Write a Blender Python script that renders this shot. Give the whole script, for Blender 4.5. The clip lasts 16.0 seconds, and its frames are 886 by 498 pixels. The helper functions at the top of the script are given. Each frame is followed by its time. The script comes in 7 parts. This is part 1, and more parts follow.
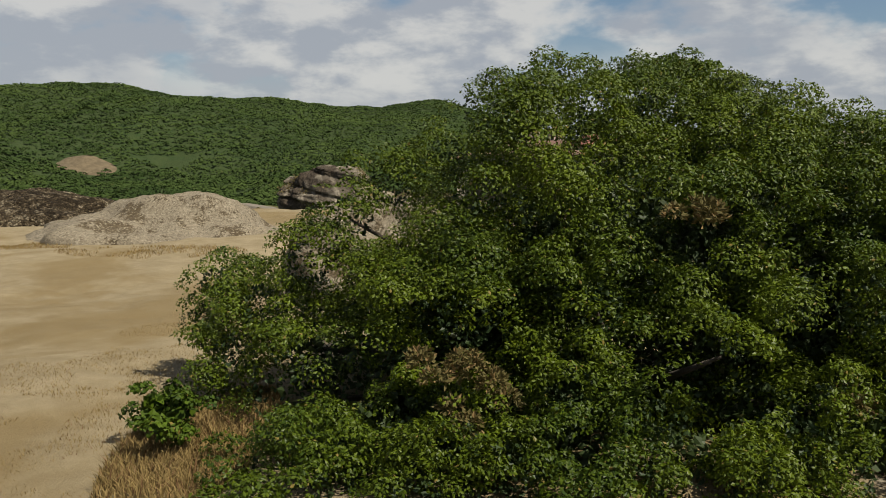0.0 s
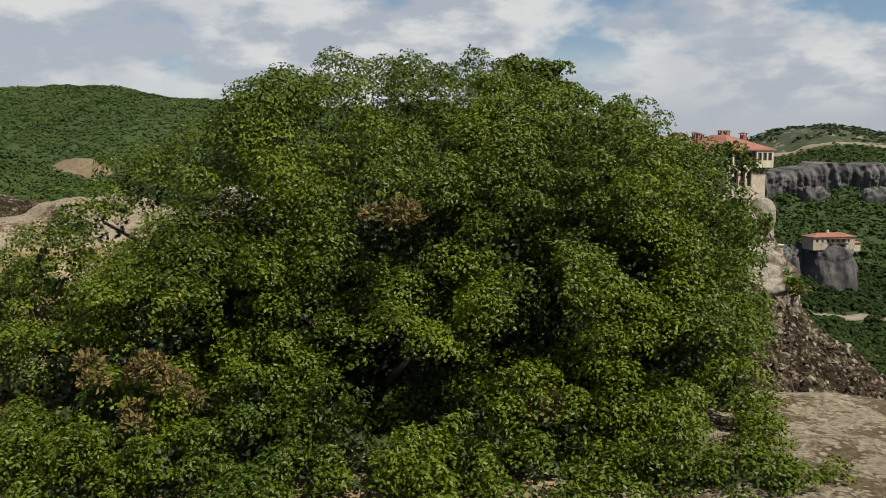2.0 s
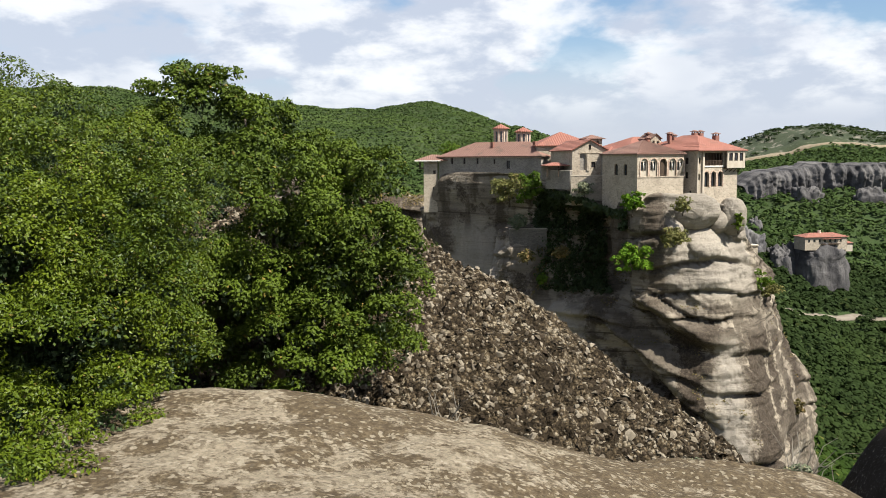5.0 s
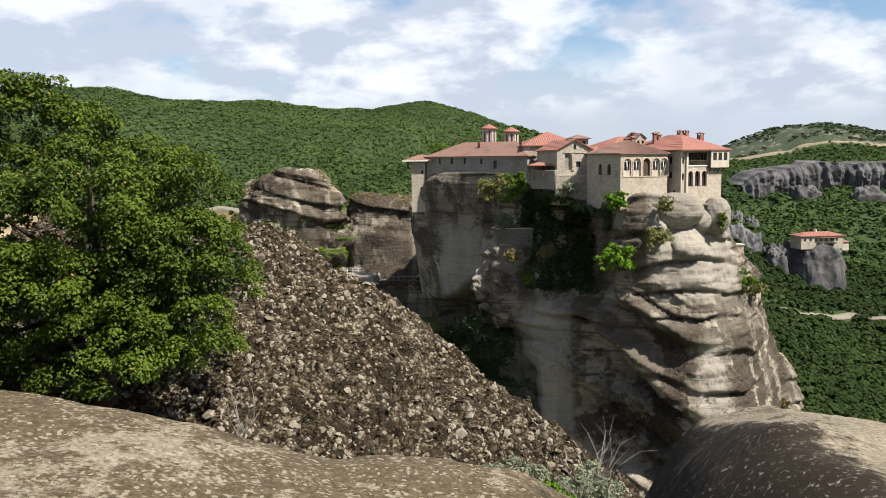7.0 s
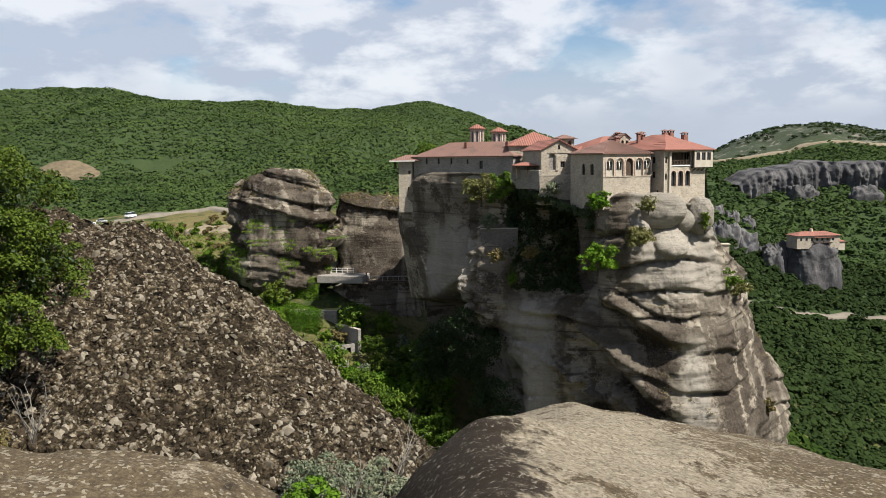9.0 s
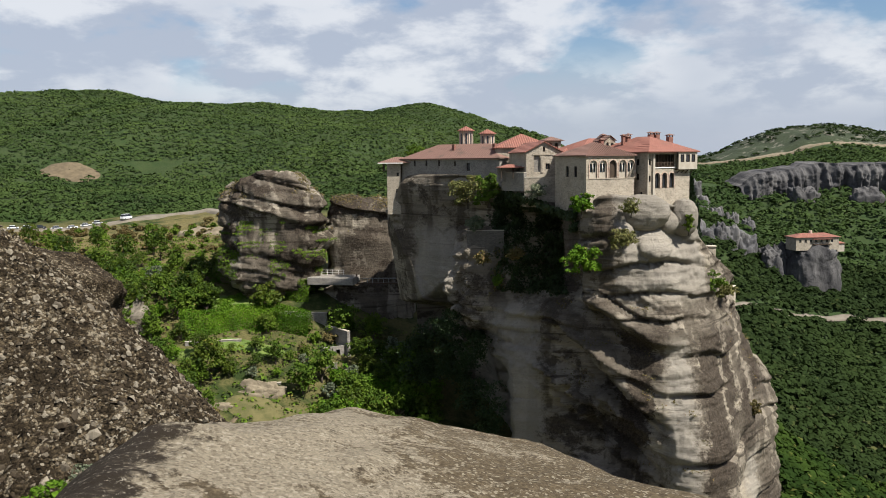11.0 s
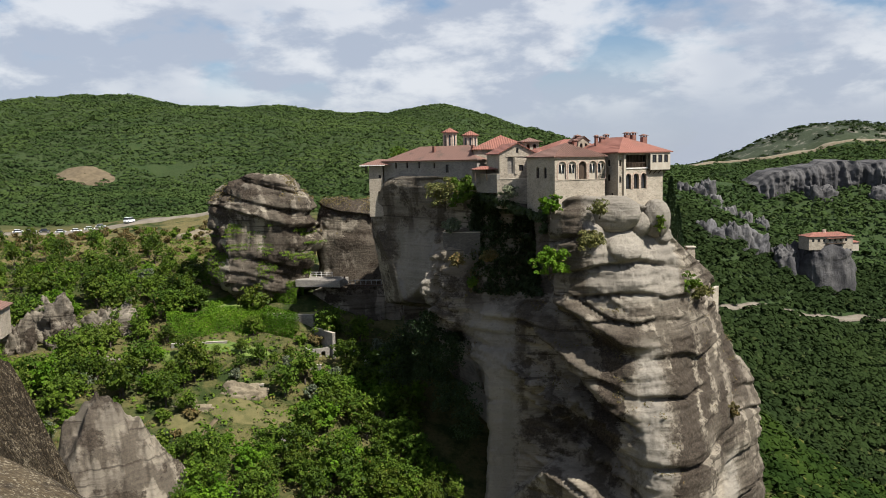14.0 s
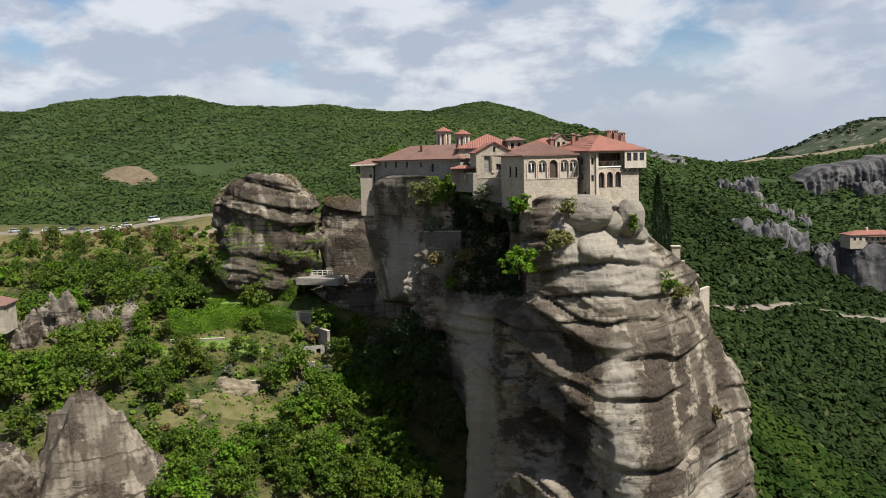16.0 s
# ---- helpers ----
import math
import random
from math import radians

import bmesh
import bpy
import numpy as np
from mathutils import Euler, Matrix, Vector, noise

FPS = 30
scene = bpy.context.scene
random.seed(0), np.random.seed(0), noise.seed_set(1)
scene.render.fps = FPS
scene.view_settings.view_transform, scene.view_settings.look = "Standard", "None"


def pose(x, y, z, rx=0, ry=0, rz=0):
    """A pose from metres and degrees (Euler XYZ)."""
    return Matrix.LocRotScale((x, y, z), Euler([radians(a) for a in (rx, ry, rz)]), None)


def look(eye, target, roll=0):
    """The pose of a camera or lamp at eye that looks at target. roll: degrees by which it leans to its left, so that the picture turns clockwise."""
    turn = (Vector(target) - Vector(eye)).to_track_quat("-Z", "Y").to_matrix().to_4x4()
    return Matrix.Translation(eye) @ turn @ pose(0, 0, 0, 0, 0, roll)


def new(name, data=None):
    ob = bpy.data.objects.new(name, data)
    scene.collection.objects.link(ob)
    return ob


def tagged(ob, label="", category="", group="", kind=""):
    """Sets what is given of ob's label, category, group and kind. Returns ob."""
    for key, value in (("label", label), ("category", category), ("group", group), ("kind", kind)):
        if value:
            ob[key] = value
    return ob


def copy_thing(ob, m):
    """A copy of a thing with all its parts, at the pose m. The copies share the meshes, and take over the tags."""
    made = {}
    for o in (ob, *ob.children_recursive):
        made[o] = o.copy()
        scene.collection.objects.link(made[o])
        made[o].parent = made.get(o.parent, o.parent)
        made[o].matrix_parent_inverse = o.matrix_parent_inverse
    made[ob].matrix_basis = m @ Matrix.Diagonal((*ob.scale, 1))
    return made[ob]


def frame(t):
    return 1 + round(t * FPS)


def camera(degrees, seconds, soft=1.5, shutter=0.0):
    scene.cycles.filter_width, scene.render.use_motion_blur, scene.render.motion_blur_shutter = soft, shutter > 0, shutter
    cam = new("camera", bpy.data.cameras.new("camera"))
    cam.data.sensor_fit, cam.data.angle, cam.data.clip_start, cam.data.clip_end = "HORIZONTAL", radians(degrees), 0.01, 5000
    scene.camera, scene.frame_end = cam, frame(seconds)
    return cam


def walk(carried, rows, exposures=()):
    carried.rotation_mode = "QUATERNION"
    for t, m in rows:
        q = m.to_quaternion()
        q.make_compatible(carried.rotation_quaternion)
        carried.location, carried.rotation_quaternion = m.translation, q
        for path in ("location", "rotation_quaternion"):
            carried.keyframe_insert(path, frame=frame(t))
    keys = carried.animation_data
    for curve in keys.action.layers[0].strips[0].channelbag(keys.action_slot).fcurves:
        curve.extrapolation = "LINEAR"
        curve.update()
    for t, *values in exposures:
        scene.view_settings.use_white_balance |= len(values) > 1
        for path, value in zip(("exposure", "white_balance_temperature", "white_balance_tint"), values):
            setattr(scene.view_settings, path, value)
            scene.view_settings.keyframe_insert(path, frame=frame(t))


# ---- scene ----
cam = camera(54.8, 16.0, 0.9)
METRES, EYE, TILT, LEAN, TURN = 40.0, 4.0, 13.8, -5.3, 0.0
ROWS = [
    (0.0, 0.0, 0.0, 0.0, -1.86, -20.04, 5.11),
    (0.5, 0.0079, -0.0003, -0.0007, -1.83, -20.04, 5.23),
    (1.0, 0.0203, 0.0001, -0.0022, -1.85, -20.01, 5.29),
    (1.5, 0.0362, -0.0009, -0.0038, -1.85, -19.99, 5.35),
    (2.0, 0.0546, -0.0012, -0.0051, -1.91, -19.97, 5.33),
    (2.5, 0.075, -0.0033, -0.006, -1.9, -20.0, 5.4),
    (3.0, 0.0966, -0.0048, -0.008, -1.89, -20.0, 5.41),
    (3.5, 0.1185, -0.0056, -0.0098, -1.84, -19.98, 5.43),
    (4.0, 0.1398, -0.0072, -0.0115, -1.82, -19.96, 5.42),
    (4.5, 0.1598, -0.0091, -0.0131, -1.8, -19.93, 5.45),
    (5.0, 0.1786, -0.011, -0.0143, -1.77, -19.93, 5.44),
    (7.5, 0.2672, -0.0227, -0.0179, -1.64, -19.96, 5.64),
    (8.0, 0.2857, -0.0242, -0.0197, -1.61, -19.97, 5.67),
    (8.5, 0.3046, -0.0256, -0.0215, -1.58, -19.94, 5.7),
    (9.0, 0.3244, -0.0275, -0.023, -1.54, -19.93, 5.71),
    (9.5, 0.3448, -0.0289, -0.0246, -1.51, -19.89, 5.72),
    (10.0, 0.3662, -0.0303, -0.0259, -1.47, -19.86, 5.76),
    (12.5, 0.5006, -0.0368, -0.0338, -0.66, -19.7, 6.08),
    (13.0, 0.5382, -0.0376, -0.0366, -0.61, -19.69, 6.24),
    (13.5, 0.5825, -0.0379, -0.0401, -0.28, -19.66, 6.44),
    (14.0, 0.6421, -0.0362, -0.046, 0.54, -19.57, 6.74),
    (14.5, 0.7111, -0.0352, -0.0525, 1.37, -19.5, 7.03),
    (15.0, 0.8046, -0.0322, -0.0623, 2.37, -19.42, 7.38),
    (15.5, 0.8933, -0.0295, -0.0716, 3.32, -19.34, 7.68),
    (16.0, 0.9941, -0.025, -0.0829, 4.45, -19.23, 8.02),
]
EXPOSURES = [(0.0, 0.60, 6550, 8), (1.5, 0.72, 6500, 8), (3.0, 1.08, 6350, 10), (5.0, 1.40, 6200, 10), (7.5, 1.40, 6080, 10), (8.5, 1.26, 6050, 10), (10.0, 1.05, 6050, 10), (13.0, 1.0, 6050, 10), (16.0, 1.0, 6050, 10)]
walk(cam, [(t, pose(0, 0, EYE, TILT, LEAN, TURN) @ pose(METRES * x, METRES * y, METRES * z, 90 + pitch, roll, yaw)) for t, x, y, z, yaw, pitch, roll in ROWS], EXPOSURES)

# ---------------------------------------------------------------- world and sun
SUN_TO = Vector((0.78, -0.54, 1.28)).normalized()
world = bpy.data.worlds.new("sky")
scene.world = world
world.use_nodes = True
wn, wl = world.node_tree.nodes, world.node_tree.links
wn.clear()
w_out = wn.new("ShaderNodeOutputWorld")
w_bg = wn.new("ShaderNodeBackground")
w_bg.inputs["Strength"].default_value = 0.05
w_sky = wn.new("ShaderNodeTexSky")
w_sky.sky_type = "NISHITA"
w_sky.sun_disc = False
w_sky.sun_elevation = math.asin(SUN_TO.z)
w_sky.sun_rotation = math.atan2(SUN_TO.x, SUN_TO.y)
w_sky.air_density, w_sky.dust_density, w_sky.ozone_density = 1.0, 0.7, 2.5
w_geo = wn.new("ShaderNodeTexCoord")
w_sep = wn.new("ShaderNodeSeparateXYZ")
wl.new(w_geo.outputs["Generated"], w_sep.inputs[0])


def w_math(op, a, b=None, c=None):
    n = wn.new("ShaderNodeMath")
    n.operation = op
    for i, v in enumerate((a, b, c)):
        if v is None:
            continue
        if isinstance(v, (int, float)):
            n.inputs[i].default_value = v
        else:
            wl.new(v, n.inputs[i])
    return n.outputs[0]


def w_noise(scale, detail, rough, offset, tall=2.6):
    m = wn.new("ShaderNodeMapping")
    m.inputs["Location"].default_value = offset
    m.inputs["Scale"].default_value = (1, 1, tall)
    wl.new(w_geo.outputs["Generated"], m.inputs[0])
    n = wn.new("ShaderNodeTexNoise")
    n.inputs["Scale"].default_value, n.inputs["Detail"].default_value, n.inputs["Roughness"].default_value = scale, detail, rough
    n.inputs["Distortion"].default_value = 0.1
    wl.new(m.outputs[0], n.inputs["Vector"])
    return n.outputs["Fac"]


def w_range(v, a, b, lo=0.0, hi=1.0):
    n = wn.new("ShaderNodeMapRange")
    n.interpolation_type = "SMOOTHSTEP"
    for i, val in enumerate((a, b, lo, hi)):
        n.inputs[i + 1].default_value = val
    wl.new(v, n.inputs[0])
    return n.outputs[0]


# puffs of cloud over a grey veil, with blue gaps higher up and a hazy band along the horizon
w_cover = w_range(w_noise(5.2, 6.0, 0.5, (5.3, 0.4, 0.6), 2.2), 0.37, 0.49, 0.0, 1.0)
w_cover = w_math("MULTIPLY", w_cover, w_range(w_sep.outputs["Z"], 0.17, 0.34, 1.0, 0.55))
w_cover = w_math("MAXIMUM", w_cover, w_range(w_sep.outputs["Z"], 0.06, 0.14, 0.94, 0.0))
w_puff = w_range(w_noise(9.5, 9.0, 0.56, (7.7, 2.2, 1.0), 2.3), 0.41, 0.59)
w_soft = w_range(w_noise(3.4, 3.0, 0.5, (1.7, 4.2, 3.0), 2.4), 0.34, 0.56, 0.40, 1.0)
w_light = w_math("MULTIPLY", w_math("MULTIPLY", w_puff, w_soft), w_range(w_sep.outputs["Z"], 0.035, 0.085, 0.12, 1.0))
w_cl = wn.new("ShaderNodeMix")
w_cl.data_type = "RGBA"
w_cl.inputs[6].default_value = (4.9, 5.2, 5.85, 1)
w_cl.inputs[7].default_value = (8.3, 8.15, 8.0, 1)
wl.new(w_light, w_cl.inputs[0])
w_mix = wn.new("ShaderNodeMix")
w_mix.data_type = "RGBA"
wl.new(w_math("MULTIPLY", w_cover, 0.9), w_mix.inputs[0])
wl.new(w_sky.outputs[0], w_mix.inputs[6])
wl.new(w_cl.outputs[2], w_mix.inputs[7])
wl.new(w_mix.outputs[2], w_bg.inputs["Color"])
wl.new(w_bg.outputs[0], w_out.inputs[0])

sun_data = bpy.data.lights.new("sun", "SUN")
sun_data.energy, sun_data.angle, sun_data.color = 4.6, radians(0.6), (1.0, 0.92, 0.79)
sun = new("sun", sun_data)
sun.matrix_world = look((0, 0, 300), Vector((0, 0, 300)) - SUN_TO)


# ---------------------------------------------------------------- tools
rng = np.random.default_rng(7)


def lattice(i, j, k, seed):
    h = (i.astype(np.int64) * 374761393 + j.astype(np.int64) * 668265263 + k.astype(np.int64) * 2147483647 + seed * 974711) & 0xFFFFFFFF
    h = ((h ^ (h >> 13)) * 1274126177) & 0xFFFFFFFF
    h = ((h ^ (h >> 16)) * 2246822519) & 0xFFFFFFFF
    return ((h ^ (h >> 15)) & 0xFFFFFF) / float(0xFFFFFF)


def value_noise(x, y, z, seed=0):
    """Smooth noise in -1..1 over arrays."""
    x, y, z = np.broadcast_arrays(np.asarray(x, float), np.asarray(y, float), np.asarray(z, float))
    i, j, k = np.floor(x), np.floor(y), np.floor(z)
    fx, fy, fz = x - i, y - j, z - k
    fx, fy, fz = (f * f * f * (f * (f * 6 - 15) + 10) for f in (fx, fy, fz))
    out = 0
    for a in (0, 1):
        for b in (0, 1):
            for c in (0, 1):
                w = (fx if a else 1 - fx) * (fy if b else 1 - fy) * (fz if c else 1 - fz)
                out = out + w * lattice(i + a, j + b, k + c, seed)
    return out * 2 - 1


def fbm(x, y, z, octaves=4, seed=0, gain=0.5):
    total, amp = 0, 1.0
    for o in range(octaves):
        s = 2.03 ** o
        total = total + amp * value_noise(x * s, y * s, z * s, seed + o * 17)
        amp *= gain
    return total


def smooth(a, b, v):
    t = np.clip((v - a) / (b - a), 0, 1)
    return t * t * (3 - 2 * t)


def mesh_of(name, verts, faces, material, parent=None, shade=True, label=""):
    """One mesh object from arrays: verts (n, 3), faces (m, 3) or (m, 4)."""
    verts, faces = np.asarray(verts, np.float32), np.asarray(faces, np.int32)
    me = bpy.data.meshes.new(name)
    m, k = faces.shape
    me.vertices.add(len(verts))
    me.vertices.foreach_set("co", verts.ravel())
    me.loops.add(m * k)
    me.loops.foreach_set("vertex_index", faces.ravel())
    me.polygons.add(m)
    me.polygons.foreach_set("loop_start", np.arange(0, m * k, k, dtype=np.int32))
    me.polygons.foreach_set("use_smooth", np.full(m, shade, dtype=bool))
    me.update(calc_edges=True)
    me.materials.append(material)
    ob = new(name, me)
    if parent:
        ob.parent = parent
    if label:
        ob["label"] = label
    return ob


def grid_faces(rows, cols, closed=False):
    r, c = np.meshgrid(np.arange(rows - 1), np.arange(cols if closed else cols - 1), indexing="ij")
    c2 = (c + 1) % cols
    return np.stack([r * cols + c, r * cols + c2, (r + 1) * cols + c2, (r + 1) * cols + c], -1).reshape(-1, 4)


def sheet(name, xs, ys, height, material, parent=None):
    """A ground sheet over the lines xs, ys; height(x, y) gives z."""
    x, y = np.meshgrid(xs, ys)
    z = height(x, y)
    return mesh_of(name, np.stack([x, y, z], -1).reshape(-1, 3), grid_faces(len(ys), len(xs)), material, parent)


def part(name, bm, material, parent=None, label="", shade=False):
    me = bpy.data.meshes.new(name)
    bmesh.ops.recalc_face_normals(bm, faces=bm.faces)
    bm.to_mesh(me)
    bm.free()
    if shade:
        me.polygons.foreach_set("use_smooth", np.ones(len(me.polygons), dtype=bool))
    me.materials.append(material)
    ob = new(name, me)
    if parent:
        ob.parent = parent
    if label:
        ob["label"] = label
    return ob


def empty(name, m=None):
    ob = new(name)
    ob.empty_display_size = 0.3
    if m is not None:
        ob.matrix_world = m
    return ob


def add_box(bm, x0, x1, y0, y1, z0, z1, bevel=0.0):
    r = bmesh.ops.create_cube(bm, size=1.0, matrix=Matrix.Translation(((x0 + x1) / 2, (y0 + y1) / 2, (z0 + z1) / 2)) @ Matrix.Diagonal((x1 - x0, y1 - y0, z1 - z0, 1)))
    if bevel:
        vs = set(r["verts"])
        es = [e for e in bm.edges if e.verts[0] in vs and e.verts[1] in vs]
        bmesh.ops.bevel(bm, geom=es, offset=bevel, segments=1, affect="EDGES")
    return bm


def box(x0, x1, y0, y1, z0, z1, bevel=0.0):
    return add_box(bmesh.new(), x0, x1, y0, y1, z0, z1, bevel)


def add_tube(bm, a, b, r0, r1, sides=7):
    a, b = Vector(a), Vector(b)
    q = (b - a).to_track_quat("Z", "Y").to_matrix().to_4x4()
    bmesh.ops.create_cone(bm, cap_ends=True, segments=sides, radius1=r0, radius2=r1, depth=(b - a).length, matrix=Matrix.Translation((a + b) / 2) @ q)
    return bm


def panel(outer, holes, thick):
    """An upright wall in the plane y = 0 from outlines of (x, z), with holes through it, thick metres deep towards +y."""
    bm = bmesh.new()
    edges = []
    for loop in (outer, *holes):
        vs = [bm.verts.new((u, 0, v)) for u, v in loop]
        edges += [bm.edges.new((vs[i], vs[(i + 1) % len(vs)])) for i in range(len(vs))]
    bmesh.ops.triangle_fill(bm, use_beauty=True, use_dissolve=False, edges=edges, normal=(0, -1, 0))
    r = bmesh.ops.extrude_face_region(bm, geom=list(bm.faces))
    bmesh.ops.translate(bm, vec=(0, thick, 0), verts=[v for v in r["geom"] if isinstance(v, bmesh.types.BMVert)])
    return bm


def rect(u, v, w, h):
    return [(u, v), (u + w, v), (u + w, v + h), (u, v + h)]


def arch(u, v, w, h, n=8):
    """An opening from (u, v), w wide and h high, with a round head."""
    r = w / 2
    return [(u, v), (u + w, v)] + [(u + r + r * math.cos(math.pi * i / n), v + h - r + r * math.sin(math.pi * i / n)) for i in range(n + 1)]


# ---------------------------------------------------------------- materials
class Nodes:
    """A short way to write a node material."""

    def __init__(self, name):
        self.m = bpy.data.materials.new(name)
        self.m.use_nodes = True
        self.n, self.l = self.m.node_tree.nodes, self.m.node_tree.links
        self.bsdf = self.n["Principled BSDF"]
        self.coord = self.n.new("ShaderNodeTexCoord").outputs["Object"]
        self.geo = self.n.new("ShaderNodeNewGeometry")

    def put(self, v, socket):
        if isinstance(v, (int, float)):
            socket.default_value = v
        elif isinstance(v, tuple):
            socket.default_value = v if len(v) == 4 or len(socket.default_value) == 3 else (*v, 1)
        else:
            self.l.new(v, socket)

    def noise(self, scale, detail=5.0, rough=0.55, stretch=(1, 1, 1), offset=(0, 0, 0), distort=0.0):
        m = self.n.new("ShaderNodeMapping")
        m.inputs["Scale"].default_value, m.inputs["Location"].default_value = stretch, offset
        self.l.new(self.coord, m.inputs[0])
        n = self.n.new("ShaderNodeTexNoise")
        for key, v in (("Scale", scale), ("Detail", detail), ("Roughness", rough), ("Distortion", distort)):
            n.inputs[key].default_value = v
        self.l.new(m.outputs[0], n.inputs["Vector"])
        return n.outputs["Fac"]

    def cells(self, scale, out="Color", stretch=(1, 1, 1), feature="F1"):
        m = self.n.new("ShaderNodeMapping")
        m.inputs["Scale"].default_value = stretch
        self.l.new(self.coord, m.inputs[0])
        n = self.n.new("ShaderNodeTexVoronoi")
        n.feature = feature
        n.inputs["Scale"].default_value = scale
        self.l.new(m.outputs[0], n.inputs["Vector"])
        return n.outputs[out]

    def span(self, v, a, b, lo=0.0, hi=1.0):
        n = self.n.new("ShaderNodeMapRange")
        n.interpolation_type = "SMOOTHSTEP"
        for i, val in enumerate((a, b, lo, hi)):
            n.inputs[i + 1].default_value = val
        self.put(v, n.inputs[0])
        return n.outputs[0]

    def math(self, op, a, b=0.0):
        n = self.n.new("ShaderNodeMath")
        n.operation = op
        self.put(a, n.inputs[0])
        self.put(b, n.inputs[1])
        return n.outputs[0]

    def mix(self, fac, a, b, blend="MIX"):
        n = self.n.new("ShaderNodeMix")
        n.data_type, n.blend_type = "RGBA", blend
        self.put(fac, n.inputs[0])
        self.put(a, n.inputs[6])
        self.put(b, n.inputs[7])
        return n.outputs[2]

    def bump(self, height, strength=0.4, distance=0.05, after=None):
        n = self.n.new("ShaderNodeBump")
        n.inputs["Strength"].default_value, n.inputs["Distance"].default_value = strength, distance
        self.put(height, n.inputs["Height"])
        if after is not None:
            self.l.new(after, n.inputs["Normal"])
        return n.outputs[0]

    def done(self, color, rough=0.9, normal=None, spec=0.3, metal=0.0):
        self.put(color, self.bsdf.inputs["Base Color"])
        self.put(rough, self.bsdf.inputs["Roughness"])
        self.bsdf.inputs["Specular IOR Level"].default_value = spec
        self.bsdf.inputs["Metallic"].default_value = metal
        if normal is not None:
            self.l.new(normal, self.bsdf.inputs["Normal"])
        return self.m


def plain(name, c1, c2, scale=2.0, rough=0.85, bump=0.2, dist=0.02, spec=0.3, metal=0.0):
    """Two close colours mixed at two scales, with fine relief."""
    k = Nodes(name)
    big, fine = k.noise(scale, 3), k.noise(scale * 9, 6, 0.65)
    fac = k.math("ADD", k.span(big, 0.35, 0.65, 0, 0.6), k.span(fine, 0.35, 0.65, 0, 0.4))
    return k.done(k.mix(fac, c1, c2), rough, k.bump(fine, bump, dist), spec, metal)


def leafy(name, dark, light, dry, dry_share=0.04, rough=0.42, spec=0.4, patch=0.8, speck=0.6):
    """Leaves whose tone varies from leaf to leaf and from bough to bough."""
    k = Nodes(name)
    tone = k.geo.outputs["Random Per Island"]
    big = k.noise(patch, 4)
    fac = k.math("ADD", k.math("MULTIPLY", tone, speck), k.span(big, 0.3, 0.7, 0, 1 - speck))
    col = k.mix(fac, dark, light)
    own = k.n.new("ShaderNodeObjectInfo").outputs["Random"]
    col = k.mix(k.span(own, 0.55, 1.0, 0, 0.28), col, tuple(0.5 * (u + v) for u, v in zip(light, dry)))
    col = k.mix(k.span(own, 0.0, 0.4, 0.35, 0), col, dark)
    col = k.mix(k.span(tone, 1 - dry_share, 1 - dry_share * 0.6), col, dry)
    m = k.done(col, rough, None, spec)
    k.bsdf.inputs["Transmission Weight"].default_value = 0.0
    tr = k.n.new("ShaderNodeBsdfTranslucent")
    k.l.new(k.mix(0.5, col, light), tr.inputs["Color"])
    mixer = k.n.new("ShaderNodeMixShader")
    mixer.inputs[0].default_value = 0.14
    k.l.new(k.bsdf.outputs[0], mixer.inputs[1])
    k.l.new(tr.outputs[0], mixer.inputs[2])
    k.l.new(mixer.outputs[0], k.n["Material Output"].inputs["Surface"])
    return m


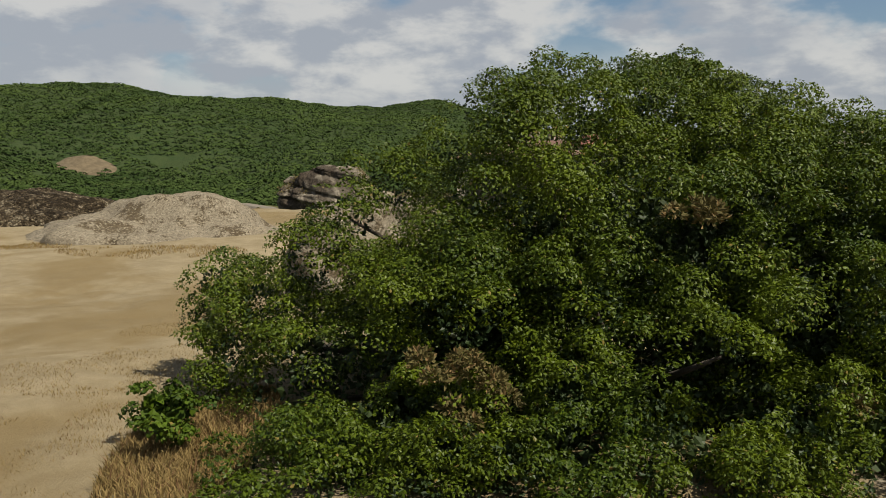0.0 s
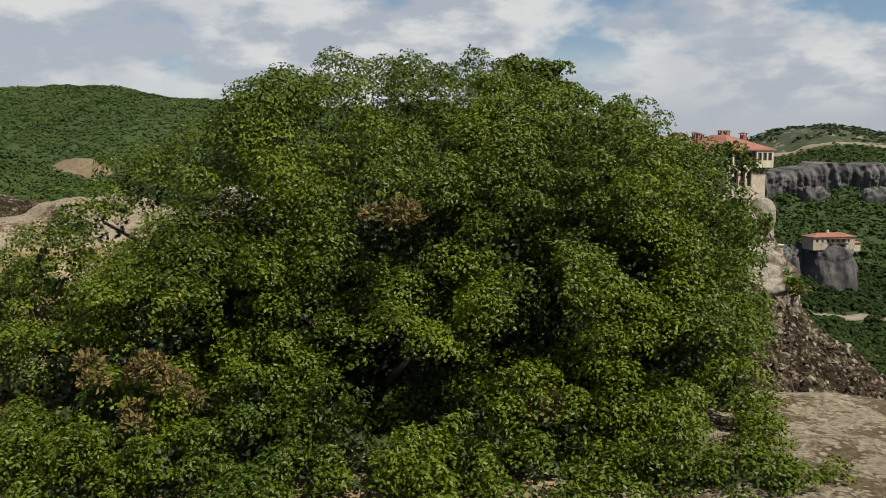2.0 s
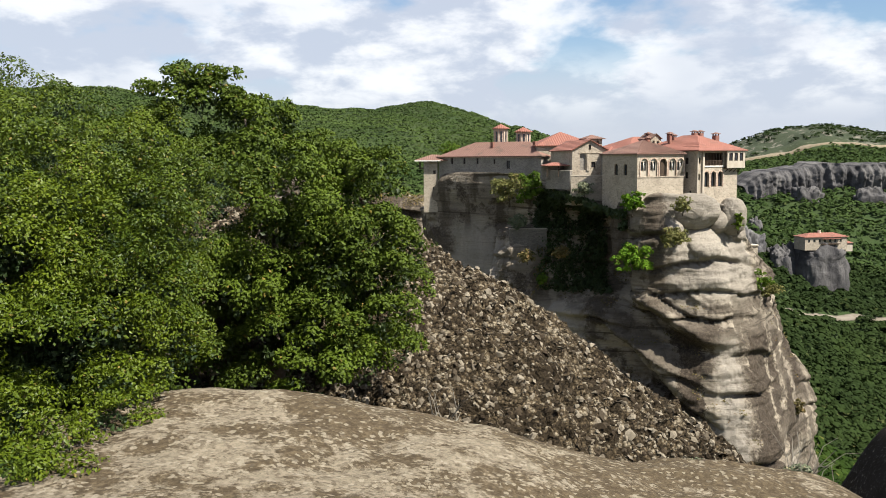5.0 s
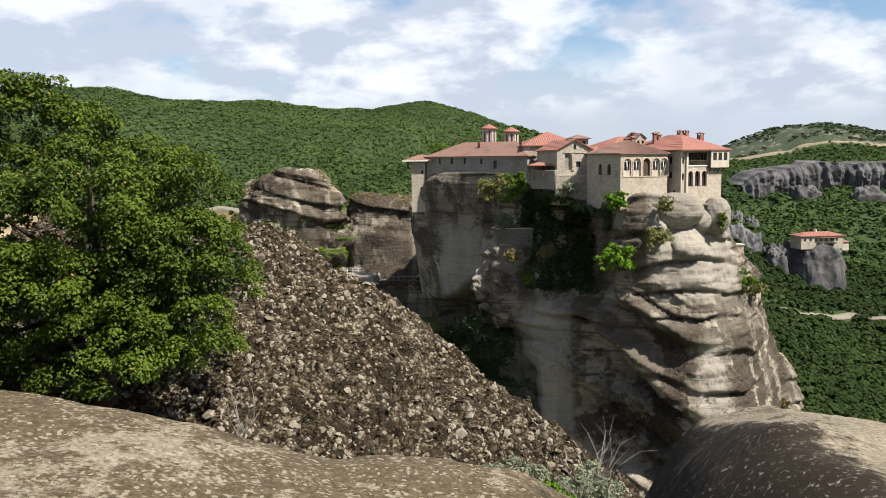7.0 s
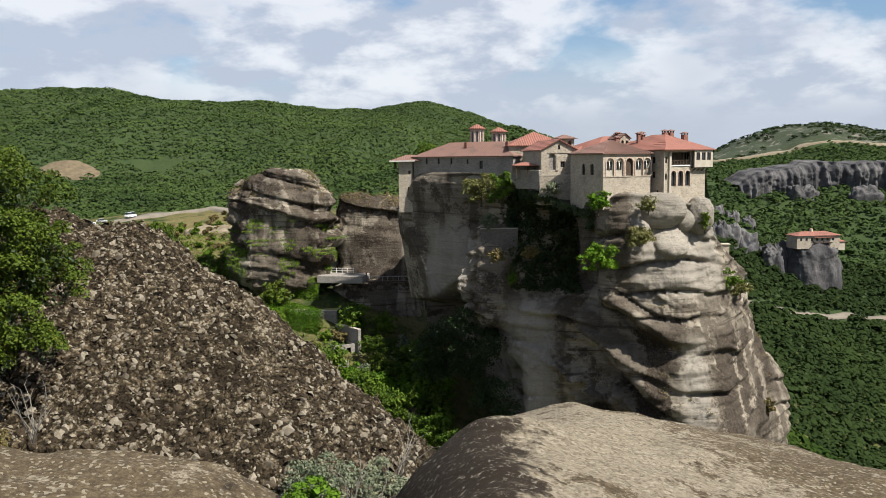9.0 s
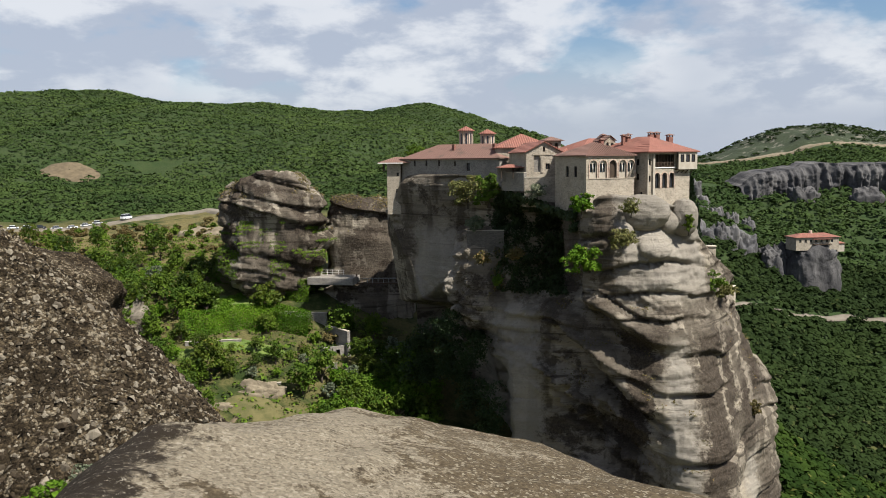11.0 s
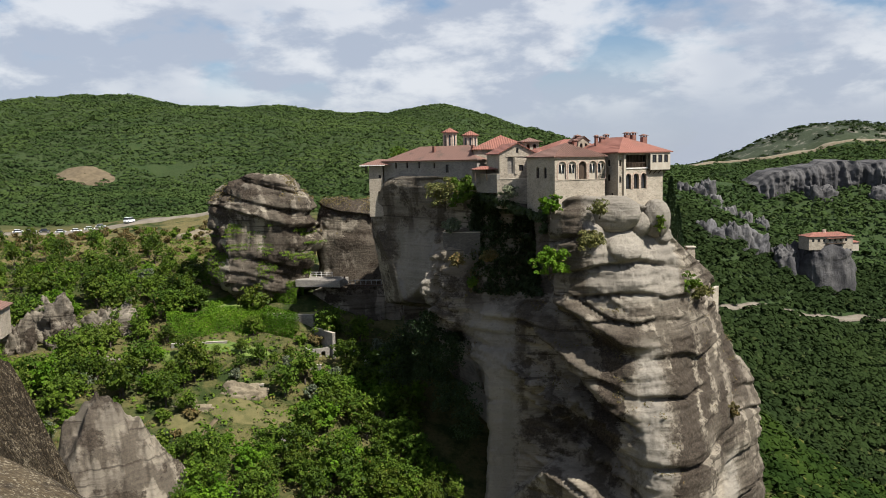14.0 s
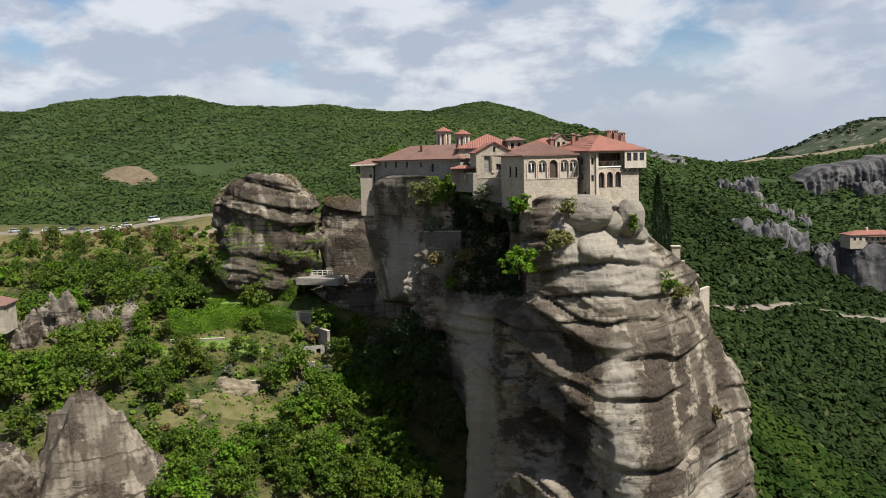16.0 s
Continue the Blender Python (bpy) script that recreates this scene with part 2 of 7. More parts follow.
def cliff_rock(name="cliff_sandstone", tone=1.0, more=0.0, bands=(), crusty=1.0, pale_runs=()):
    """Pale sandstone with bedding, tall brown seepage stains and one painted brow shade at the given bands, and rough
    lichened crust.
    """
    k = Nodes(name)
    beds = k.noise(0.55, 9, 0.68, (0.16, 0.16, 2.8), distort=0.4)
    lines = k.noise(0.42, 4, 0.55, (0.10, 0.10, 3.4), (4, 4, 9), 0.2)
    patch = k.noise(0.10, 5, 0.6)
    grain = k.noise(2.6, 10, 0.75)
    col = k.mix(k.span(patch, 0.38, 0.62), tuple(v * tone for v in (0.175, 0.150, 0.117)), tuple(v * tone for v in (0.300, 0.260, 0.200)))
    col = k.mix(k.span(beds, 0.46, 0.62, 0, 0.5), col, (0.105 * tone, 0.088 * tone, 0.068 * tone))
    col = k.mix(k.span(lines, 0.60, 0.66, 0, 0.75), col, (0.050 * tone, 0.041 * tone, 0.031 * tone))
    streak = k.noise(0.20, 3, 0.55, (1, 1, 0.07), (3, 1, 0), 0.15)
    crust = k.noise(0.10, 5, 0.62, (1, 1, 1.5), (9, 4, 2), 0.4)
    crumbs = k.noise(1.0, 9, 0.78)
    seep = k.span(k.math("ADD", streak, k.math("MULTIPLY", crumbs, 0.22)), 0.63 - more, 0.71 - more, 0, 0.75)
    rough = k.span(k.math("ADD", crust, k.math("MULTIPLY", crumbs, 0.36)), 0.70 - more, 0.79 - more)
    stain = k.math("MAXIMUM", seep, k.math("MULTIPLY", rough, crusty))
    axes = k.n.new("ShaderNodeSeparateXYZ")
    k.l.new(k.coord, axes.inputs[0])
    sway = k.math("ADD", axes.outputs[0], k.math("MULTIPLY", k.math("SUBTRACT", k.noise(0.12, 4, 0.6, (1, 1, 1.6), (5, 2, 8)), 0.5), 5.0))
    sway = k.math("ADD", sway, k.math("MULTIPLY", k.math("SUBTRACT", crumbs, 0.5), 6.0))
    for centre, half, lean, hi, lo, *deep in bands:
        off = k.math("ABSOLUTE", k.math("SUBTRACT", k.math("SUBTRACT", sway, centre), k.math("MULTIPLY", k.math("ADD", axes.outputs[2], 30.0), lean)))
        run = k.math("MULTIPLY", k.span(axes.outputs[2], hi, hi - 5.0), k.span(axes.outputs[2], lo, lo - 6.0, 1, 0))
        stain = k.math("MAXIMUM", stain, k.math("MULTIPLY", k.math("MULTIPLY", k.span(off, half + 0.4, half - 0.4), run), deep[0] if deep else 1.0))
    # Pale smooth stone; runs in shade are also lightened in place of sky fill.
    for centre, half, hi, lo in pale_runs:
        run = k.math("MULTIPLY", k.span(axes.outputs[2], hi, hi - 4.0), k.span(axes.outputs[2], lo, lo - 6.0, 1, 0))
        clean = k.math("MULTIPLY", k.span(k.math("ABSOLUTE", k.math("SUBTRACT", sway, centre)), half + 1.0, half - 1.0), run)
        stain = k.math("MULTIPLY", stain, k.math("SUBTRACT", 1.0, k.math("MULTIPLY", clean, 0.8)))
        col = k.mix(k.math("MULTIPLY", clean, 0.75), col, k.mix(patch, (0.225, 0.203, 0.170), (0.300, 0.272, 0.228)))
    dark = k.mix(k.span(grain, 0.40, 0.64), (0.019, 0.0140, 0.0100), (0.064, 0.048, 0.034))
    col = k.mix(k.math("MULTIPLY", stain, 0.92), col, dark)
    col = k.mix(k.span(grain, 0.52, 0.66, 0, 0.35), col, (0.085 * tone, 0.072 * tone, 0.057 * tone))
    n = k.bump(beds, 0.7, 0.4)
    n = k.bump(crumbs, 0.6, 0.5, n)
    n = k.bump(grain, 0.7, 0.25, n)
    return k.done(col, 0.92, n, 0.15)


def far_rock(name="far_conglomerate", tone=1.0):
    k = Nodes(name)
    patch, grain = k.noise(0.06, 6, 0.6), k.noise(0.6, 8, 0.7)
    streak = k.noise(0.14, 5, 0.6, (1, 1, 0.18), (2, 7, 1))
    # Tones lowered for the cliffs' shade, then lifted blue-grey for haze.
    col = k.mix(k.span(patch, 0.35, 0.65), tuple(v * tone for v in (0.052, 0.051, 0.054)), tuple(v * tone for v in (0.108, 0.103, 0.100)))
    col = k.mix(k.span(streak, 0.46, 0.60, 0, 0.9), col, (0.034, 0.033, 0.035))
    col = k.mix(k.span(grain, 0.4, 0.75, 0, 0.5), col, (0.075, 0.071, 0.067))
    return k.done(col, 0.95, k.bump(grain, 0.7, 0.9, k.bump(streak, 0.6, 1.5)), 0.15)


def slab_rock():
    """Rubbly conglomerate: brown matrix with cobbles of every tone standing out of it, crusted with lichen."""
    k = Nodes("lichened_rock")
    big, chips = k.noise(0.5, 5, 0.62), k.noise(22.0, 10, 0.8, distort=0.4)
    tones, relief = [], []
    for scale in (5.6, 13.0):
        c = k.n.new("ShaderNodeSeparateColor")
        k.l.new(k.cells(scale, "Color", (1, 1, 1.2)), c.inputs[0])
        tones.append(c.outputs[0])
        relief.append(k.cells(scale, "Distance", (1, 1, 1.2)))
    mix_tone = k.math("ADD", k.math("MULTIPLY", tones[0], 0.50), k.math("ADD", k.math("MULTIPLY", tones[1], 0.42), k.math("MULTIPLY", k.math("SUBTRACT", big, 0.5), 0.9)))
    mix_tone = k.math("ADD", mix_tone, k.math("MULTIPLY", k.math("SUBTRACT", chips, 0.5), 0.9))
    col = k.mix(k.span(mix_tone, 0.30, 0.58), (0.022, 0.016, 0.009), (0.085, 0.064, 0.038))
    col = k.mix(k.span(mix_tone, 0.60, 0.80), col, (0.215, 0.180, 0.126))
    col = k.mix(k.span(relief[1], 0.45, 0.75, 0, 0.7), col, (0.022, 0.016, 0.009))
    n = k.bump(k.math("SUBTRACT", 1.0, relief[0]), 1.0, 0.16)
    n = k.bump(k.math("SUBTRACT", 1.0, relief[1]), 1.0, 0.08, n)
    n = k.bump(chips, 0.9, 0.03, n)
    return k.done(col, 0.95, n, 0.12)


def near_rock(name="worn_sandstone", crusted=True):
    """Worn buff sandstone underfoot: gritty brown crust worn through to paler stone, pebbles in it, lichen on the steep flank."""
    k = Nodes(name)
    big = k.noise(0.55, 4, 0.6, offset=(2, 5, 0))
    shape = k.noise(2.2, 12, 0.74, distort=0.15)
    grit = k.noise(14, 12, 0.82)
    fine = k.noise(48, 8, 0.8)
    peb = k.n.new("ShaderNodeSeparateColor")
    k.l.new(k.cells(30.0, "Color"), peb.inputs[0])
    brown = k.mix(k.span(grit, 0.38, 0.62), (0.042, 0.031, 0.018), (0.108, 0.083, 0.050))
    pale = k.mix(k.span(grit, 0.36, 0.62), (0.110, 0.091, 0.063), (0.220, 0.187, 0.136))
    axes = k.n.new("ShaderNodeSeparateXYZ")
    k.l.new(k.coord, axes.inputs[0])
    where = k.math("ADD", k.math("MULTIPLY", shape, 0.7), k.math("ADD", k.math("MULTIPLY", big, 0.55), k.math("MULTIPLY", grit, 0.3)))
    where = k.math("ADD", where, k.math("ADD", k.span(axes.outputs[0], 6.3, 9.0, -0.02, -0.17), k.math("SUBTRACT", k.span(axes.outputs[0], 13.0, 14.2, 0.0, 0.17), k.span(axes.outputs[0], 15.2, 17.5, 0.0, 0.13))))
    col = k.mix(k.span(where, 0.70, 0.76), brown, pale)
    col = k.mix(k.span(peb.outputs[0], 0.84, 0.90, 0, 0.6), col, (0.28, 0.25, 0.19))
    col = k.mix(k.span(peb.outputs[1], 0.84, 0.91, 0, 0.5), col, (0.045, 0.034, 0.022))
    col = k.mix(k.span(fine, 0.55, 0.64, 0, 0.7), col, (0.050, 0.039, 0.026))
    if crusted:
        steep = k.n.new("ShaderNodeSeparateXYZ")
        k.l.new(k.geo.outputs["True Normal"], steep.inputs[0])
        flank = k.span(k.math("ADD", steep.outputs[2], k.math("MULTIPLY", k.math("SUBTRACT", shape, 0.5), 0.9)), 0.72, 0.90, 1, 0)
        ragged = k.math("ADD", axes.outputs[0], k.math("MULTIPLY", k.math("SUBTRACT", shape, 0.5), 2.6))
        side = k.math("MULTIPLY", k.span(ragged, 13.6, 13.95, 1, 0), k.span(axes.outputs[0], 11.6, 11.9))
        spots = k.mix(k.span(grit, 0.565, 0.61), (0.020, 0.015, 0.010), (0.25, 0.225, 0.18))
        col = k.mix(k.math("MAXIMUM", flank, side), col, spots)
    n = k.bump(shape, 0.5, 0.04)
    n = k.bump(grit, 0.8, 0.016, n)
    n = k.bump(fine, 0.8, 0.010, n)
    return k.done(col, 0.95, n, 0.12)


def sandy():
    k = Nodes("sandy_ground")
    big, mid, fine = k.noise(0.22, 5, 0.6, distort=0.5), k.noise(2.0, 7, 0.7), k.noise(24, 9, 0.8)
    col = k.mix(k.span(mid, 0.3, 0.7), (0.185, 0.146, 0.085), (0.252, 0.206, 0.128))
    col = k.mix(k.span(big, 0.48, 0.62, 0, 0.7), col, (0.150, 0.106, 0.045))
    col = k.mix(k.span(fine, 0.55, 0.72, 0, 0.5), col, (0.085, 0.060, 0.032))
    return k.done(col, 0.95, k.bump(fine, 0.7, 0.03, k.bump(mid, 0.4, 0.08)), 0.15)


def slope_soil():
    """Hill and garden soil: dry grass, scrub green and bare earth."""
    k = Nodes("hillside_soil")
    big, mid, fine = k.noise(0.03, 6, 0.6), k.noise(0.22, 7, 0.65), k.noise(1.6, 7, 0.7)
    col = k.mix(k.span(mid, 0.35, 0.65), (0.022, 0.036, 0.009), (0.050, 0.060, 0.018))
    axes = k.n.new("ShaderNodeSeparateXYZ")
    k.l.new(k.coord, axes.inputs[0])
    straw = k.math("MULTIPLY", k.math("MULTIPLY", k.span(axes.outputs[1], 190, 212, 0.6, 1), k.span(axes.outputs[1], 250, 300, 1, 0.25)), k.span(axes.outputs[0], 40, 85, 1, 0.3))
    col = k.mix(k.math("MULTIPLY", straw, k.span(k.math("ADD", k.math("MULTIPLY", big, 0.5), k.math("MULTIPLY", mid, 0.5)), 0.40, 0.53, 0, 0.9)), col, (0.150, 0.122, 0.052))
    col = k.mix(k.math("MULTIPLY", k.span(axes.outputs[1], 280, 330, 0, 0.8), k.span(axes.outputs[1], 740, 800, 1, 0)), col, (0.026, 0.046, 0.016))
    bald = k.mix(k.span(k.noise(0.10, 6, 0.7, offset=(3, 1, 0)), 0.54, 0.62), (0.040, 0.050, 0.032), (0.15, 0.14, 0.115))
    col = k.mix(k.span(axes.outputs[1], 740, 790), col, bald)
    col = k.mix(k.span(fine, 0.4, 0.7, 0, 0.5), col, (0.028, 0.0336, 0.0123))
    return k.done(col, 0.95, k.bump(fine, 0.8, 0.4, k.bump(mid, 0.5, 1.0)), 0.1)


def tiles(name, c1, c2, moss=0.3):
    """Clay roof tiles: rounded courses, each a little different."""
    k = Nodes(name)
    big, mid = k.noise(0.35, 5, 0.6), k.noise(3.5, 6, 0.7)
    col = k.mix(k.cells(5.0, "Distance"), c1, c2)
    col = k.mix(k.span(mid, 0.35, 0.7, 0, 0.5), col, tuple(v * 0.55 for v in c1))
    col = k.mix(k.span(big, 0.5, 0.7, 0, moss), col, (0.0672, 0.056, 0.042))
    rows = k.n.new("ShaderNodeTexWave")
    rows.bands_direction = "X"
    rows.inputs["Scale"].default_value, rows.inputs["Distortion"].default_value = 0.72, 0.6
    k.l.new(k.coord, rows.inputs["Vector"])
    col = k.mix(k.span(rows.outputs["Fac"], 0.45, 0.1, 0, 0.45), col, tuple(v * 0.5 for v in c1))
    return k.done(col, 0.85, k.bump(mid, 0.5, 0.08, k.bump(rows.outputs["Fac"], 0.6, 0.10)), 0.25)


def masonry(name, c1, c2, joint, scale=3.4):
    """Coursed rubble: stones of uneven tone with mortar between."""
    k = Nodes(name)
    edge = k.cells(scale, "Distance", (1, 1, 1.7), "DISTANCE_TO_EDGE")
    tone = k.n.new("ShaderNodeSeparateColor")
    k.l.new(k.cells(scale, "Color", (1, 1, 1.7)), tone.inputs[0])
    big, fine = k.noise(0.4, 5, 0.6), k.noise(9, 6, 0.7)
    col = k.mix(tone.outputs[0], c1, c2)
    col = k.mix(k.span(edge, 0.02, 0.09, 1, 0), col, joint)
    col = k.mix(k.span(big, 0.45, 0.7, 0, 0.45), col, tuple(v * 0.6 for v in c1))
    return k.done(col, 0.92, k.bump(fine, 0.4, 0.03, k.bump(k.span(edge, 0.0, 0.12), 0.6, 0.05)), 0.2)


# The leaning band at 46.5 is brown crust that also paints the brow's shade.
M_CLIFF = cliff_rock(more=0.022, crusty=0.9, bands=((46.3, 2.1, 0.06, -19, -41), (46.5, 3.2, -1.35, -17, -29, 0.55), (58.2, 2.6, 0.03, -20, -80), (63.0, 1.5, 0.02, -22, -38), (71.5, 1.5, 0.02, -24, -36), (66.8, 1.2, 0.03, -30, -44), (9.5, 1.6, 0.0, -4, -11, 0.8), (24.5, 0.9, 0.0, -12, -26, 0.8), (50.0, 0.5, 0.0, -40, -70, 0.8)), pale_runs=((50.5, 8.0, 3, -15), (28.2, 4.2, -19, -78), (14.0, 4.0, -7, -20), (52.0, 2.0, -22, -78), (69.0, 1.5, -44, -80)))
def pebble():
    k = Nodes("lichened_pebbles")
    tone = k.geo.outputs["Random Per Island"]
    grain = k.noise(30, 6, 0.7)
    col = k.mix(k.span(tone, 0.25, 0.9), (0.030, 0.022, 0.014), (0.205, 0.178, 0.135))
    col = k.mix(k.span(grain, 0.45, 0.65, 0, 0.5), col, (0.07, 0.055, 0.036))
    return k.done(col, 0.95, k.bump(grain, 0.5, 0.02), 0.12)


M_COBBLE = pebble()
M_BOULDER = near_rock("pale_boulder_stone", False)
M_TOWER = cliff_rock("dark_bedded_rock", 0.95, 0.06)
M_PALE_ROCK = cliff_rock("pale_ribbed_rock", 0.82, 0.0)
M_FAR, M_SLAB, M_NEAR, M_SAND, M_SOIL = far_rock(), slab_rock(), near_rock(), sandy(), slope_soil()
M_CRAG = far_rock("grey_crag_rock", 1.5)
M_LEAF_OAK = leafy("oak_leaves", (0.012, 0.029, 0.003), (0.120, 0.156, 0.006), (0.15, 0.115, 0.03), 0.015, 0.45, 0.18, 0.8, 0.5)
M_LEAF_TREE = leafy("dark_oak_leaves", (0.011, 0.028, 0.003), (0.070, 0.108, 0.006), (0.13, 0.10, 0.02), 0.02, 0.6, 0.14, 0.8, 0.5)
M_LEAF_DRY = leafy("dry_leaves", (0.055, 0.047, 0.016), (0.150, 0.125, 0.042), (0.18, 0.12, 0.05), 0.2, 0.7, 0.15)
M_LEAF_GARDEN = leafy("garden_leaves", (0.026, 0.054, 0.006), (0.112, 0.172, 0.014), (0.14, 0.12, 0.03), 0.03, 0.7, 0.1, 0.25, 0.3)
M_LEAF_BRIGHT = leafy("vine_leaves", (0.032, 0.080, 0.004), (0.112, 0.200, 0.010), (0.16, 0.16, 0.04), 0.03, 0.7, 0.1, 0.25, 0.3)
M_LEAF_GREY = leafy("olive_leaves", (0.055, 0.072, 0.038), (0.155, 0.178, 0.11), (0.2, 0.18, 0.1), 0.05, 0.6, 0.25)
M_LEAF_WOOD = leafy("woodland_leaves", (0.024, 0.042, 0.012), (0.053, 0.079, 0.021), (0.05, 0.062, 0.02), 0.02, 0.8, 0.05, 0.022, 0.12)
# Shaded copy of the woodland leaves for the valley side; far scrub shares it.
M_LEAF_WOOD_SHADE = leafy("woodland_leaves_shade", (0.009, 0.018, 0.005), (0.022, 0.037, 0.009), (0.04, 0.05, 0.015), 0.02, 0.8, 0.05, 0.03, 0.18)
# Brighter copy that paints the sunlit near side of the valley.
M_LEAF_VALLEY_LIT = leafy("valley_leaves_lit", (0.011, 0.024, 0.004), (0.034, 0.057, 0.008), (0.08, 0.085, 0.02), 0.03, 0.8, 0.05, 0.04, 0.18)
M_LEAF_CYPRESS = leafy("cypress_leaves", (0.0067, 0.0168, 0.0056), (0.0196, 0.0392, 0.0112), (0.0336, 0.0392, 0.0112), 0.03, 0.65, 0.2)
# Near-black leaves: ivy, plus shade painted inside the oaks and the rock's cleft.
M_LEAF_IVY_SHADE = leafy("ivy_and_shade_leaves", (0.008, 0.018, 0.005), (0.030, 0.052, 0.012), (0.05, 0.05, 0.015), 0.03, 0.55, 0.25, 0.2)
M_LEAF_OLIVE = leafy("yellowing_leaves", (0.050, 0.058, 0.014), (0.150, 0.150, 0.046), (0.16, 0.12, 0.04), 0.06, 0.6, 0.15, 0.5, 0.4)
M_BARK = plain("bark", (0.0392, 0.0308, 0.0224), (0.0896, 0.0728, 0.056), 6, 0.95, 0.8, 0.03)
M_TWIG = plain("grey_twigs", (0.1008, 0.0896, 0.0728), (0.1848, 0.168, 0.14), 9, 0.9, 0.4, 0.01)
M_GRASS = leafy("dry_grass", (0.150, 0.104, 0.038), (0.27, 0.195, 0.080), (0.15, 0.08, 0.04), 0.15, 0.8, 0.15)
M_TILE = tiles("red_roof_tiles", (0.205, 0.080, 0.058), (0.29, 0.135, 0.10), 0.5)
M_TILE_OLD = tiles("old_roof_tiles", (0.155, 0.085, 0.065), (0.235, 0.14, 0.11), 0.7)
M_STONE = masonry("rubble_masonry", (0.25, 0.212, 0.163), (0.405, 0.350, 0.275), (0.38, 0.333, 0.263))
M_STONE_GREY = masonry("grey_rubble", (0.17, 0.155, 0.135), (0.27, 0.245, 0.215), (0.26, 0.24, 0.21))
# Grey rubble darkened to paint the shade on the spur wall.
M_RUBBLE_SHADE = masonry("shade_dark_rubble", (0.085, 0.078, 0.068), (0.15, 0.136, 0.118), (0.11, 0.10, 0.088))
M_PLASTER = plain("weathered_plaster", (0.30, 0.262, 0.208), (0.42, 0.375, 0.305), 0.8, 0.9, 0.25, 0.02)
M_BRICK = plain("arch_brick", (0.25, 0.15, 0.11), (0.50, 0.42, 0.34), 5.5, 0.9, 0.4, 0.02)
M_CHIMNEY = plain("chimney_brick", (0.13, 0.055, 0.040), (0.25, 0.125, 0.095), 4.0, 0.9, 0.4, 0.02)
M_WHITE = plain("limewash", (0.55, 0.52, 0.47), (0.70, 0.67, 0.62), 2.0, 0.85, 0.15, 0.01)
M_WOOD = plain("dark_timber", (0.0308, 0.0202, 0.0134), (0.0672, 0.0448, 0.028), 5.0, 0.75, 0.4, 0.02)
M_GLASS = plain("dark_glass", (0.012, 0.014, 0.018), (0.03, 0.034, 0.04), 1.5, 0.18, 0.02, 0.002, 0.5)
M_METAL = plain("grey_metal", (0.22, 0.23, 0.24), (0.34, 0.35, 0.36), 2.0, 0.5, 0.05, 0.005, 0.5, 0.6)
M_ROAD = plain("dusty_road", (0.115, 0.099, 0.075), (0.175, 0.152, 0.12), 0.3, 0.95, 0.2, 0.05)

# ---------------------------------------------------------------- land
COLS = np.array([-420, -110, -40, 5, 60, 130, 190, 420], float)
LINES = np.array([90, 140, 170, 200, 260, 340, 430, 530, 650, 900], float)
SPOT = np.array([
    [-32, -36, -50, -64, -82, -100, -110, -105],
    [-28, -33, -42, -52, -66, -100, -108, -105],
    [-25, -27, -31, -40, -55, -98, -105, -105],
    [-22, -20, -20, -27, -42, -95, -104, -105],
    [-16, -15, -13, -14, -25, -92, -104, -100],
    [-12, -17, -15, -12, -16, -54, -88, -85],
    [10, -10, -4, 0, -5, -24, -44, -46],
    [32, 20, 18, 16, 8, -11, -17, -12],
    [52, 38, 37, 37, 26, 0, -6, 3],
    [30, 20, 18, 18, 22, -6, -16, 4]], float)

_fx, _fy = np.arange(-500, 505, 5.0), np.arange(60, 965, 5.0)
_t = np.array([np.interp(_fx, COLS, row) for row in SPOT])
_t = np.array([np.interp(_fy, LINES, _t[:, i]) for i in range(len(_fx))]).T
_k = np.exp(-0.5 * (np.arange(-6, 7) / 2.4) ** 2)
_k /= _k.sum()
_p = np.pad(_t, 6, mode="edge")
_p = sum(_k[i] * _p[i:i + _t.shape[0], :] for i in range(13))
LAND = sum(_k[i] * _p[:, i:i + _t.shape[1]] for i in range(13))


def hump(x, y, cx, cy, sx, sy, h):
    return h * np.exp(-((x - cx) / sx) ** 2 - ((y - cy) / sy) ** 2)


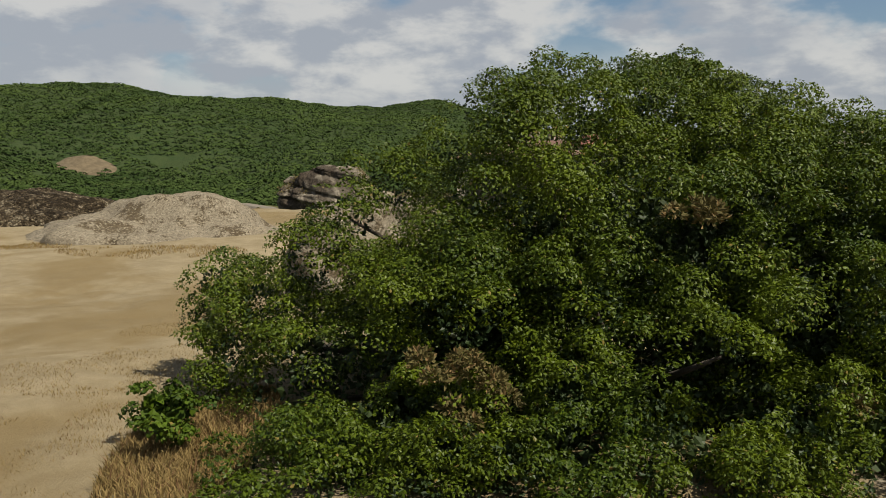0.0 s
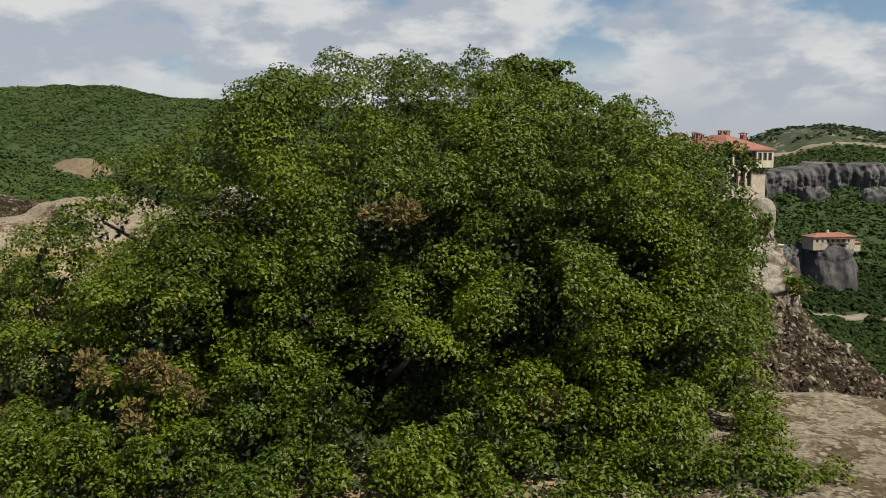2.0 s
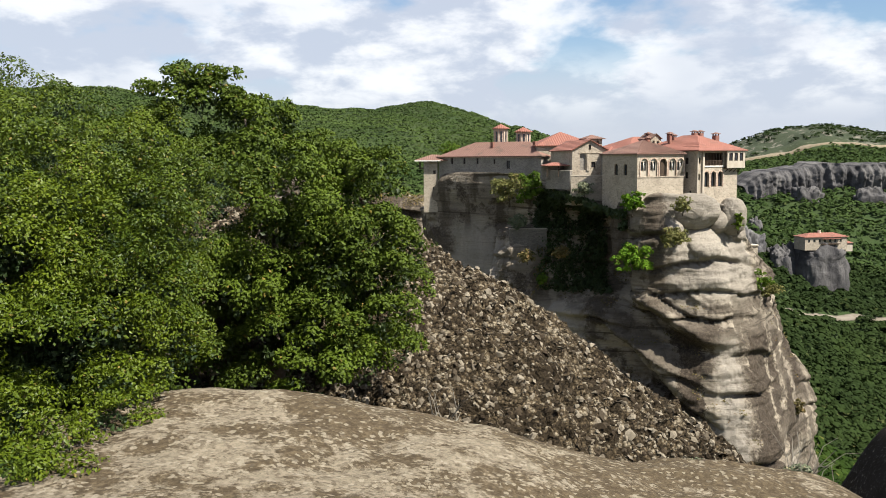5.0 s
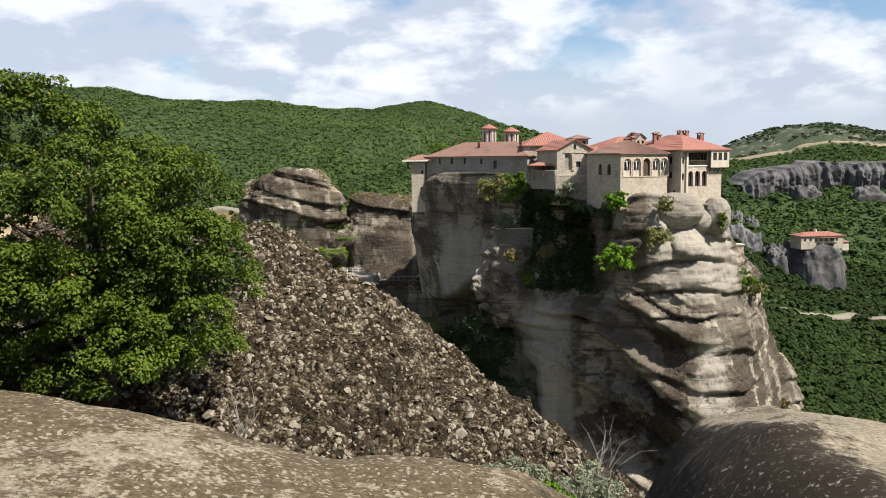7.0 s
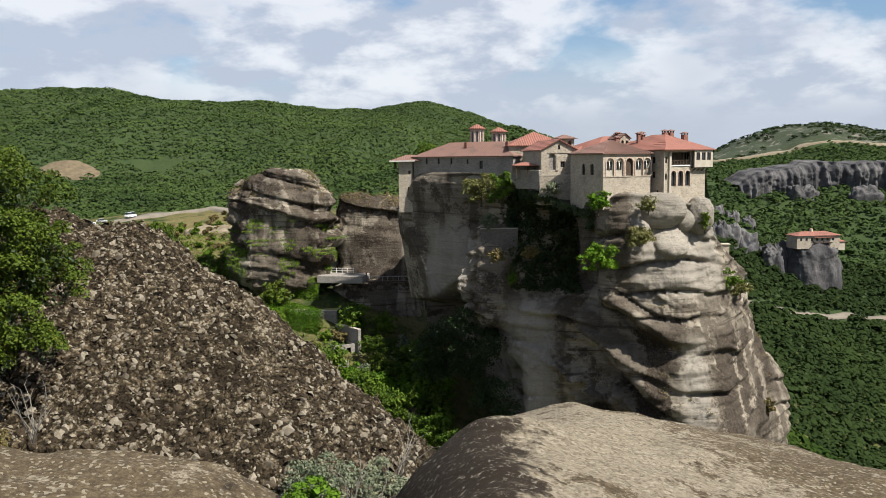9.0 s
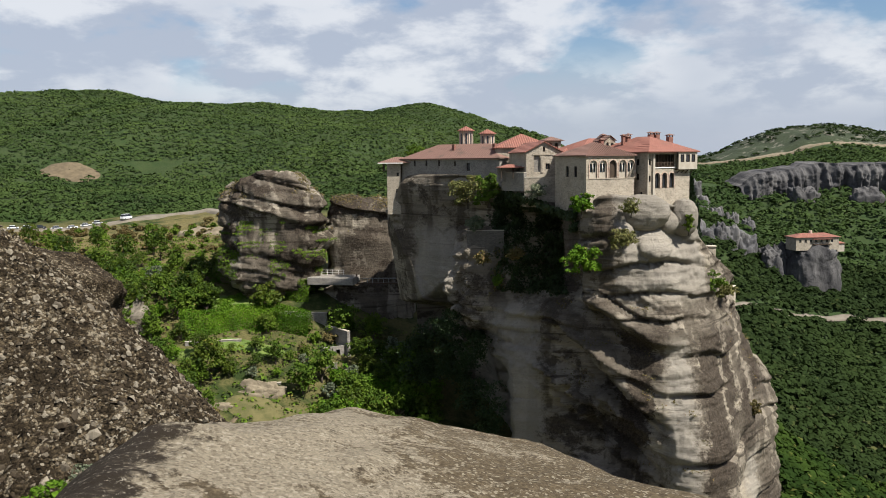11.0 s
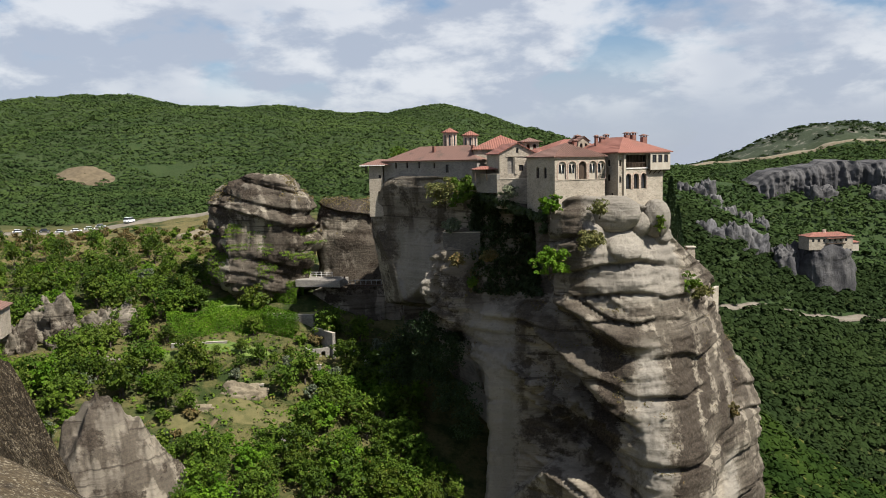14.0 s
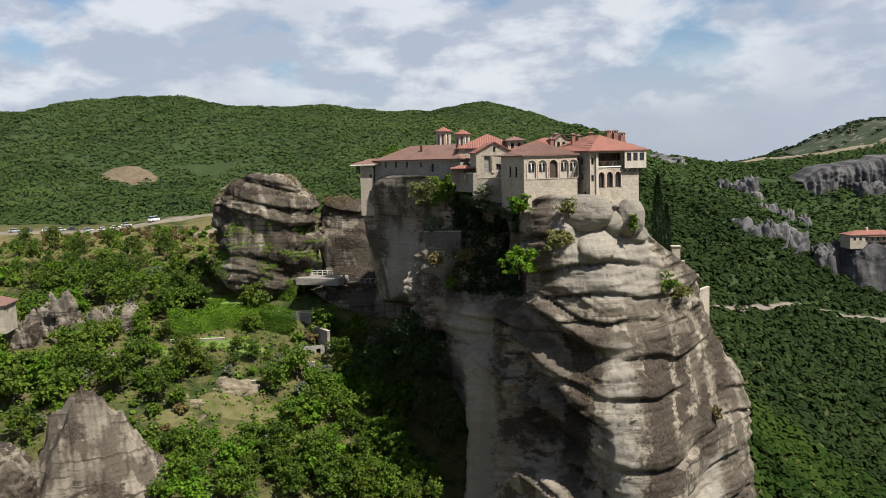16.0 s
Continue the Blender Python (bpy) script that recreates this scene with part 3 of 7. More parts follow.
def land(x, y):
    """Height of the valley, gardens and hills."""
    x, y = np.asarray(x, float), np.asarray(y, float)
    u, v = np.clip((x + 500) / 5, 0, len(_fx) - 1.001), np.clip((y - 60) / 5, 0, len(_fy) - 1.001)
    i, j = u.astype(int), v.astype(int)
    fu, fv = u - i, v - j
    z = (LAND[j, i] * (1 - fu) + LAND[j, i + 1] * fu) * (1 - fv) + (LAND[j + 1, i] * (1 - fu) + LAND[j + 1, i + 1] * fu) * fv
    z = z + hump(x, y, -190, 660, 270, 110, 3.6) + hump(x, y, -275, 660, 70, 120, 9) + hump(x, y, -180, 640, 60, 120, 5) + hump(x, y, -8, 650, 40, 90, 3) + hump(x, y, 62, 735, 75, 70, 11) + hump(x, y, -120, 600, 55, 100, 4) + hump(x, y, 350, 850, 72, 90, 30) + hump(x, y, 460, 860, 90, 90, 14)
    z = z + hump(x, y, -66, 278, 26, 18, 2.6) + hump(x, y, -12, 189, 8, 7, 3.0)
    z = z + fbm(x / 60, y / 60, 0 * x, 4, 5) * 4.0 * smooth(250, 420, y) + fbm(x / 14, y / 14, 0 * x, 3, 9) * 0.9
    spur = 1 - np.abs(value_noise(x / 62 + 0.35 * value_noise(x / 90, y / 90, 0 * x, 15), y / 240, 0 * x, 13)) * 2
    z = z + 7.0 * spur * smooth(330, 420, y) * (1 - smooth(540, 620, y)) * (x < 150)
    out = np.maximum(np.maximum(np.abs(x) - 440, y - 930), 90 - y)
    return z * (1 - smooth(0, 500, out)) - 110 * smooth(0, 500, out)


xs = np.concatenate([[-4600, -2600, -1500, -900, -650], np.arange(-500, -130, 4.0), np.arange(-130, 130, 1.6), np.arange(130, 500, 4.0), [650, 900, 1500, 2600, 4600]])
ys = np.concatenate([[-4600, -2000, -900, -400, -150, -40, 20], np.arange(60, 100, 4.0), np.arange(100, 290, 1.6), np.arange(290, 940, 4.0), [1000, 1200, 1600, 2400, 3400, 4700]])
ground = tagged(sheet("ground", xs, ys, land, M_SOIL), "dry grassy and wooded hillside soil of the valley", "ground", kind="structure")

# the viewpoint: sandy plateau, two worn rock domes and the gully between them
PROFILE_X = [-40, -2, 3, 5, 6, 7.2, 8.8, 10.8, 11.5, 11.9, 12.15, 12.6, 13.0, 13.4, 14.5, 15.7, 17.2, 18.5, 20.5, 22, 24, 30]
PROFILE_Z = [1.7, 1.8, 1.75, 1.93, 1.85, 1.72, 1.28, 1.04, 0.75, -0.4, 0.1, 0.78, 1.20, 1.41, 1.2, 0.88, 0.56, 0.40, 0.15, -0.9, -6, -40]


def viewpoint(x, y):
    flank = 0.16 * np.clip(y - 8, 0, 5) * smooth(11.6, 12.2, x) * (1 - smooth(13.2, 15.5, x))
    seen, x = x, x - flank
    z = np.interp(x, PROFILE_X, PROFILE_Z)
    z = (z + np.interp(x - 0.12, PROFILE_X, PROFILE_Z) + np.interp(x + 0.12, PROFILE_X, PROFILE_Z)) / 3
    first = smooth(2.5, 4.5, x) * (1 - smooth(11.6, 12.0, x))
    z = z - first * 0.62 * np.clip(y - 7.5, 0, 5.5) - first * 0.35 * smooth(7.0, 7.6, y)*0.2
    z = z - first * smooth(6, 11.5, x) * np.clip(y - 8.0, 0, 5) * 0.30
    second = smooth(11.8, 12.3, x)
    z = z - second * (np.interp(x, [12, 13.4, 15, 16, 18, 20, 22], [0.45, 0.33, 0.2, 0.18, 0.2, 0.4, 0.8]) * np.clip(y - np.interp(x, [13, 15], [7.7, 8.2]), 0, 5.0) + smooth(12.2, 13.6, y) * 1.5 + np.clip(y - 13, 0, 60) * 2.2)
    # the crack between the domes closes towards the camera
    crack = np.exp(-((x - 11.95) / 0.30) ** 2) * smooth(5.0, 7.5, y)
    z = z + np.exp(-((x - 11.9) / 0.45) ** 2) * 1.2 * (1 - smooth(4.5, 7.0, y)) - 0.6 * crack
    x = seen
    left = 1 - smooth(2.5, 4.5, x)
    z = z + left * (hump(x, y, -13, 13, 7, 5, -0.15) + 0.10 * smooth(16, 24, y) - np.clip(y - 36, 0, 60) * 1.6)
    z = z - smooth(-4, 1, x) * (1 - second) * np.clip(y - 14.5, 0, 60) * 1.4
    z = z - np.clip(-30 - y, 0, 60) * 1.5 - np.clip(-38 - x, 0, 60) * 1.5
    bare = smooth(2.0, 4.5, x)
    z = z + fbm(x * 0.5, y * 0.5, 0 * x, 3, 21) * 0.07 + fbm(x * 3, y * 3, 0 * x, 4, 33) * (0.012 + 0.006 * bare)
    return z


xs = np.concatenate([np.arange(-90, -14, 2.5), np.arange(-14, 3, 0.20), np.arange(3, 22, 0.06), np.arange(22, 40, 0.7)])
ys = np.concatenate([np.arange(-75, 2, 2.5), np.arange(2, 4.6, 0.25), np.arange(4.6, 10, 0.06), np.arange(10, 16, 0.12), np.arange(16, 40, 0.35), np.arange(40, 100, 3)])


def split_sheet(name, xs, material):
    return sheet(name, xs, ys, viewpoint, material)


bare_rock = tagged(split_sheet("rock_outcrop", xs[xs > 2.9], M_NEAR), "worn buff sandstone outcrop with brown crust", "rock", kind="structure")
sand = tagged(split_sheet("sandy_ground", xs[xs < 3.05], M_SAND), "pale trodden sandy ground with dry patches", "ground", kind="structure")


# the lichened slab that dips away behind the first dome
def slab_height(x, y):
    crest = np.interp(x, [-4, 2, 4, 6, 7.5, 9, 10.5, 12, 13.5, 15, 17], [3.0, 2.95, 2.8, 2.45, 1.8, 0.95, 0.0, -1.0, -2.2, -4, -9])
    ridge = np.interp(x, [2, 6, 9, 12, 15], [19.5, 18.8, 17.2, 15.4, 14.5])
    d = ridge - y
    b = np.maximum(-d, 0)
    z = crest - np.where(d > 0, 0.10 * d + 0.055 * d * d, 0.40 * b + np.interp(x, [2, 9, 12], [0.0, 0.03, 0.08]) * b * b)
    z = z + fbm(x * 0.6, y * 0.6, 0 * x, 3, 41) * 0.16 + fbm(x * 3, y * 3, 0 * x, 3, 44) * 0.05 + np.abs(fbm(x * 4.2, y * 4.2, 0 * x, 4, 47)) * 0.16
    edge = np.minimum(y - 11.6, 41.5 - y)
    return z - np.clip(0.6 - edge, 0, 3) * 2 - np.clip(x - 15.5, 0, 5) * 3


slab = tagged(sheet("lichened_slab", np.concatenate([np.arange(1.0, 4.5, 0.12), np.arange(4.5, 16.0, 0.05)]), np.concatenate([np.arange(11.4, 19.6, 0.055), np.arange(19.6, 42, 0.2)]), slab_height, M_SLAB), "sloping brown rock slab crusted with pale lichen", "rock")


def cobbles(count, seed):
    """Pebbles and flakes of every size that stand out of the conglomerate slab."""
    r = np.random.default_rng(seed)
    x, y = r.uniform(2.5, 14.5, count), 11.6 + 9.0 * r.uniform(0, 1, count) ** 1.3
    size = np.clip(np.exp(r.normal(-3.25, 0.45, count)), 0.02, 0.13)
    e = 0.05
    n = np.stack([slab_height(x - e, y) - slab_height(x + e, y), slab_height(x, y - e) - slab_height(x, y + e), np.full(count, 2 * e)], -1)
    n /= np.linalg.norm(n, axis=1, keepdims=True)
    a = np.cross(n, r.normal(0, 1, (count, 3)))
    a /= np.linalg.norm(a, axis=1, keepdims=True)
    b = np.cross(n, a)
    c = np.stack([x, y, slab_height(x, y)], -1)
    s = size[:, None]
    ring = [c + (a * math.cos(t) * r.uniform(0.7, 1.3, (count, 1)) + b * math.sin(t) * r.uniform(0.5, 1.0, (count, 1))) * s for t in np.arange(5) * 2 * math.pi / 5]
    v = np.stack(ring + [c + n * s * r.uniform(0.35, 0.8, (count, 1)) + a * s * r.normal(0, 0.3, (count, 1))], 1).reshape(-1, 3)
    i = np.arange(count)[:, None] * 6
    f = np.concatenate([i + [k, (k + 1) % 5, 5] for k in range(5)], 0)
    ob = mesh_of("cobbles", v, f, M_COBBLE, None, False)
    return tagged(ob, "pale and brown pebbles standing out of the slab", "stones", kind="stuff")


cobbles(13000, 46)


def beds(x, y, u, t, seed, step, cut, thin):
    """Beds of uneven thickness that stand in or out, with a dark undercut where one meets the next."""
    w = u / t
    w = w + 0.45 * value_noise(w * 0.6, x * 0.012, y * 0.012, seed)
    c = np.floor(w)
    g = w - c
    off = value_noise(c * 1.7, x * 0.03, y * 0.03, seed + 1) * step
    off2 = value_noise((c - 1) * 1.7, x * 0.03, y * 0.03, seed + 1) * step
    there = 0.12 + 0.88 * smooth(-0.2, 0.5, value_noise(c * 3.1, x * 0.07, y * 0.07, seed + 2))
    body = np.where(g < 0.12, off2 + (off - off2) * smooth(0, 0.12, g), off) - 0.35 * step * g ** 3
    return body - cut * there * np.exp(-((g - 0.03) / thin) ** 2)


def boulder(name, cx, cy, cz, rx, ry, rz, material, label, seed, rough=0.12, res=60, bed=0.0, group="", boxy=1.0, flat=1.0, ledge=0.075, dip=0.0):
    """A weathered boulder or rock tower: a sphere pushed about by noise and, where it has them, by beds."""
    u, v = np.meshgrid(np.linspace(0, 2 * math.pi, res * 2, endpoint=False), np.linspace(0.02, math.pi - 0.02, res))
    def soft(a, p):
        return np.sign(a) * np.abs(a) ** p
    sx, sy, sz = soft(np.sin(v), flat) * soft(np.cos(u), boxy), soft(np.sin(v), flat) * soft(np.sin(u), boxy), soft(np.cos(v), flat)
    k = 1 + fbm(sx * 1.7 + seed, sy * 1.7, sz * 1.7, 3, seed) * rough * 1.4 + fbm(sx * 6 + seed, sy * 6, sz * 6, 4, seed + 3) * rough * 0.35
    z = cz + rz * k * sz
    if bed:
        px, py = cx + rx * sx, cy + ry * sy
        u2 = z + dip * (px - cx) + fbm(px * 0.08, py * 0.08, z * 0.06, 2, seed + 8) * bed * 0.25
        k = k + ledge * (beds(px, py, u2, bed, seed + 5, 1.0, 1.1, 0.06) + 0.4 * beds(px, py, u2, bed * 0.3, seed + 9, 0.8, 0.7, 0.12))
    co = np.stack([cx + rx * k * sx, cy + ry * k * sy, z], -1).reshape(-1, 3)
    ob = mesh_of(name, co, grid_faces(res, res * 2, True), material)
    return tagged(ob, label, "rock", group)


boulder("boulder", -1.0, 14.0, 1.4, 1.7, 1.8, 1.9, M_BOULDER, "pale weathered boulder behind the oak bush", 3)
boulder("rock_mound", -7.4, 24.6, 0.0, 4.9, 4.2, 2.75, M_BOULDER, "low rounded sandstone mound with a brown crusted side", 5, 0.10)
boulder("rock_mound", -5.5, 38.5, -3.2, 6.8, 5.5, 3.4, M_SLAB, "dark lichened rock mound at the plateau edge", 7, 0.10)
boulder("rock_mound", -14.4, 29.4, 0.4, 4.8, 3.2, 2.4, M_SLAB, "low rounded rock mound dark with lichen", 6, 0.10)

# ---------------------------------------------------------------- the great rock under the monastery
TOP = np.array([(5.0, 172.0, -5.6), (8.2, 169.6, 0.7), (15, 163.4, 1.4), (21, 158.6, 1.0), (25.3, 152.5, -0.6), (30.2, 142.6, -2.4), (36, 135.8, -4.6), (40, 131.4, -2.0), (45, 132.2, -2.0),
                (50, 133.3, -3.2), (54.5, 136.2, -4.2), (58, 140.5, -9), (61, 148, -13), (66, 158, -19), (60, 175, -12), (45, 190, -5), (18, 190, -4), (4.4, 181, -6)], float)
FOOT = np.array([(17, 160), (18.5, 157), (21, 153), (22.5, 149), (24, 146), (27, 142.2), (33, 137.6), (40, 132.2), (47, 127.4),
                 (54, 124.9), (60, 128.2), (67, 139.5), (74.5, 149), (77, 160), (71, 185), (48, 200), (15, 198), (10, 178)], float)


def around(points, s):
    """A smooth closed line through points, at s in 0..1."""
    n = len(points)
    u = s * n
    i = np.floor(u).astype(int)
    f = (u - i)[:, None]
    p0, p1, p2, p3 = (points[(i + d) % n] for d in (-1, 0, 1, 2))
    return 0.5 * (2 * p1 + (p2 - p0) * f + (2 * p0 - 5 * p1 + 4 * p2 - p3) * f ** 2 + (3 * p1 - p0 - 3 * p2 + p3) * f ** 3)


def great_rock():
    s = np.concatenate([np.linspace(-0.06, 0.76, 540, endpoint=False), np.linspace(0.76, 0.94, 30, endpoint=False)]) % 1.0
    top, foot = around(TOP, s), around(FOOT, s)
    rows = 205
    drop = np.linspace(0, 1, rows)[:, None] ** 1.05
    zt = top[None, :, 2]
    z = zt + (-78 - zt) * drop
    f = np.clip((-8 - z) / 33, 0, 1.35) ** 0.95
    f = np.where(f > 1, 1 + (f - 1) * 0.25, f)
    x = top[None, :, 0] * (1 - f) + foot[None, :, 0] * f
    y = top[None, :, 1] * (1 - f) + foot[None, :, 1] * f
    tx, ty = np.roll(x, -1, 1) - np.roll(x, 1, 1), np.roll(y, -1, 1) - np.roll(y, 1, 1)
    ln = np.hypot(tx, ty) + 1e-6
    nx, ny = ty / ln, -tx / ln
    calm = np.maximum(1 - smooth(16, 19, x), np.exp(-((x - 29.5) / 4.5) ** 2) * smooth(-24, -30, z) * (y < 150))
    calm = np.maximum(calm, np.exp(-((x - 49) / 7.5) ** 4) * smooth(-11.5, -8.5, z) * (y < 150))
    # beds: level on the right, dipping away from the left shoulder lower down
    dip = 0.34 * smooth(-12, -30, z)
    u = z + dip * np.minimum(x - 50, 0) * (x > 30) + fbm(x * 0.06, y * 0.06, z * 0.04, 3, 61) * 1.6
    d = beds(x, y, u, 4.8, 71, 1.0, 1.9, 0.085) * (1 - 0.9 * calm)
    plates = smooth(-16.5, -13, z) * (1 - smooth(-9.5, -7, z))
    d = d + beds(x, y, u, 1.6, 75, 0.45, 0.60, 0.16) * (0.40 + 0.95 * plates) * smooth(-0.4, 0.3, fbm(x * 0.08, y * 0.08, z * 0.08, 2, 78)) * (1 - 0.8 * calm)
    d = d + fbm(x * 0.05, y * 0.05, z * 0.03, 3, 81) * 1.7 + fbm(x * 0.22, y * 0.22, z * 0.22, 4, 85) * 0.30 * (1 - 0.5 * calm) + fbm(x * 0.22, y * 0.22, z * 2.1, 4, 87) * 0.24 * (1 - 0.7 * calm) + fbm(x * 1.3, y * 1.3, z * 1.6, 3, 89) * 0.08
    crag = np.exp(-((x - 23.5) / 4.6) ** 2) * smooth(-9, -12, z) * smooth(-34, -24, z) * (y < 156)
    d = d + crag * (0.7 * beds(x * 2.5, y * 2.5, u, 1.9, 91, 1.0, 0.9, 0.10) + 1.5 * np.round(2.5 * fbm(x * 0.34, y * 0.34, z * 0.22, 3, 93)) / 2.5 + 0.5 * fbm(x * 0.9, y * 0.9, z * 0.7, 3, 94))
    # the dark hollow under the chapel and the bedded spur beside it
    near = (y < 158)
    d = d - 11.0 * np.exp(-((x - 31.0) / 4.6) ** 4) * smooth(-2.6, -6.5, z) * near * smooth(-23, -15, z)
    d = d + 6.4 * np.exp(-((x - 22.8) / 3.2) ** 4) * smooth(-7.6, -9.2, z) * smooth(-29, -21, z) * near
    # slanting overhang: below it the wall falls back into shade, and a foot stands forward again lower down
    brow = np.interp(x, [26, 33, 38, 42, 46, 50, 58], [-20.5, -22.5, -26, -30.5, -34.5, -36.5, -38])
    sill = np.interp(x, [26, 36, 41, 46, 52], [-58, -46, -46.5, -49.5, -51])
    back = smooth(brow - 0.2, brow - 2.6, z) * (1 - smooth(sill + 0.6, sill - 0.8, z)) * np.interp(x, [27, 33, 38, 44, 48, 51], [0.0, 0.75, 1.0, 0.8, 0.35, 0.0]) * (y < 150)
    d = d - 5.6 * back + 1.5 * np.exp(-((z - brow - 1.2) / 2.2) ** 2) * smooth(30, 35, x) * (1 - smooth(46, 52, x)) * (y < 150)
    # slanting beds across the shaded left flank
    slant = smooth(29.5, 33.5, x) * (1 - smooth(45, 50, x)) * smooth(-15, -19, z) * (1 - smooth(-46, -52, z)) * (y < 150)
    d = d + slant * (1.5 * beds(x, y, z + 0.62 * (x - 40), 3.4, 101, 1.0, 1.1, 0.12) + 0.5 * beds(x, y, z + 0.62 * (x - 40), 1.2, 103, 0.7, 0.8, 0.18))
    upper = np.interp(x, [36, 40, 44, 48, 55], [-18.2, -19.4, -22.4, -24.6, -25.6])
    d = d + 2.0 * np.exp(-((z - upper - 1.0) / 1.7) ** 2) * smooth(36.5, 39, x) * (1 - smooth(47, 52, x)) * (y < 150) - 1.2 * np.exp(-((z - upper + 1.5) / 1.2) ** 2) * smooth(37, 40, x) * (1 - smooth(54, 58, x)) * (y < 150)
    for bx, bz, bw, out in ((35.5, -34.2, 3.6, 5.6), (41.5, -35.6, 3.4, 4.6), (34.0, -37.6, 2.2, 4.2), (39.5, -41.2, 1.8, 4.2), (43.6, -44.0, 2.6, 4.4)):
        along, across = (x - bx) + 0.35 * (z - bz), (z - bz) + 0.62 * (x - bx)
        d = d + out * np.exp(-(along / bw) ** 2 - (across / 0.75) ** 2) * (y < 150) * (0.7 + 0.5 * fbm(x * 0.9, y * 0.9, z * 0.9, 3, 97))

    # round boulders under the gallery
    for bx, bz, br in ((47.0, -4.6, 2.4), (52.5, -6.2, 2.3), (56.3, -8.0, 2.0), (49.0, -9.4, 3.0), (43.5, -7.6, 2.2)):
        rr = np.hypot((x - bx) * 1.0, (z - bz) * 1.25) / br
        d = d + np.where((y < 150), 1.5 * np.sqrt(np.clip(1 - rr ** 2, 0, 1)), 0)
    d = d * smooth(-0.004, 0.016, drop)
    # the wall under the longhouse stops short over the cleft
    lip = np.interp(x, [5, 12, 16, 20, 24], [-26, -22.5, -18.5, -22, -30])
    gone = smooth(lip, lip - 3.0, z) * (1 - smooth(20, 27, x)) * (y < 186)
    co = np.stack([x + nx * d + 9.0 * gone, y + ny * d + 5.0 * gone, z], -1)
    face = np.stack([nx + 0 * z, ny + 0 * z, 0 * z], -1)
    # the crown closes over in shrinking rings
    mid = np.array([38.0, 163.0])
    caps = []
    for k, lift in ((0.9, 0.6), (0.7, 0.9), (0.4, 1.2), (0.05, 1.4)):
        cx, cy = mid[0] + (top[:, 0] - mid[0]) * k, mid[1] + (top[:, 1] - mid[1]) * k
        cz = top[:, 2] * k + (1 - k) * -1.0 + lift * 0.5
        caps.append(np.stack([cx, cy, cz], -1))
    co = np.concatenate([np.array(caps[::-1]), co], 0)
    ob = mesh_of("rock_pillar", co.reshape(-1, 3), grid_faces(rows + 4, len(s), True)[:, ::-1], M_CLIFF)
    return tagged(ob, "huge bedded sandstone pillar stained dark under a monastery", "rock pillar", kind="structure"), co[4:].reshape(-1, 3), face.reshape(-1, 3)


_, rock_skin, rock_face = great_rock()
boulder("boulder", 47.4, 133.6, -4.6, 4.4, 2.7, 3.0, M_CLIFF, "great smooth pale boulder under the gallery wall", 21, 0.05, 44)
boulder("boulder", 38.4, 137.0, -7.6, 3.0, 3.2, 5.4, M_CLIFF, "dark shoulder of rock under the gallery corner", 23, 0.12, 50, 2.4, "", 0.8, 0.7, 0.08)
boulder("boulder", 54.4, 136.0, -5.4, 2.3, 2.1, 3.0, M_CLIFF, "smooth pale boulder under the tower wall", 22, 0.05, 40)

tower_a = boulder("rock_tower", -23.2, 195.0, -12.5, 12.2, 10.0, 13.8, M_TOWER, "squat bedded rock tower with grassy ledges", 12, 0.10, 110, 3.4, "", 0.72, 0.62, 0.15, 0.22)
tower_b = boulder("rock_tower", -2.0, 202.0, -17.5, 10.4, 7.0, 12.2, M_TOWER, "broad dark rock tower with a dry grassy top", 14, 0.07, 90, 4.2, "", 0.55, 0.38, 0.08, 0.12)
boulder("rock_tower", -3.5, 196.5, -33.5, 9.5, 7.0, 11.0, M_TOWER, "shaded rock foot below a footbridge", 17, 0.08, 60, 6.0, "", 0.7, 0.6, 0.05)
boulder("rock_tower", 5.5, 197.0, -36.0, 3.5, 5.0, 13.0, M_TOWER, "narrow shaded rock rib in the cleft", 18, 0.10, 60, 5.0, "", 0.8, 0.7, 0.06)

# ---------------------------------------------------------------- plants
def leaves_at(co, out, size, spread=0.7, slim=0.5, r=rng):
    """One kite-shaped leaf a point: co (n, 3) where it sits, out (n, 3) the way it points."""
    n = len(co)
    axis = out + r.normal(0, spread, (n, 3))
    axis /= np.linalg.norm(axis, axis=1, keepdims=True) + 1e-9
    side = np.cross(axis, r.normal(0, 1, (n, 3)))
    side /= np.linalg.norm(side, axis=1, keepdims=True) + 1e-9
    up = np.cross(side, axis)
    ln = (size * r.uniform(0.65, 1.25, n))[:, None]
    mid = co + axis * ln * 0.45
    v = np.stack([co, mid + side * ln * slim * 0.5 + up * ln * 0.10, co + axis * ln, mid - side * ln * slim * 0.5 + up * ln * 0.10], 1)
    return v.reshape(-1, 3), np.arange(n * 4).reshape(-1, 4)


def facing_leaves(co, out, size, spread=0.5, slim=0.6, r=rng):
    """One kite-shaped leaf a point that turns its face, more or less, the way out (n, 3)."""
    n = len(co)
    face = out / (np.linalg.norm(out, axis=1, keepdims=True) + 1e-9) + r.normal(0, spread, (n, 3))
    face /= np.linalg.norm(face, axis=1, keepdims=True) + 1e-9
    axis = np.cross(face, r.normal(0, 1, (n, 3)))
    axis /= np.linalg.norm(axis, axis=1, keepdims=True) + 1e-9
    side = np.cross(face, axis)
    ln = (size * r.uniform(0.65, 1.25, n))[:, None]
    base, mid = co - axis * ln * 0.5, co - axis * ln * 0.05
    v = np.stack([base, mid + side * ln * slim * 0.5 - face * ln * 0.08, co + axis * ln * 0.5, mid - side * ln * slim * 0.5 - face * ln * 0.08], 1)
    return v.reshape(-1, 3), np.arange(n * 4).reshape(-1, 4)


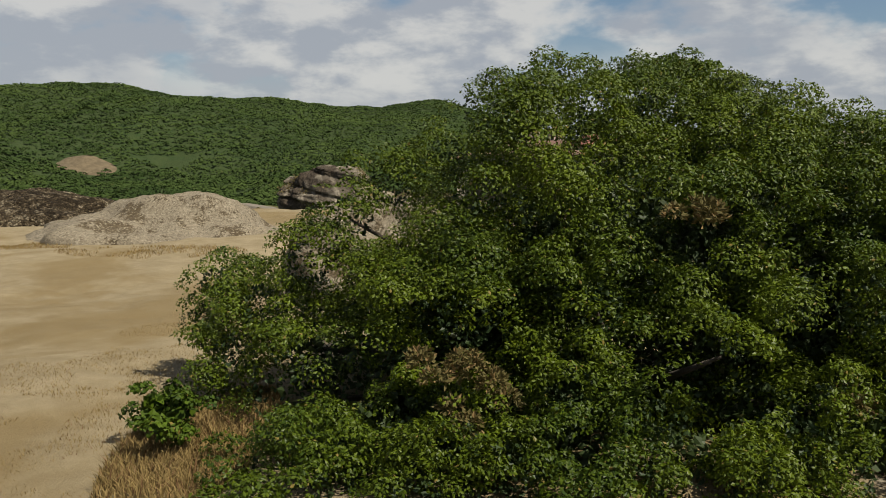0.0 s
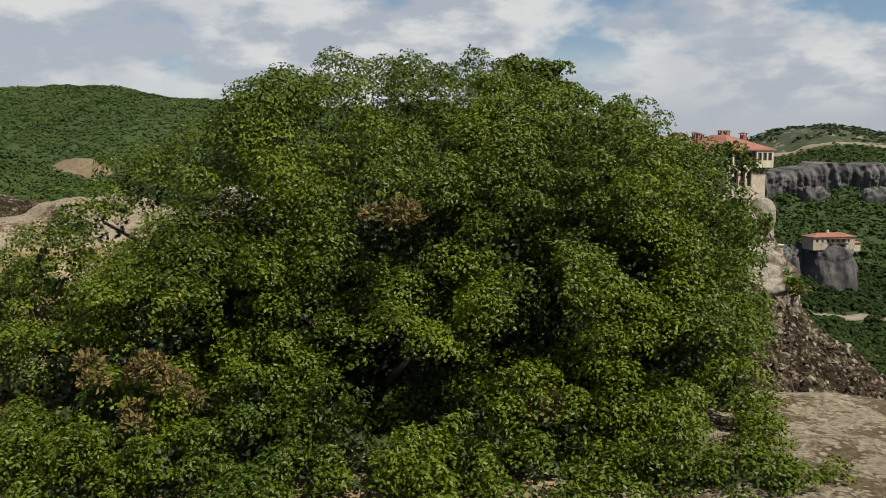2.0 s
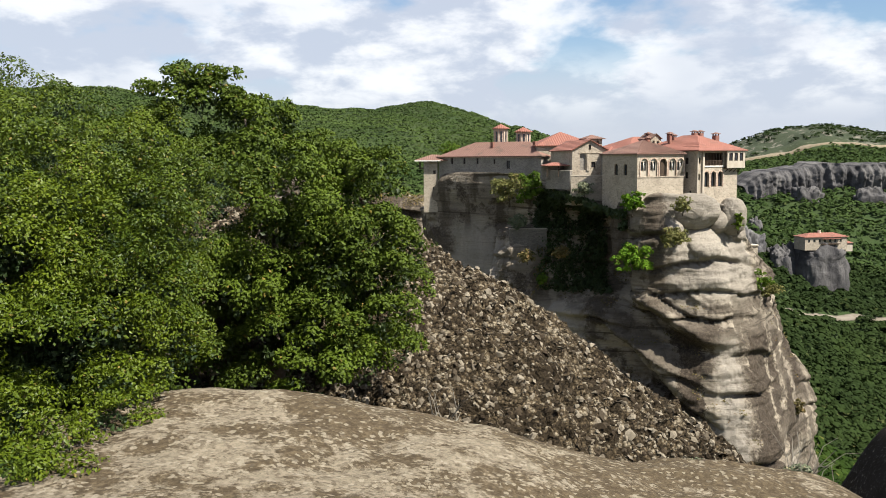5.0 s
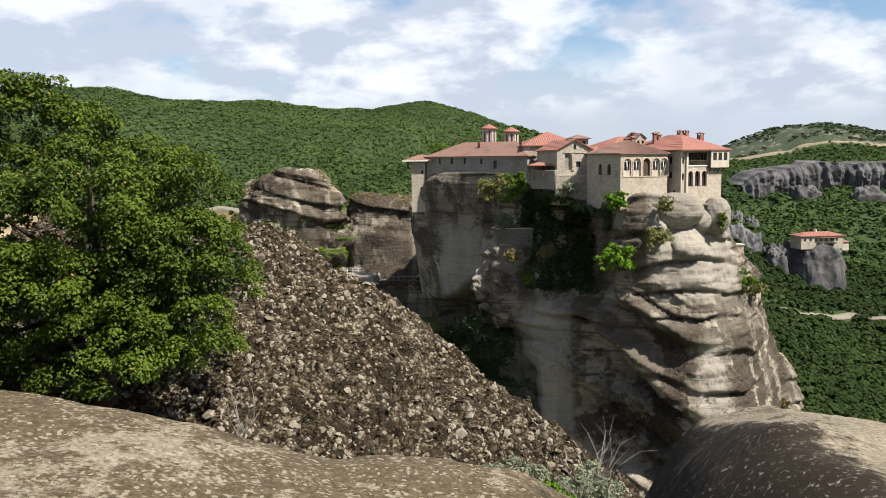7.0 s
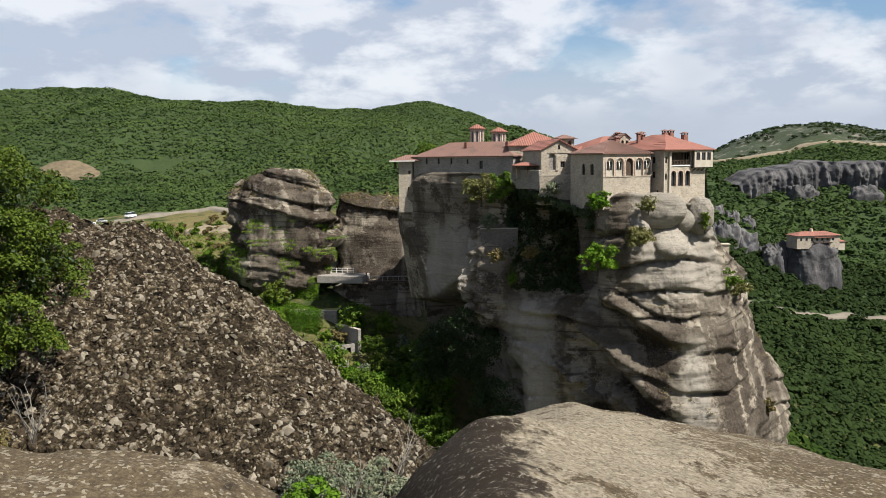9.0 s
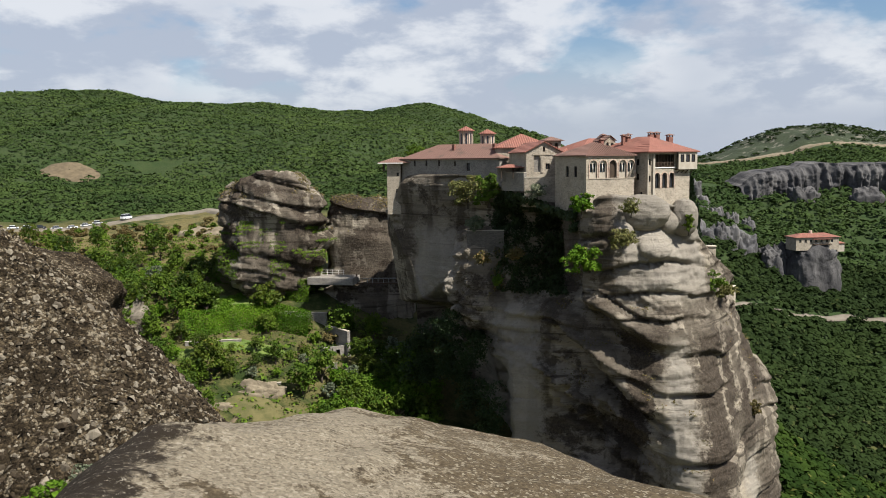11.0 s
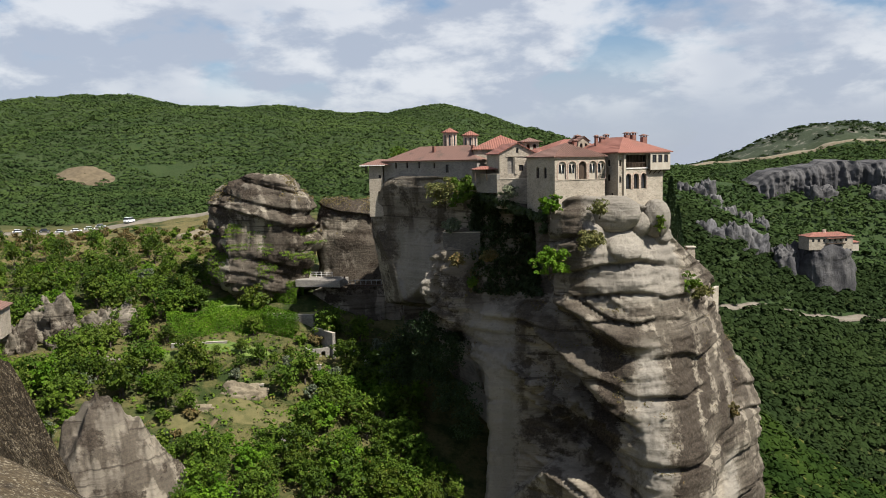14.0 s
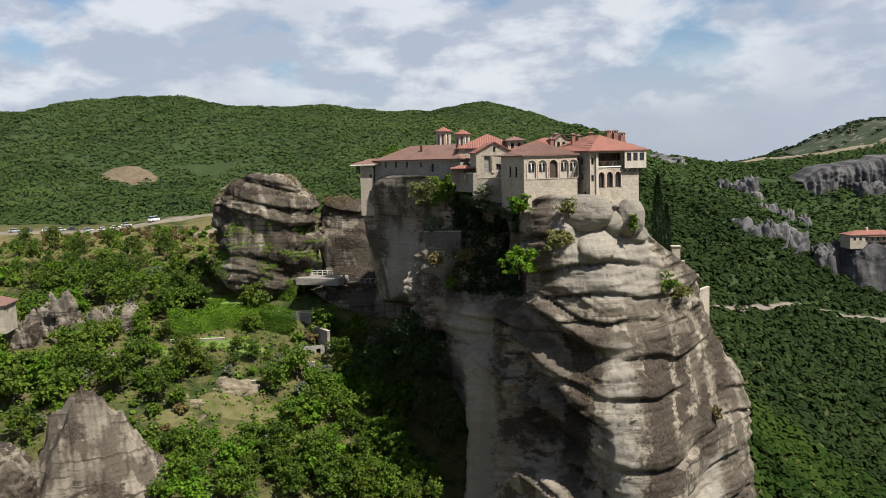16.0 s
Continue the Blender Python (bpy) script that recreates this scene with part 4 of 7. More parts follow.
def hollowed(co, out, scale, seed, level, caves=()):
    """Leave out the leaves that fall into the dark hollows between boughs."""
    keep = fbm(co[:, 0] * scale, co[:, 1] * scale, co[:, 2] * scale, 2, seed) > np.where(co[:, 2] > 3.75, -9.0, level)
    for hx, hy, hz, hr, hh in caves:
        keep &= ((co[:, 0] - hx) ** 2 + (co[:, 1] - hy) ** 2) / hr ** 2 + ((co[:, 2] - hz) / hh) ** 2 > 1
    return co[keep], out[keep]


def on_sphere(n, r=rng):
    d = r.normal(0, 1, (n, 3))
    return d / np.linalg.norm(d, axis=1, keepdims=True)


def crown_points(lobes, count, r=rng, inner=0.55):
    """Points over the outer side of a crown made of lobes (x, y, z, radius), and the ways outwards."""
    lobes = np.asarray(lobes, float)
    share = lobes[:, 3] ** 2
    pick = r.choice(len(lobes), count, p=share / share.sum())
    d = on_sphere(count, r)
    d[:, 2] = np.where((d[:, 2] < -0.35), -d[:, 2], d[:, 2])
    ripple = 1 + 0.16 * value_noise(d[:, 0] * 3 + pick * 7.0, d[:, 1] * 3, d[:, 2] * 3, 3)
    rad = lobes[pick, 3] * ripple * np.maximum(r.uniform(inner, 1, count) ** 0.5, r.uniform(0.5, 1, count))
    return lobes[pick, :3] + d * rad[:, None] * np.array([1, 1, 0.85]), d


def shell_lobes(cx, cy, cz, rx, ry, rz, count, lo, hi, r=rng, squash=-0.55):
    """Lobes scattered over the skin of an ellipsoid."""
    i = np.arange(count) + 0.5
    zc = 1 - (1 - squash) * i / count
    a = i * 2.399963
    s = np.sqrt(np.clip(1 - zc ** 2, 0, 1))
    d = np.stack([s * np.cos(a), s * np.sin(a), zc], -1) + r.normal(0, 0.10, (count, 3))
    d *= r.uniform(0.78, 1.06, (count, 1))
    return np.column_stack([cx + rx * d[:, 0], cy + ry * d[:, 1], cz + rz * d[:, 2], r.uniform(lo, hi, count)])


def limbs(bm, base, tips, r0, r=rng):
    """A short tapered stem and limbs that bend out to the tips."""
    base = Vector(base)
    for t in tips:
        t = Vector(t)
        mid = base.lerp(t, 0.45) + Vector((r.normal(0, 0.08), r.normal(0, 0.08), 0.12 * (t - base).length))
        add_tube(bm, base, mid, r0, r0 * 0.6, 6)
        add_tube(bm, mid, t, r0 * 0.6, r0 * 0.18, 5)
    return bm


def billows(lobes, each, r=rng, share=0.42):
    """Small sprays set over the outer side of every lobe, so that the crown breaks into billows with gaps."""
    lobes = np.asarray(lobes, float)
    n = len(lobes)
    d = on_sphere(n * each, r)
    d[:, 2] = np.where(d[:, 2] < -0.2, -d[:, 2] * 0.8, d[:, 2])
    base = np.repeat(lobes, each, 0)
    rad = base[:, 3] * r.uniform(0.7, 1.25, n * each) * share
    return np.column_stack([base[:, :3] + d * (base[:, 3] * r.uniform(0.7, 1.0, n * each))[:, None], rad])


# the great oak bush beside the path
r1 = np.random.default_rng(11)
lobesA = np.vstack([
    shell_lobes(1.9, 7.9, 2.7, 2.40, 1.60, 1.52, 34, 0.50, 0.80, r1),
    shell_lobes(-0.15, 7.6, 2.0, 1.45, 1.4, 1.15, 20, 0.38, 0.60, r1),
    shell_lobes(3.85, 7.3, 2.45, 0.85, 0.9, 1.15, 16, 0.38, 0.58, r1),
    shell_lobes(1.45, 5.85, 1.75, 2.75, 0.70, 0.55, 30, 0.30, 0.46, r1, -0.1),
    shell_lobes(1.6, 6.6, 2.3, 2.5, 0.8, 0.85, 20, 0.34, 0.52, r1, -0.1),
    shell_lobes(4.1, 6.6, 1.7, 0.8, 0.7, 0.45, 12, 0.24, 0.34, r1, 0.0),
    shell_lobes(4.15, 7.8, 2.75, 0.6, 0.9, 1.15, 14, 0.36, 0.5, r1),
    [(x0, 5.25 + 0.12 * (i % 3), 1.72 + 0.12 * (i % 2), 0.34) for i, x0 in enumerate(np.arange(-1.2, 4.6, 0.36))],
    [(1.6, 8.0, 4.05, 0.42), (2.1, 7.9, 4.05, 0.42), (2.6, 8.0, 4.0, 0.42), (3.1, 8.0, 3.9, 0.40), (-2.2, 8.5, 2.75, 0.30), (-0.75, 7.6, 3.45, 0.42), (-1.1, 7.5, 3.1, 0.42), (-0.4, 7.7, 3.75, 0.40), (-1.5, 7.4, 2.7, 0.4), (-1.75, 7.3, 2.3, 0.4), (-2.25, 8.5, 2.4, 0.36), (-2.0, 8.4, 2.6, 0.42), (-2.15, 8.3, 2.25, 0.40), (-1.75, 8.2, 2.2, 0.44), (-2.05, 8.5, 2.75, 0.36), (-2.0, 8.4, 2.1, 0.36), (0.5, 9.0, 4.5, 0.42), (1.2, 9.1, 4.72, 0.42), (1.9, 9.2, 4.74, 0.42), (2.6, 9.2, 4.64, 0.42), (3.2, 9.1, 4.46, 0.40), (0.75, 7.8, 4.28, 0.36), (1.0, 7.9, 4.44, 0.34), (1.5, 8.0, 4.42, 0.36), (2.1, 8.1, 4.38, 0.40), (2.8, 8.1, 4.34, 0.40), (3.4, 8.1, 4.15, 0.40), (4.0, 8.2, 3.9, 0.42), (0.1, 7.8, 4.0, 0.36), (4.2, 8.7, 4.15, 0.42), (4.55, 8.3, 3.75, 0.42), (4.7, 8.0, 3.3, 0.40), (4.75, 8.9, 3.6, 0.4)]])
spraysA = billows(lobesA, 11, r1, 0.40)
oak_bush = empty("oak_bush", pose(1.8, 7.6, 1.6))
tagged(oak_bush, "broad dense evergreen oak bush with small glossy leaves", "bush")
inv = np.array([1.8, 7.6, 1.6])
CAVES = ((1.9, 6.05, 2.36, 0.58, 0.36), (0.6, 5.8, 2.85, 0.30, 0.22), (-0.3, 5.8, 2.3, 0.3, 0.18), (4.0, 6.4, 2.55, 0.35, 0.22))
co, out = hollowed(*crown_points(spraysA, 560000, r1, 0.3), 2.1, 15, -0.55, CAVES)
keep = (out[:, 1] < 0.45) | (co[:, 1] < 7.6) | (r1.uniform(0, 1, len(co)) < 0.3)
co, out = co[keep], out[keep]
v, f = facing_leaves(co - inv, out + [0, 0, 0.45], 0.0355, 0.40, 0.58, r1)
mesh_of("foliage", v, f, M_LEAF_OAK, oak_bush, False)
# Darker leaf colour inside paints the shade between the boughs.
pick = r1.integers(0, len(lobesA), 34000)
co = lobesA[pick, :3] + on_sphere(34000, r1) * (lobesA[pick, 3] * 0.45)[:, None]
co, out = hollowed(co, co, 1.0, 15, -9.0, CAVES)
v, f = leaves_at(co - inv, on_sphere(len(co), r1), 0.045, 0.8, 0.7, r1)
mesh_of("inner_foliage", v, f, M_LEAF_IVY_SHADE, oak_bush, False)
# Larger dark leaves fill the core with the same painted shade.
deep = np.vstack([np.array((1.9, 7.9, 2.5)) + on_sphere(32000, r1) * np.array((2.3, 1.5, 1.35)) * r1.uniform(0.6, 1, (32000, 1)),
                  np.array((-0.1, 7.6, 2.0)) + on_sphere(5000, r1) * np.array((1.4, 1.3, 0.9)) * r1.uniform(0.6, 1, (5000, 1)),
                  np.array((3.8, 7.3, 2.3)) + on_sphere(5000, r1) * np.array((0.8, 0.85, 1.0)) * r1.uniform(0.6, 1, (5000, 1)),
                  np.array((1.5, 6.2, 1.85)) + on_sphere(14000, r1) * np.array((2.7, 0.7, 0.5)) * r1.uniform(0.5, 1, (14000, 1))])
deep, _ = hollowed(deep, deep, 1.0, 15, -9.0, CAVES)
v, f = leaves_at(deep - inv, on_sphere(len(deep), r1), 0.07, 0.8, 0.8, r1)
mesh_of("shaded_foliage", v, f, M_LEAF_IVY_SHADE, oak_bush, False)
dryA = np.array([(0.1, 5.6, 2.5, 0.26), (0.3, 5.7, 2.25, 0.26), (1.9, 6.2, 3.5, 0.20), (2.9, 5.9, 2.2, 0.20)])
co, out = crown_points(billows(dryA, 6, r1), 2600, r1)
v, f = leaves_at(co - inv, out, 0.05, 0.9, 0.5, r1)
mesh_of("dry_sprig", v, f, M_LEAF_DRY, oak_bush, False, "withered yellow-brown sprigs")
for p in lobesA[::8]:
    bm = bmesh.new()
    limbs(bm, (0, 0, -0.3), [tuple(p[:3] - inv)], 0.07, r1)
    part("branch", bm, M_BARK, oak_bush, shade=True)

# the taller oak behind it
r2 = np.random.default_rng(12)
lobesB = np.vstack([
    shell_lobes(4.1, 13.0, 2.65, 1.95, 1.8, 1.75, 44, 0.42, 0.68, r2),
    shell_lobes(4.7, 11.7, 1.4, 1.7, 0.7, 0.9, 26, 0.36, 0.54, r2, -0.7),
    shell_lobes(5.75, 12.7, 2.2, 1.05, 1.1, 1.65, 26, 0.34, 0.52, r2, -0.8),
    [(3.5, 12.7, 5.02, 0.42), (3.8, 12.7, 4.80, 0.44), (4.3, 12.7, 4.62, 0.42), (3.2, 12.7, 4.90, 0.44), (2.95, 12.7, 4.45, 0.46), (3.9, 12.7, 5.0, 0.40), (4.85, 12.6, 4.5, 0.32), (5.1, 12.9, 4.15, 0.42), (2.2, 12.6, 4.2, 0.5)]])
spraysB = billows(lobesB, 9, r2, 0.42)
oak_tree = empty("oak_tree", pose(4.6, 12.8, 0.6))
tagged(oak_tree, "dark round-crowned evergreen oak rooted in the gully", "tree")
inv = np.array([4.6, 12.8, 0.6])
co, out = hollowed(*crown_points(spraysB, 170000, r2, 0.3), 1.7, 16, -0.62)
v, f = facing_leaves(co - inv, out + [0, 0, 0.45], 0.063, 0.5, 0.62, r2)
mesh_of("crown", v, f, M_LEAF_TREE, oak_tree, False)
# Inner leaves carry the crown's inside shade in their darker colour.
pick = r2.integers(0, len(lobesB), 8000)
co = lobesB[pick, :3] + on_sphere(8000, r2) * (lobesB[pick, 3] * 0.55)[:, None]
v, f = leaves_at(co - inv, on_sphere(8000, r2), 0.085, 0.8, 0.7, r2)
mesh_of("inner_crown", v, f, M_LEAF_IVY_SHADE, oak_tree, False)
bm = bmesh.new()
add_tube(bm, (0, 0, -0.4), (0.05, 0, 0.9), 0.2, 0.15, 9)
trunk = part("trunk", bm, M_BARK, oak_tree, shade=True)
for p in lobesB[::7]:
    bm = bmesh.new()
    limbs(bm, (0.05, 0, 0.8), [tuple(p[:3] - inv)], 0.08, r2)
    part("branch", bm, M_BARK, oak_tree, shade=True)


# ---------------------------------------------------------------- woods
def tuft_wood(name, x, y, z, height, width, material, label, per=30, seed=1, leaf=1.0):
    """A wood that nobody could count: every tree a clump of leafy tufts."""
    r = np.random.default_rng(seed)
    n = len(x)
    d = on_sphere(n * per, r).reshape(n, per, 3)
    d[..., 2] = np.abs(d[..., 2]) * 1.0 - 0.15
    rad = (r.uniform(0.75, 1.05, (n, per)))[..., None]
    w, h = width[:, None, None], height[:, None, None]
    base = np.stack([x, y, z + height * 0.45], -1)[:, None, :]
    co = base + d * rad * np.concatenate([w * 0.5 * np.ones((n, per, 2)), h * 0.55 * np.ones((n, per, 1))], -1)
    size = np.repeat(width, per) * 0.42 * leaf
    out = d.reshape(-1, 3) + [0, 0, 0.8]
    out /= np.linalg.norm(out, axis=1, keepdims=True) + 1e-9
    side = np.cross(out, r.normal(0, 1, out.shape))
    side /= np.linalg.norm(side, axis=1, keepdims=True) + 1e-9
    tip = np.cross(side, out + r.normal(0, 0.35, out.shape))
    tip /= np.linalg.norm(tip, axis=1, keepdims=True) + 1e-9
    c = co.reshape(-1, 3)
    s = size[:, None] * r.uniform(0.6, 1.2, (len(c), 1))
    v = np.stack([c - side * s * 0.5, c - tip * s * 0.5 - out * s * 0.12, c + side * s * 0.5, c + tip * s * 0.5 - out * s * 0.12], 1).reshape(-1, 3)
    ob = mesh_of(name, v, np.arange(len(v)).reshape(-1, 4), material, None, False)
    return tagged(ob, label, "woodland", kind="stuff")


def scatter(x0, x1, y0, y1, step, keep, seed):
    r = np.random.default_rng(seed)
    gx, gy = np.meshgrid(np.arange(x0, x1, step), np.arange(y0, y1, step))
    x = gx.ravel() + r.uniform(-0.48, 0.48, gx.size) * step
    y = gy.ravel() + r.uniform(-0.48, 0.48, gx.size) * step
    k = keep(x, y)
    return x[k], y[k], r


def open_hill(x, y):
    clear = fbm(x / 45, y / 45, 0 * x, 3, 101) > 1.15
    patch = np.hypot((x + 177) / 16, (y - 438) / 11) + 0.35 * value_noise(x / 7, y / 7, 0 * x, 145) < 0.95
    seen = (x > -0.60 * y - 10) & (x < 0.26 * y)
    return seen & ~clear & ~patch


x, y, r = scatter(-440, 160, 300, 440, 3.3, open_hill, 201)
tuft_wood("hill_wood", x, y, land(x, y) - 0.3, r.uniform(1.3, 2.1, len(x)), r.uniform(3.8, 6.0, len(x)), M_LEAF_WOOD, "dense green woodland at the hill's foot", 18, 202, 0.7)
x, y, r = scatter(-440, 190, 440, 745, 3.5, open_hill, 207)
tuft_wood("hill_wood", x, y, land(x, y) - 0.3, r.uniform(1.1, 1.9, len(x)), r.uniform(4.2, 6.4, len(x)), M_LEAF_WOOD, "dense green woodland on the hillside", 12, 208, 0.68)


def right_slope(x, y):
    clear = fbm(x / 30, y / 30, 0 * x, 3, 111) > 1.1
    road = np.abs(y - np.interp(x, [98, 111, 139, 161, 182, 209], [301, 317, 344, 358, 368, 376])) < 2.6
    convent = np.hypot((x - 183) / 15, (y - 398) / 12) < 1
    return (x > 0.10 * y + 40 - 40 * (y > 230)) & (x < 0.62 * y + 25) & (y > 236 + (x - 96) * 0.28) & ~clear & ~road & ~convent


x, y, r = scatter(60, 330, 150, 420, 3.4, right_slope, 203)
tuft_wood("valley_wood", x, y, land(x, y) - 0.3, r.uniform(2.4, 3.8, len(x)), r.uniform(4.6, 7.0, len(x)), M_LEAF_WOOD_SHADE, "dense green woodland on the valley's steep side", 28, 204, 0.8)
x, y, r = scatter(60, 220, 120, 300, 3.3, lambda x, y: (x > 0.10 * y + 40) & (x < 0.62 * y + 30) & (y <= 235 + (x - 96) * 0.28), 213)
tuft_wood("valley_wood", x, y, land(x, y) - 0.3, r.uniform(2.8, 4.4, len(x)), r.uniform(4.2, 6.4, len(x)), M_LEAF_VALLEY_LIT, "sunlit yellow-green woodland on the valley's near side", 30, 214, 0.8)
x, y, r = scatter(60, 520, 420, 760, 4.6, lambda x, y: (x > 0.1 * y) & (x < 0.62 * y + 30) & (fbm(x / 60, y / 60, 0 * x, 3, 121) < 0.95) & ((y < 742) | (x < 205)), 205)
tuft_wood("far_wood", x, y, land(x, y) - 0.3, r.uniform(2.5, 4.5, len(x)), r.uniform(4, 6.5, len(x)), M_LEAF_WOOD, "scattered dark woodland below the far hills", 12, 206)
x, y, r = scatter(200, 560, 760, 900, 5.4, lambda x, y: (fbm(x / 25, y / 25, 0 * x, 3, 131) < 0.45) & (y > 782), 209)
tuft_wood("far_wood", x, y, land(x, y) - 0.3, r.uniform(2.0, 3.6, len(x)), r.uniform(3.5, 6, len(x)), M_LEAF_WOOD_SHADE, "sparse scrub on the far bare hill", 10, 210)


M_EARTH = plain("bare_earth", (0.075, 0.058, 0.034), (0.13, 0.10, 0.06), 0.4, 0.95, 0.4, 0.2)
M_EARTH_PALE = plain("pale_earth", (0.13, 0.105, 0.07), (0.21, 0.175, 0.12), 0.5, 0.95, 0.5, 0.2)
# bare earth on the hillside
a, q = np.meshgrid(np.linspace(0, 2 * math.pi, 60, endpoint=False), np.linspace(0.02, 1, 10))
q = q * (1 + 0.3 * value_noise(np.cos(a) * 2, np.sin(a) * 2, 0 * a, 141) * q)
x, y = -177 + 17 * q * np.cos(a), 438 + 12 * q * np.sin(a)
tagged(mesh_of("bare_earth", np.stack([x, y, land(x, y) + 0.6 - 1.2 * q ** 6], -1).reshape(-1, 3), grid_faces(10, 60, True), M_EARTH), "patch of bare brown earth among the hill woods", "earth", kind="structure")

# ---------------------------------------------------------------- the monastery
def hip_roof(x0, x1, y0, y1, z, rise, over, thick=0.16, ridge=None, gable=False):
    """A tiled roof over a plan from (x0, y0) to (x1, y1); the ridge runs along the longer side."""
    bm = bmesh.new()
    a0, a1, b0, b1 = x0 - over, x1 + over, y0 - over, y1 + over
    w, d = a1 - a0, b1 - b0
    if gable:
        top = [((a0 + a1) / 2, b0, z + rise), ((a0 + a1) / 2, b1, z + rise)]
    elif w >= d:
        k = d / 2 if ridge is None else ridge
        top = [(a0 + k, (b0 + b1) / 2, z + rise), (a1 - k, (b0 + b1) / 2, z + rise)]
    else:
        k = w / 2 if ridge is None else ridge
        top = [((a0 + a1) / 2, b0 + k, z + rise), ((a0 + a1) / 2, b1 - k, z + rise)]
    def ring(dz):
        return [bm.verts.new(c) for c in ((a0, b0, z + dz), (a1, b0, z + dz), (a1, b1, z + dz), (a0, b1, z + dz), (*top[0][:2], top[0][2] + dz), (*top[1][:2], top[1][2] + dz))]
    lo, hi = ring(-thick), ring(0)
    if gable or w < d:
        fs = [(0, 1, 4), (1, 2, 5, 4), (2, 3, 5), (3, 0, 4, 5)]
    else:
        fs = [(0, 1, 5, 4), (1, 2, 5), (2, 3, 4, 5), (3, 0, 4)]
    if gable:
        fs = [q for q in fs if len(q) == 4]
        for q in ((0, 1, 4), (2, 3, 5)):
            for a, b in ((q[1], q[2]), (q[2], q[0])):
                bm.faces.new([lo[a], lo[b], hi[b], hi[a]])
    for f in fs:
        bm.faces.new([hi[i] for i in f])
        bm.faces.new([lo[i] for i in reversed(f)])
    for i in ((1, 3) if gable else range(4)):
        bm.faces.new([lo[i], lo[(i + 1) % 4], hi[(i + 1) % 4], hi[i]])
    return bm


def tile_rows(x0, x1, y0, y1, z, rise, over, step=0.42):
    """Raised cover tiles running down the two long slopes of a roof, front one first."""
    bm = bmesh.new()
    a0, a1, b0, b1 = x0 - over, x1 + over, y0 - over, y1 + over
    half = (b1 - b0) / 2
    n = int((a1 - a0) / step)
    for i in range(n):
        u = a0 + (i + 0.5) * (a1 - a0) / n
        reach = min(1.0, (u - a0) / half, (a1 - u) / half)
        if reach < 0.06:
            continue
        add_tube(bm, (u, b0 - 0.03, z + 0.02), (u, b0 + half * reach, z + 0.02 + rise * reach), 0.075, 0.065, 5)
    return bm


def arch_ring(u, v, w, h, band=0.2, deep=0.08, n=9):
    """A band of brick round the head and down the sides of an arched opening, a little proud of the wall."""
    inner, r = arch(u, v, w, h, n), w / 2
    outer = [(u - band, v), (u + w + band, v)] + [(u + r + (r + band) * math.cos(math.pi * i / n), v + h - r + (r + band) * math.sin(math.pi * i / n)) for i in range(n + 1)]
    bm = bmesh.new()
    k = len(inner)
    a = [[bm.verts.new((p[0], y, p[1])) for p in loop] for y in (-deep, 0.02) for loop in (inner, outer)]
    for i in range(1, k):
        j = (i + 1) % k
        bm.faces.new((a[0][i], a[0][j], a[1][j], a[1][i]))
        bm.faces.new((a[1][i], a[1][j], a[3][j], a[3][i]))
        bm.faces.new((a[0][j], a[0][i], a[2][i], a[2][j]))
    return bm


def window(parent, u, v, w, h, deep=0.22, frame=M_WOOD, arched=False, name="window"):
    """A dark pane set back in its opening, with a frame and a crossing bar."""
    win = part(name, box(u - 0.02, u + w + 0.02, deep, deep + 0.03, v - 0.02, v + h + 0.02), M_GLASS, parent)
    bm = bmesh.new()
    t = 0.07
    add_box(bm, u, u + t, deep - 0.05, deep, v, v + h)
    add_box(bm, u + w - t, u + w, deep - 0.05, deep, v, v + h)
    add_box(bm, u + t, u + w - t, deep - 0.05, deep, v, v + t)
    add_box(bm, u + w / 2 - 0.03, u + w / 2 + 0.03, deep - 0.045, deep - 0.005, v + t, v + h)
    if not arched:
        add_box(bm, u + t, u + w - t, deep - 0.05, deep, v + h - t, v + h)
    part("frame", bm, frame, win)
    return win


def chimney(x, y, z0, z1, w=0.7, label="square brick chimney with a tiled cap"):
    ch = empty("chimney", pose(x, y, z0, 0, 0, 25))
    h = z1 - z0
    part("shaft", box(-w / 2, w / 2, -w / 2, w / 2, -0.6, h - 0.35, 0.03), M_CHIMNEY, ch)
    for sx in (-1, 1):
        for sy in (-1, 1):
            part("vent_post", box(sx * w * 0.36 - 0.08, sx * w * 0.36 + 0.08, sy * w * 0.36 - 0.08, sy * w * 0.36 + 0.08, h - 0.35, h - 0.1), M_CHIMNEY, ch)
    part("cap", hip_roof(-w / 2, w / 2, -w / 2, w / 2, h - 0.05, 0.25, 0.16, 0.06), M_TILE_OLD, ch)
    return tagged(ch, label, "chimney", "chimneys of the monastery")


def wall_at(parent, x, y, ang, outer, holes, material, thick=0.45, name="wall"):
    ob = part(name, panel(outer, holes, thick), material, parent)
    ob.matrix_local = pose(x, y, 0, 0, 0, ang)
    return ob


def shell(parent, w, d, z0, z1, material, front_holes=(), left_holes=(), right_holes=(), front=None):
    """Four walls round a plan w by d; the front one lies in y = 0."""
    f = wall_at(parent, 0, 0, 0, front or rect(0, z0, w, z1 - z0), front_holes, material)
    l = wall_at(parent, 0, d, -90, rect(0.003, z0, d - 0.46, z1 - z0), left_holes, material)
    r = wall_at(parent, w, 0.455, 90, rect(0.003, z0, d - 0.46, z1 - z0), right_holes, material)
    b = wall_at(parent, w - 0.46, d, 180, rect(0, z0, w - 0.92, z1 - z0), (), material)
    return f, l, r, b


# gallery house with five blind arches
g = empty("gallery_house", pose(38.0, 131.5, 0, 0, 0, 24.9))
tagged(g, "stone house with five brick-edged arches and a hipped tiled roof", "monastery building")
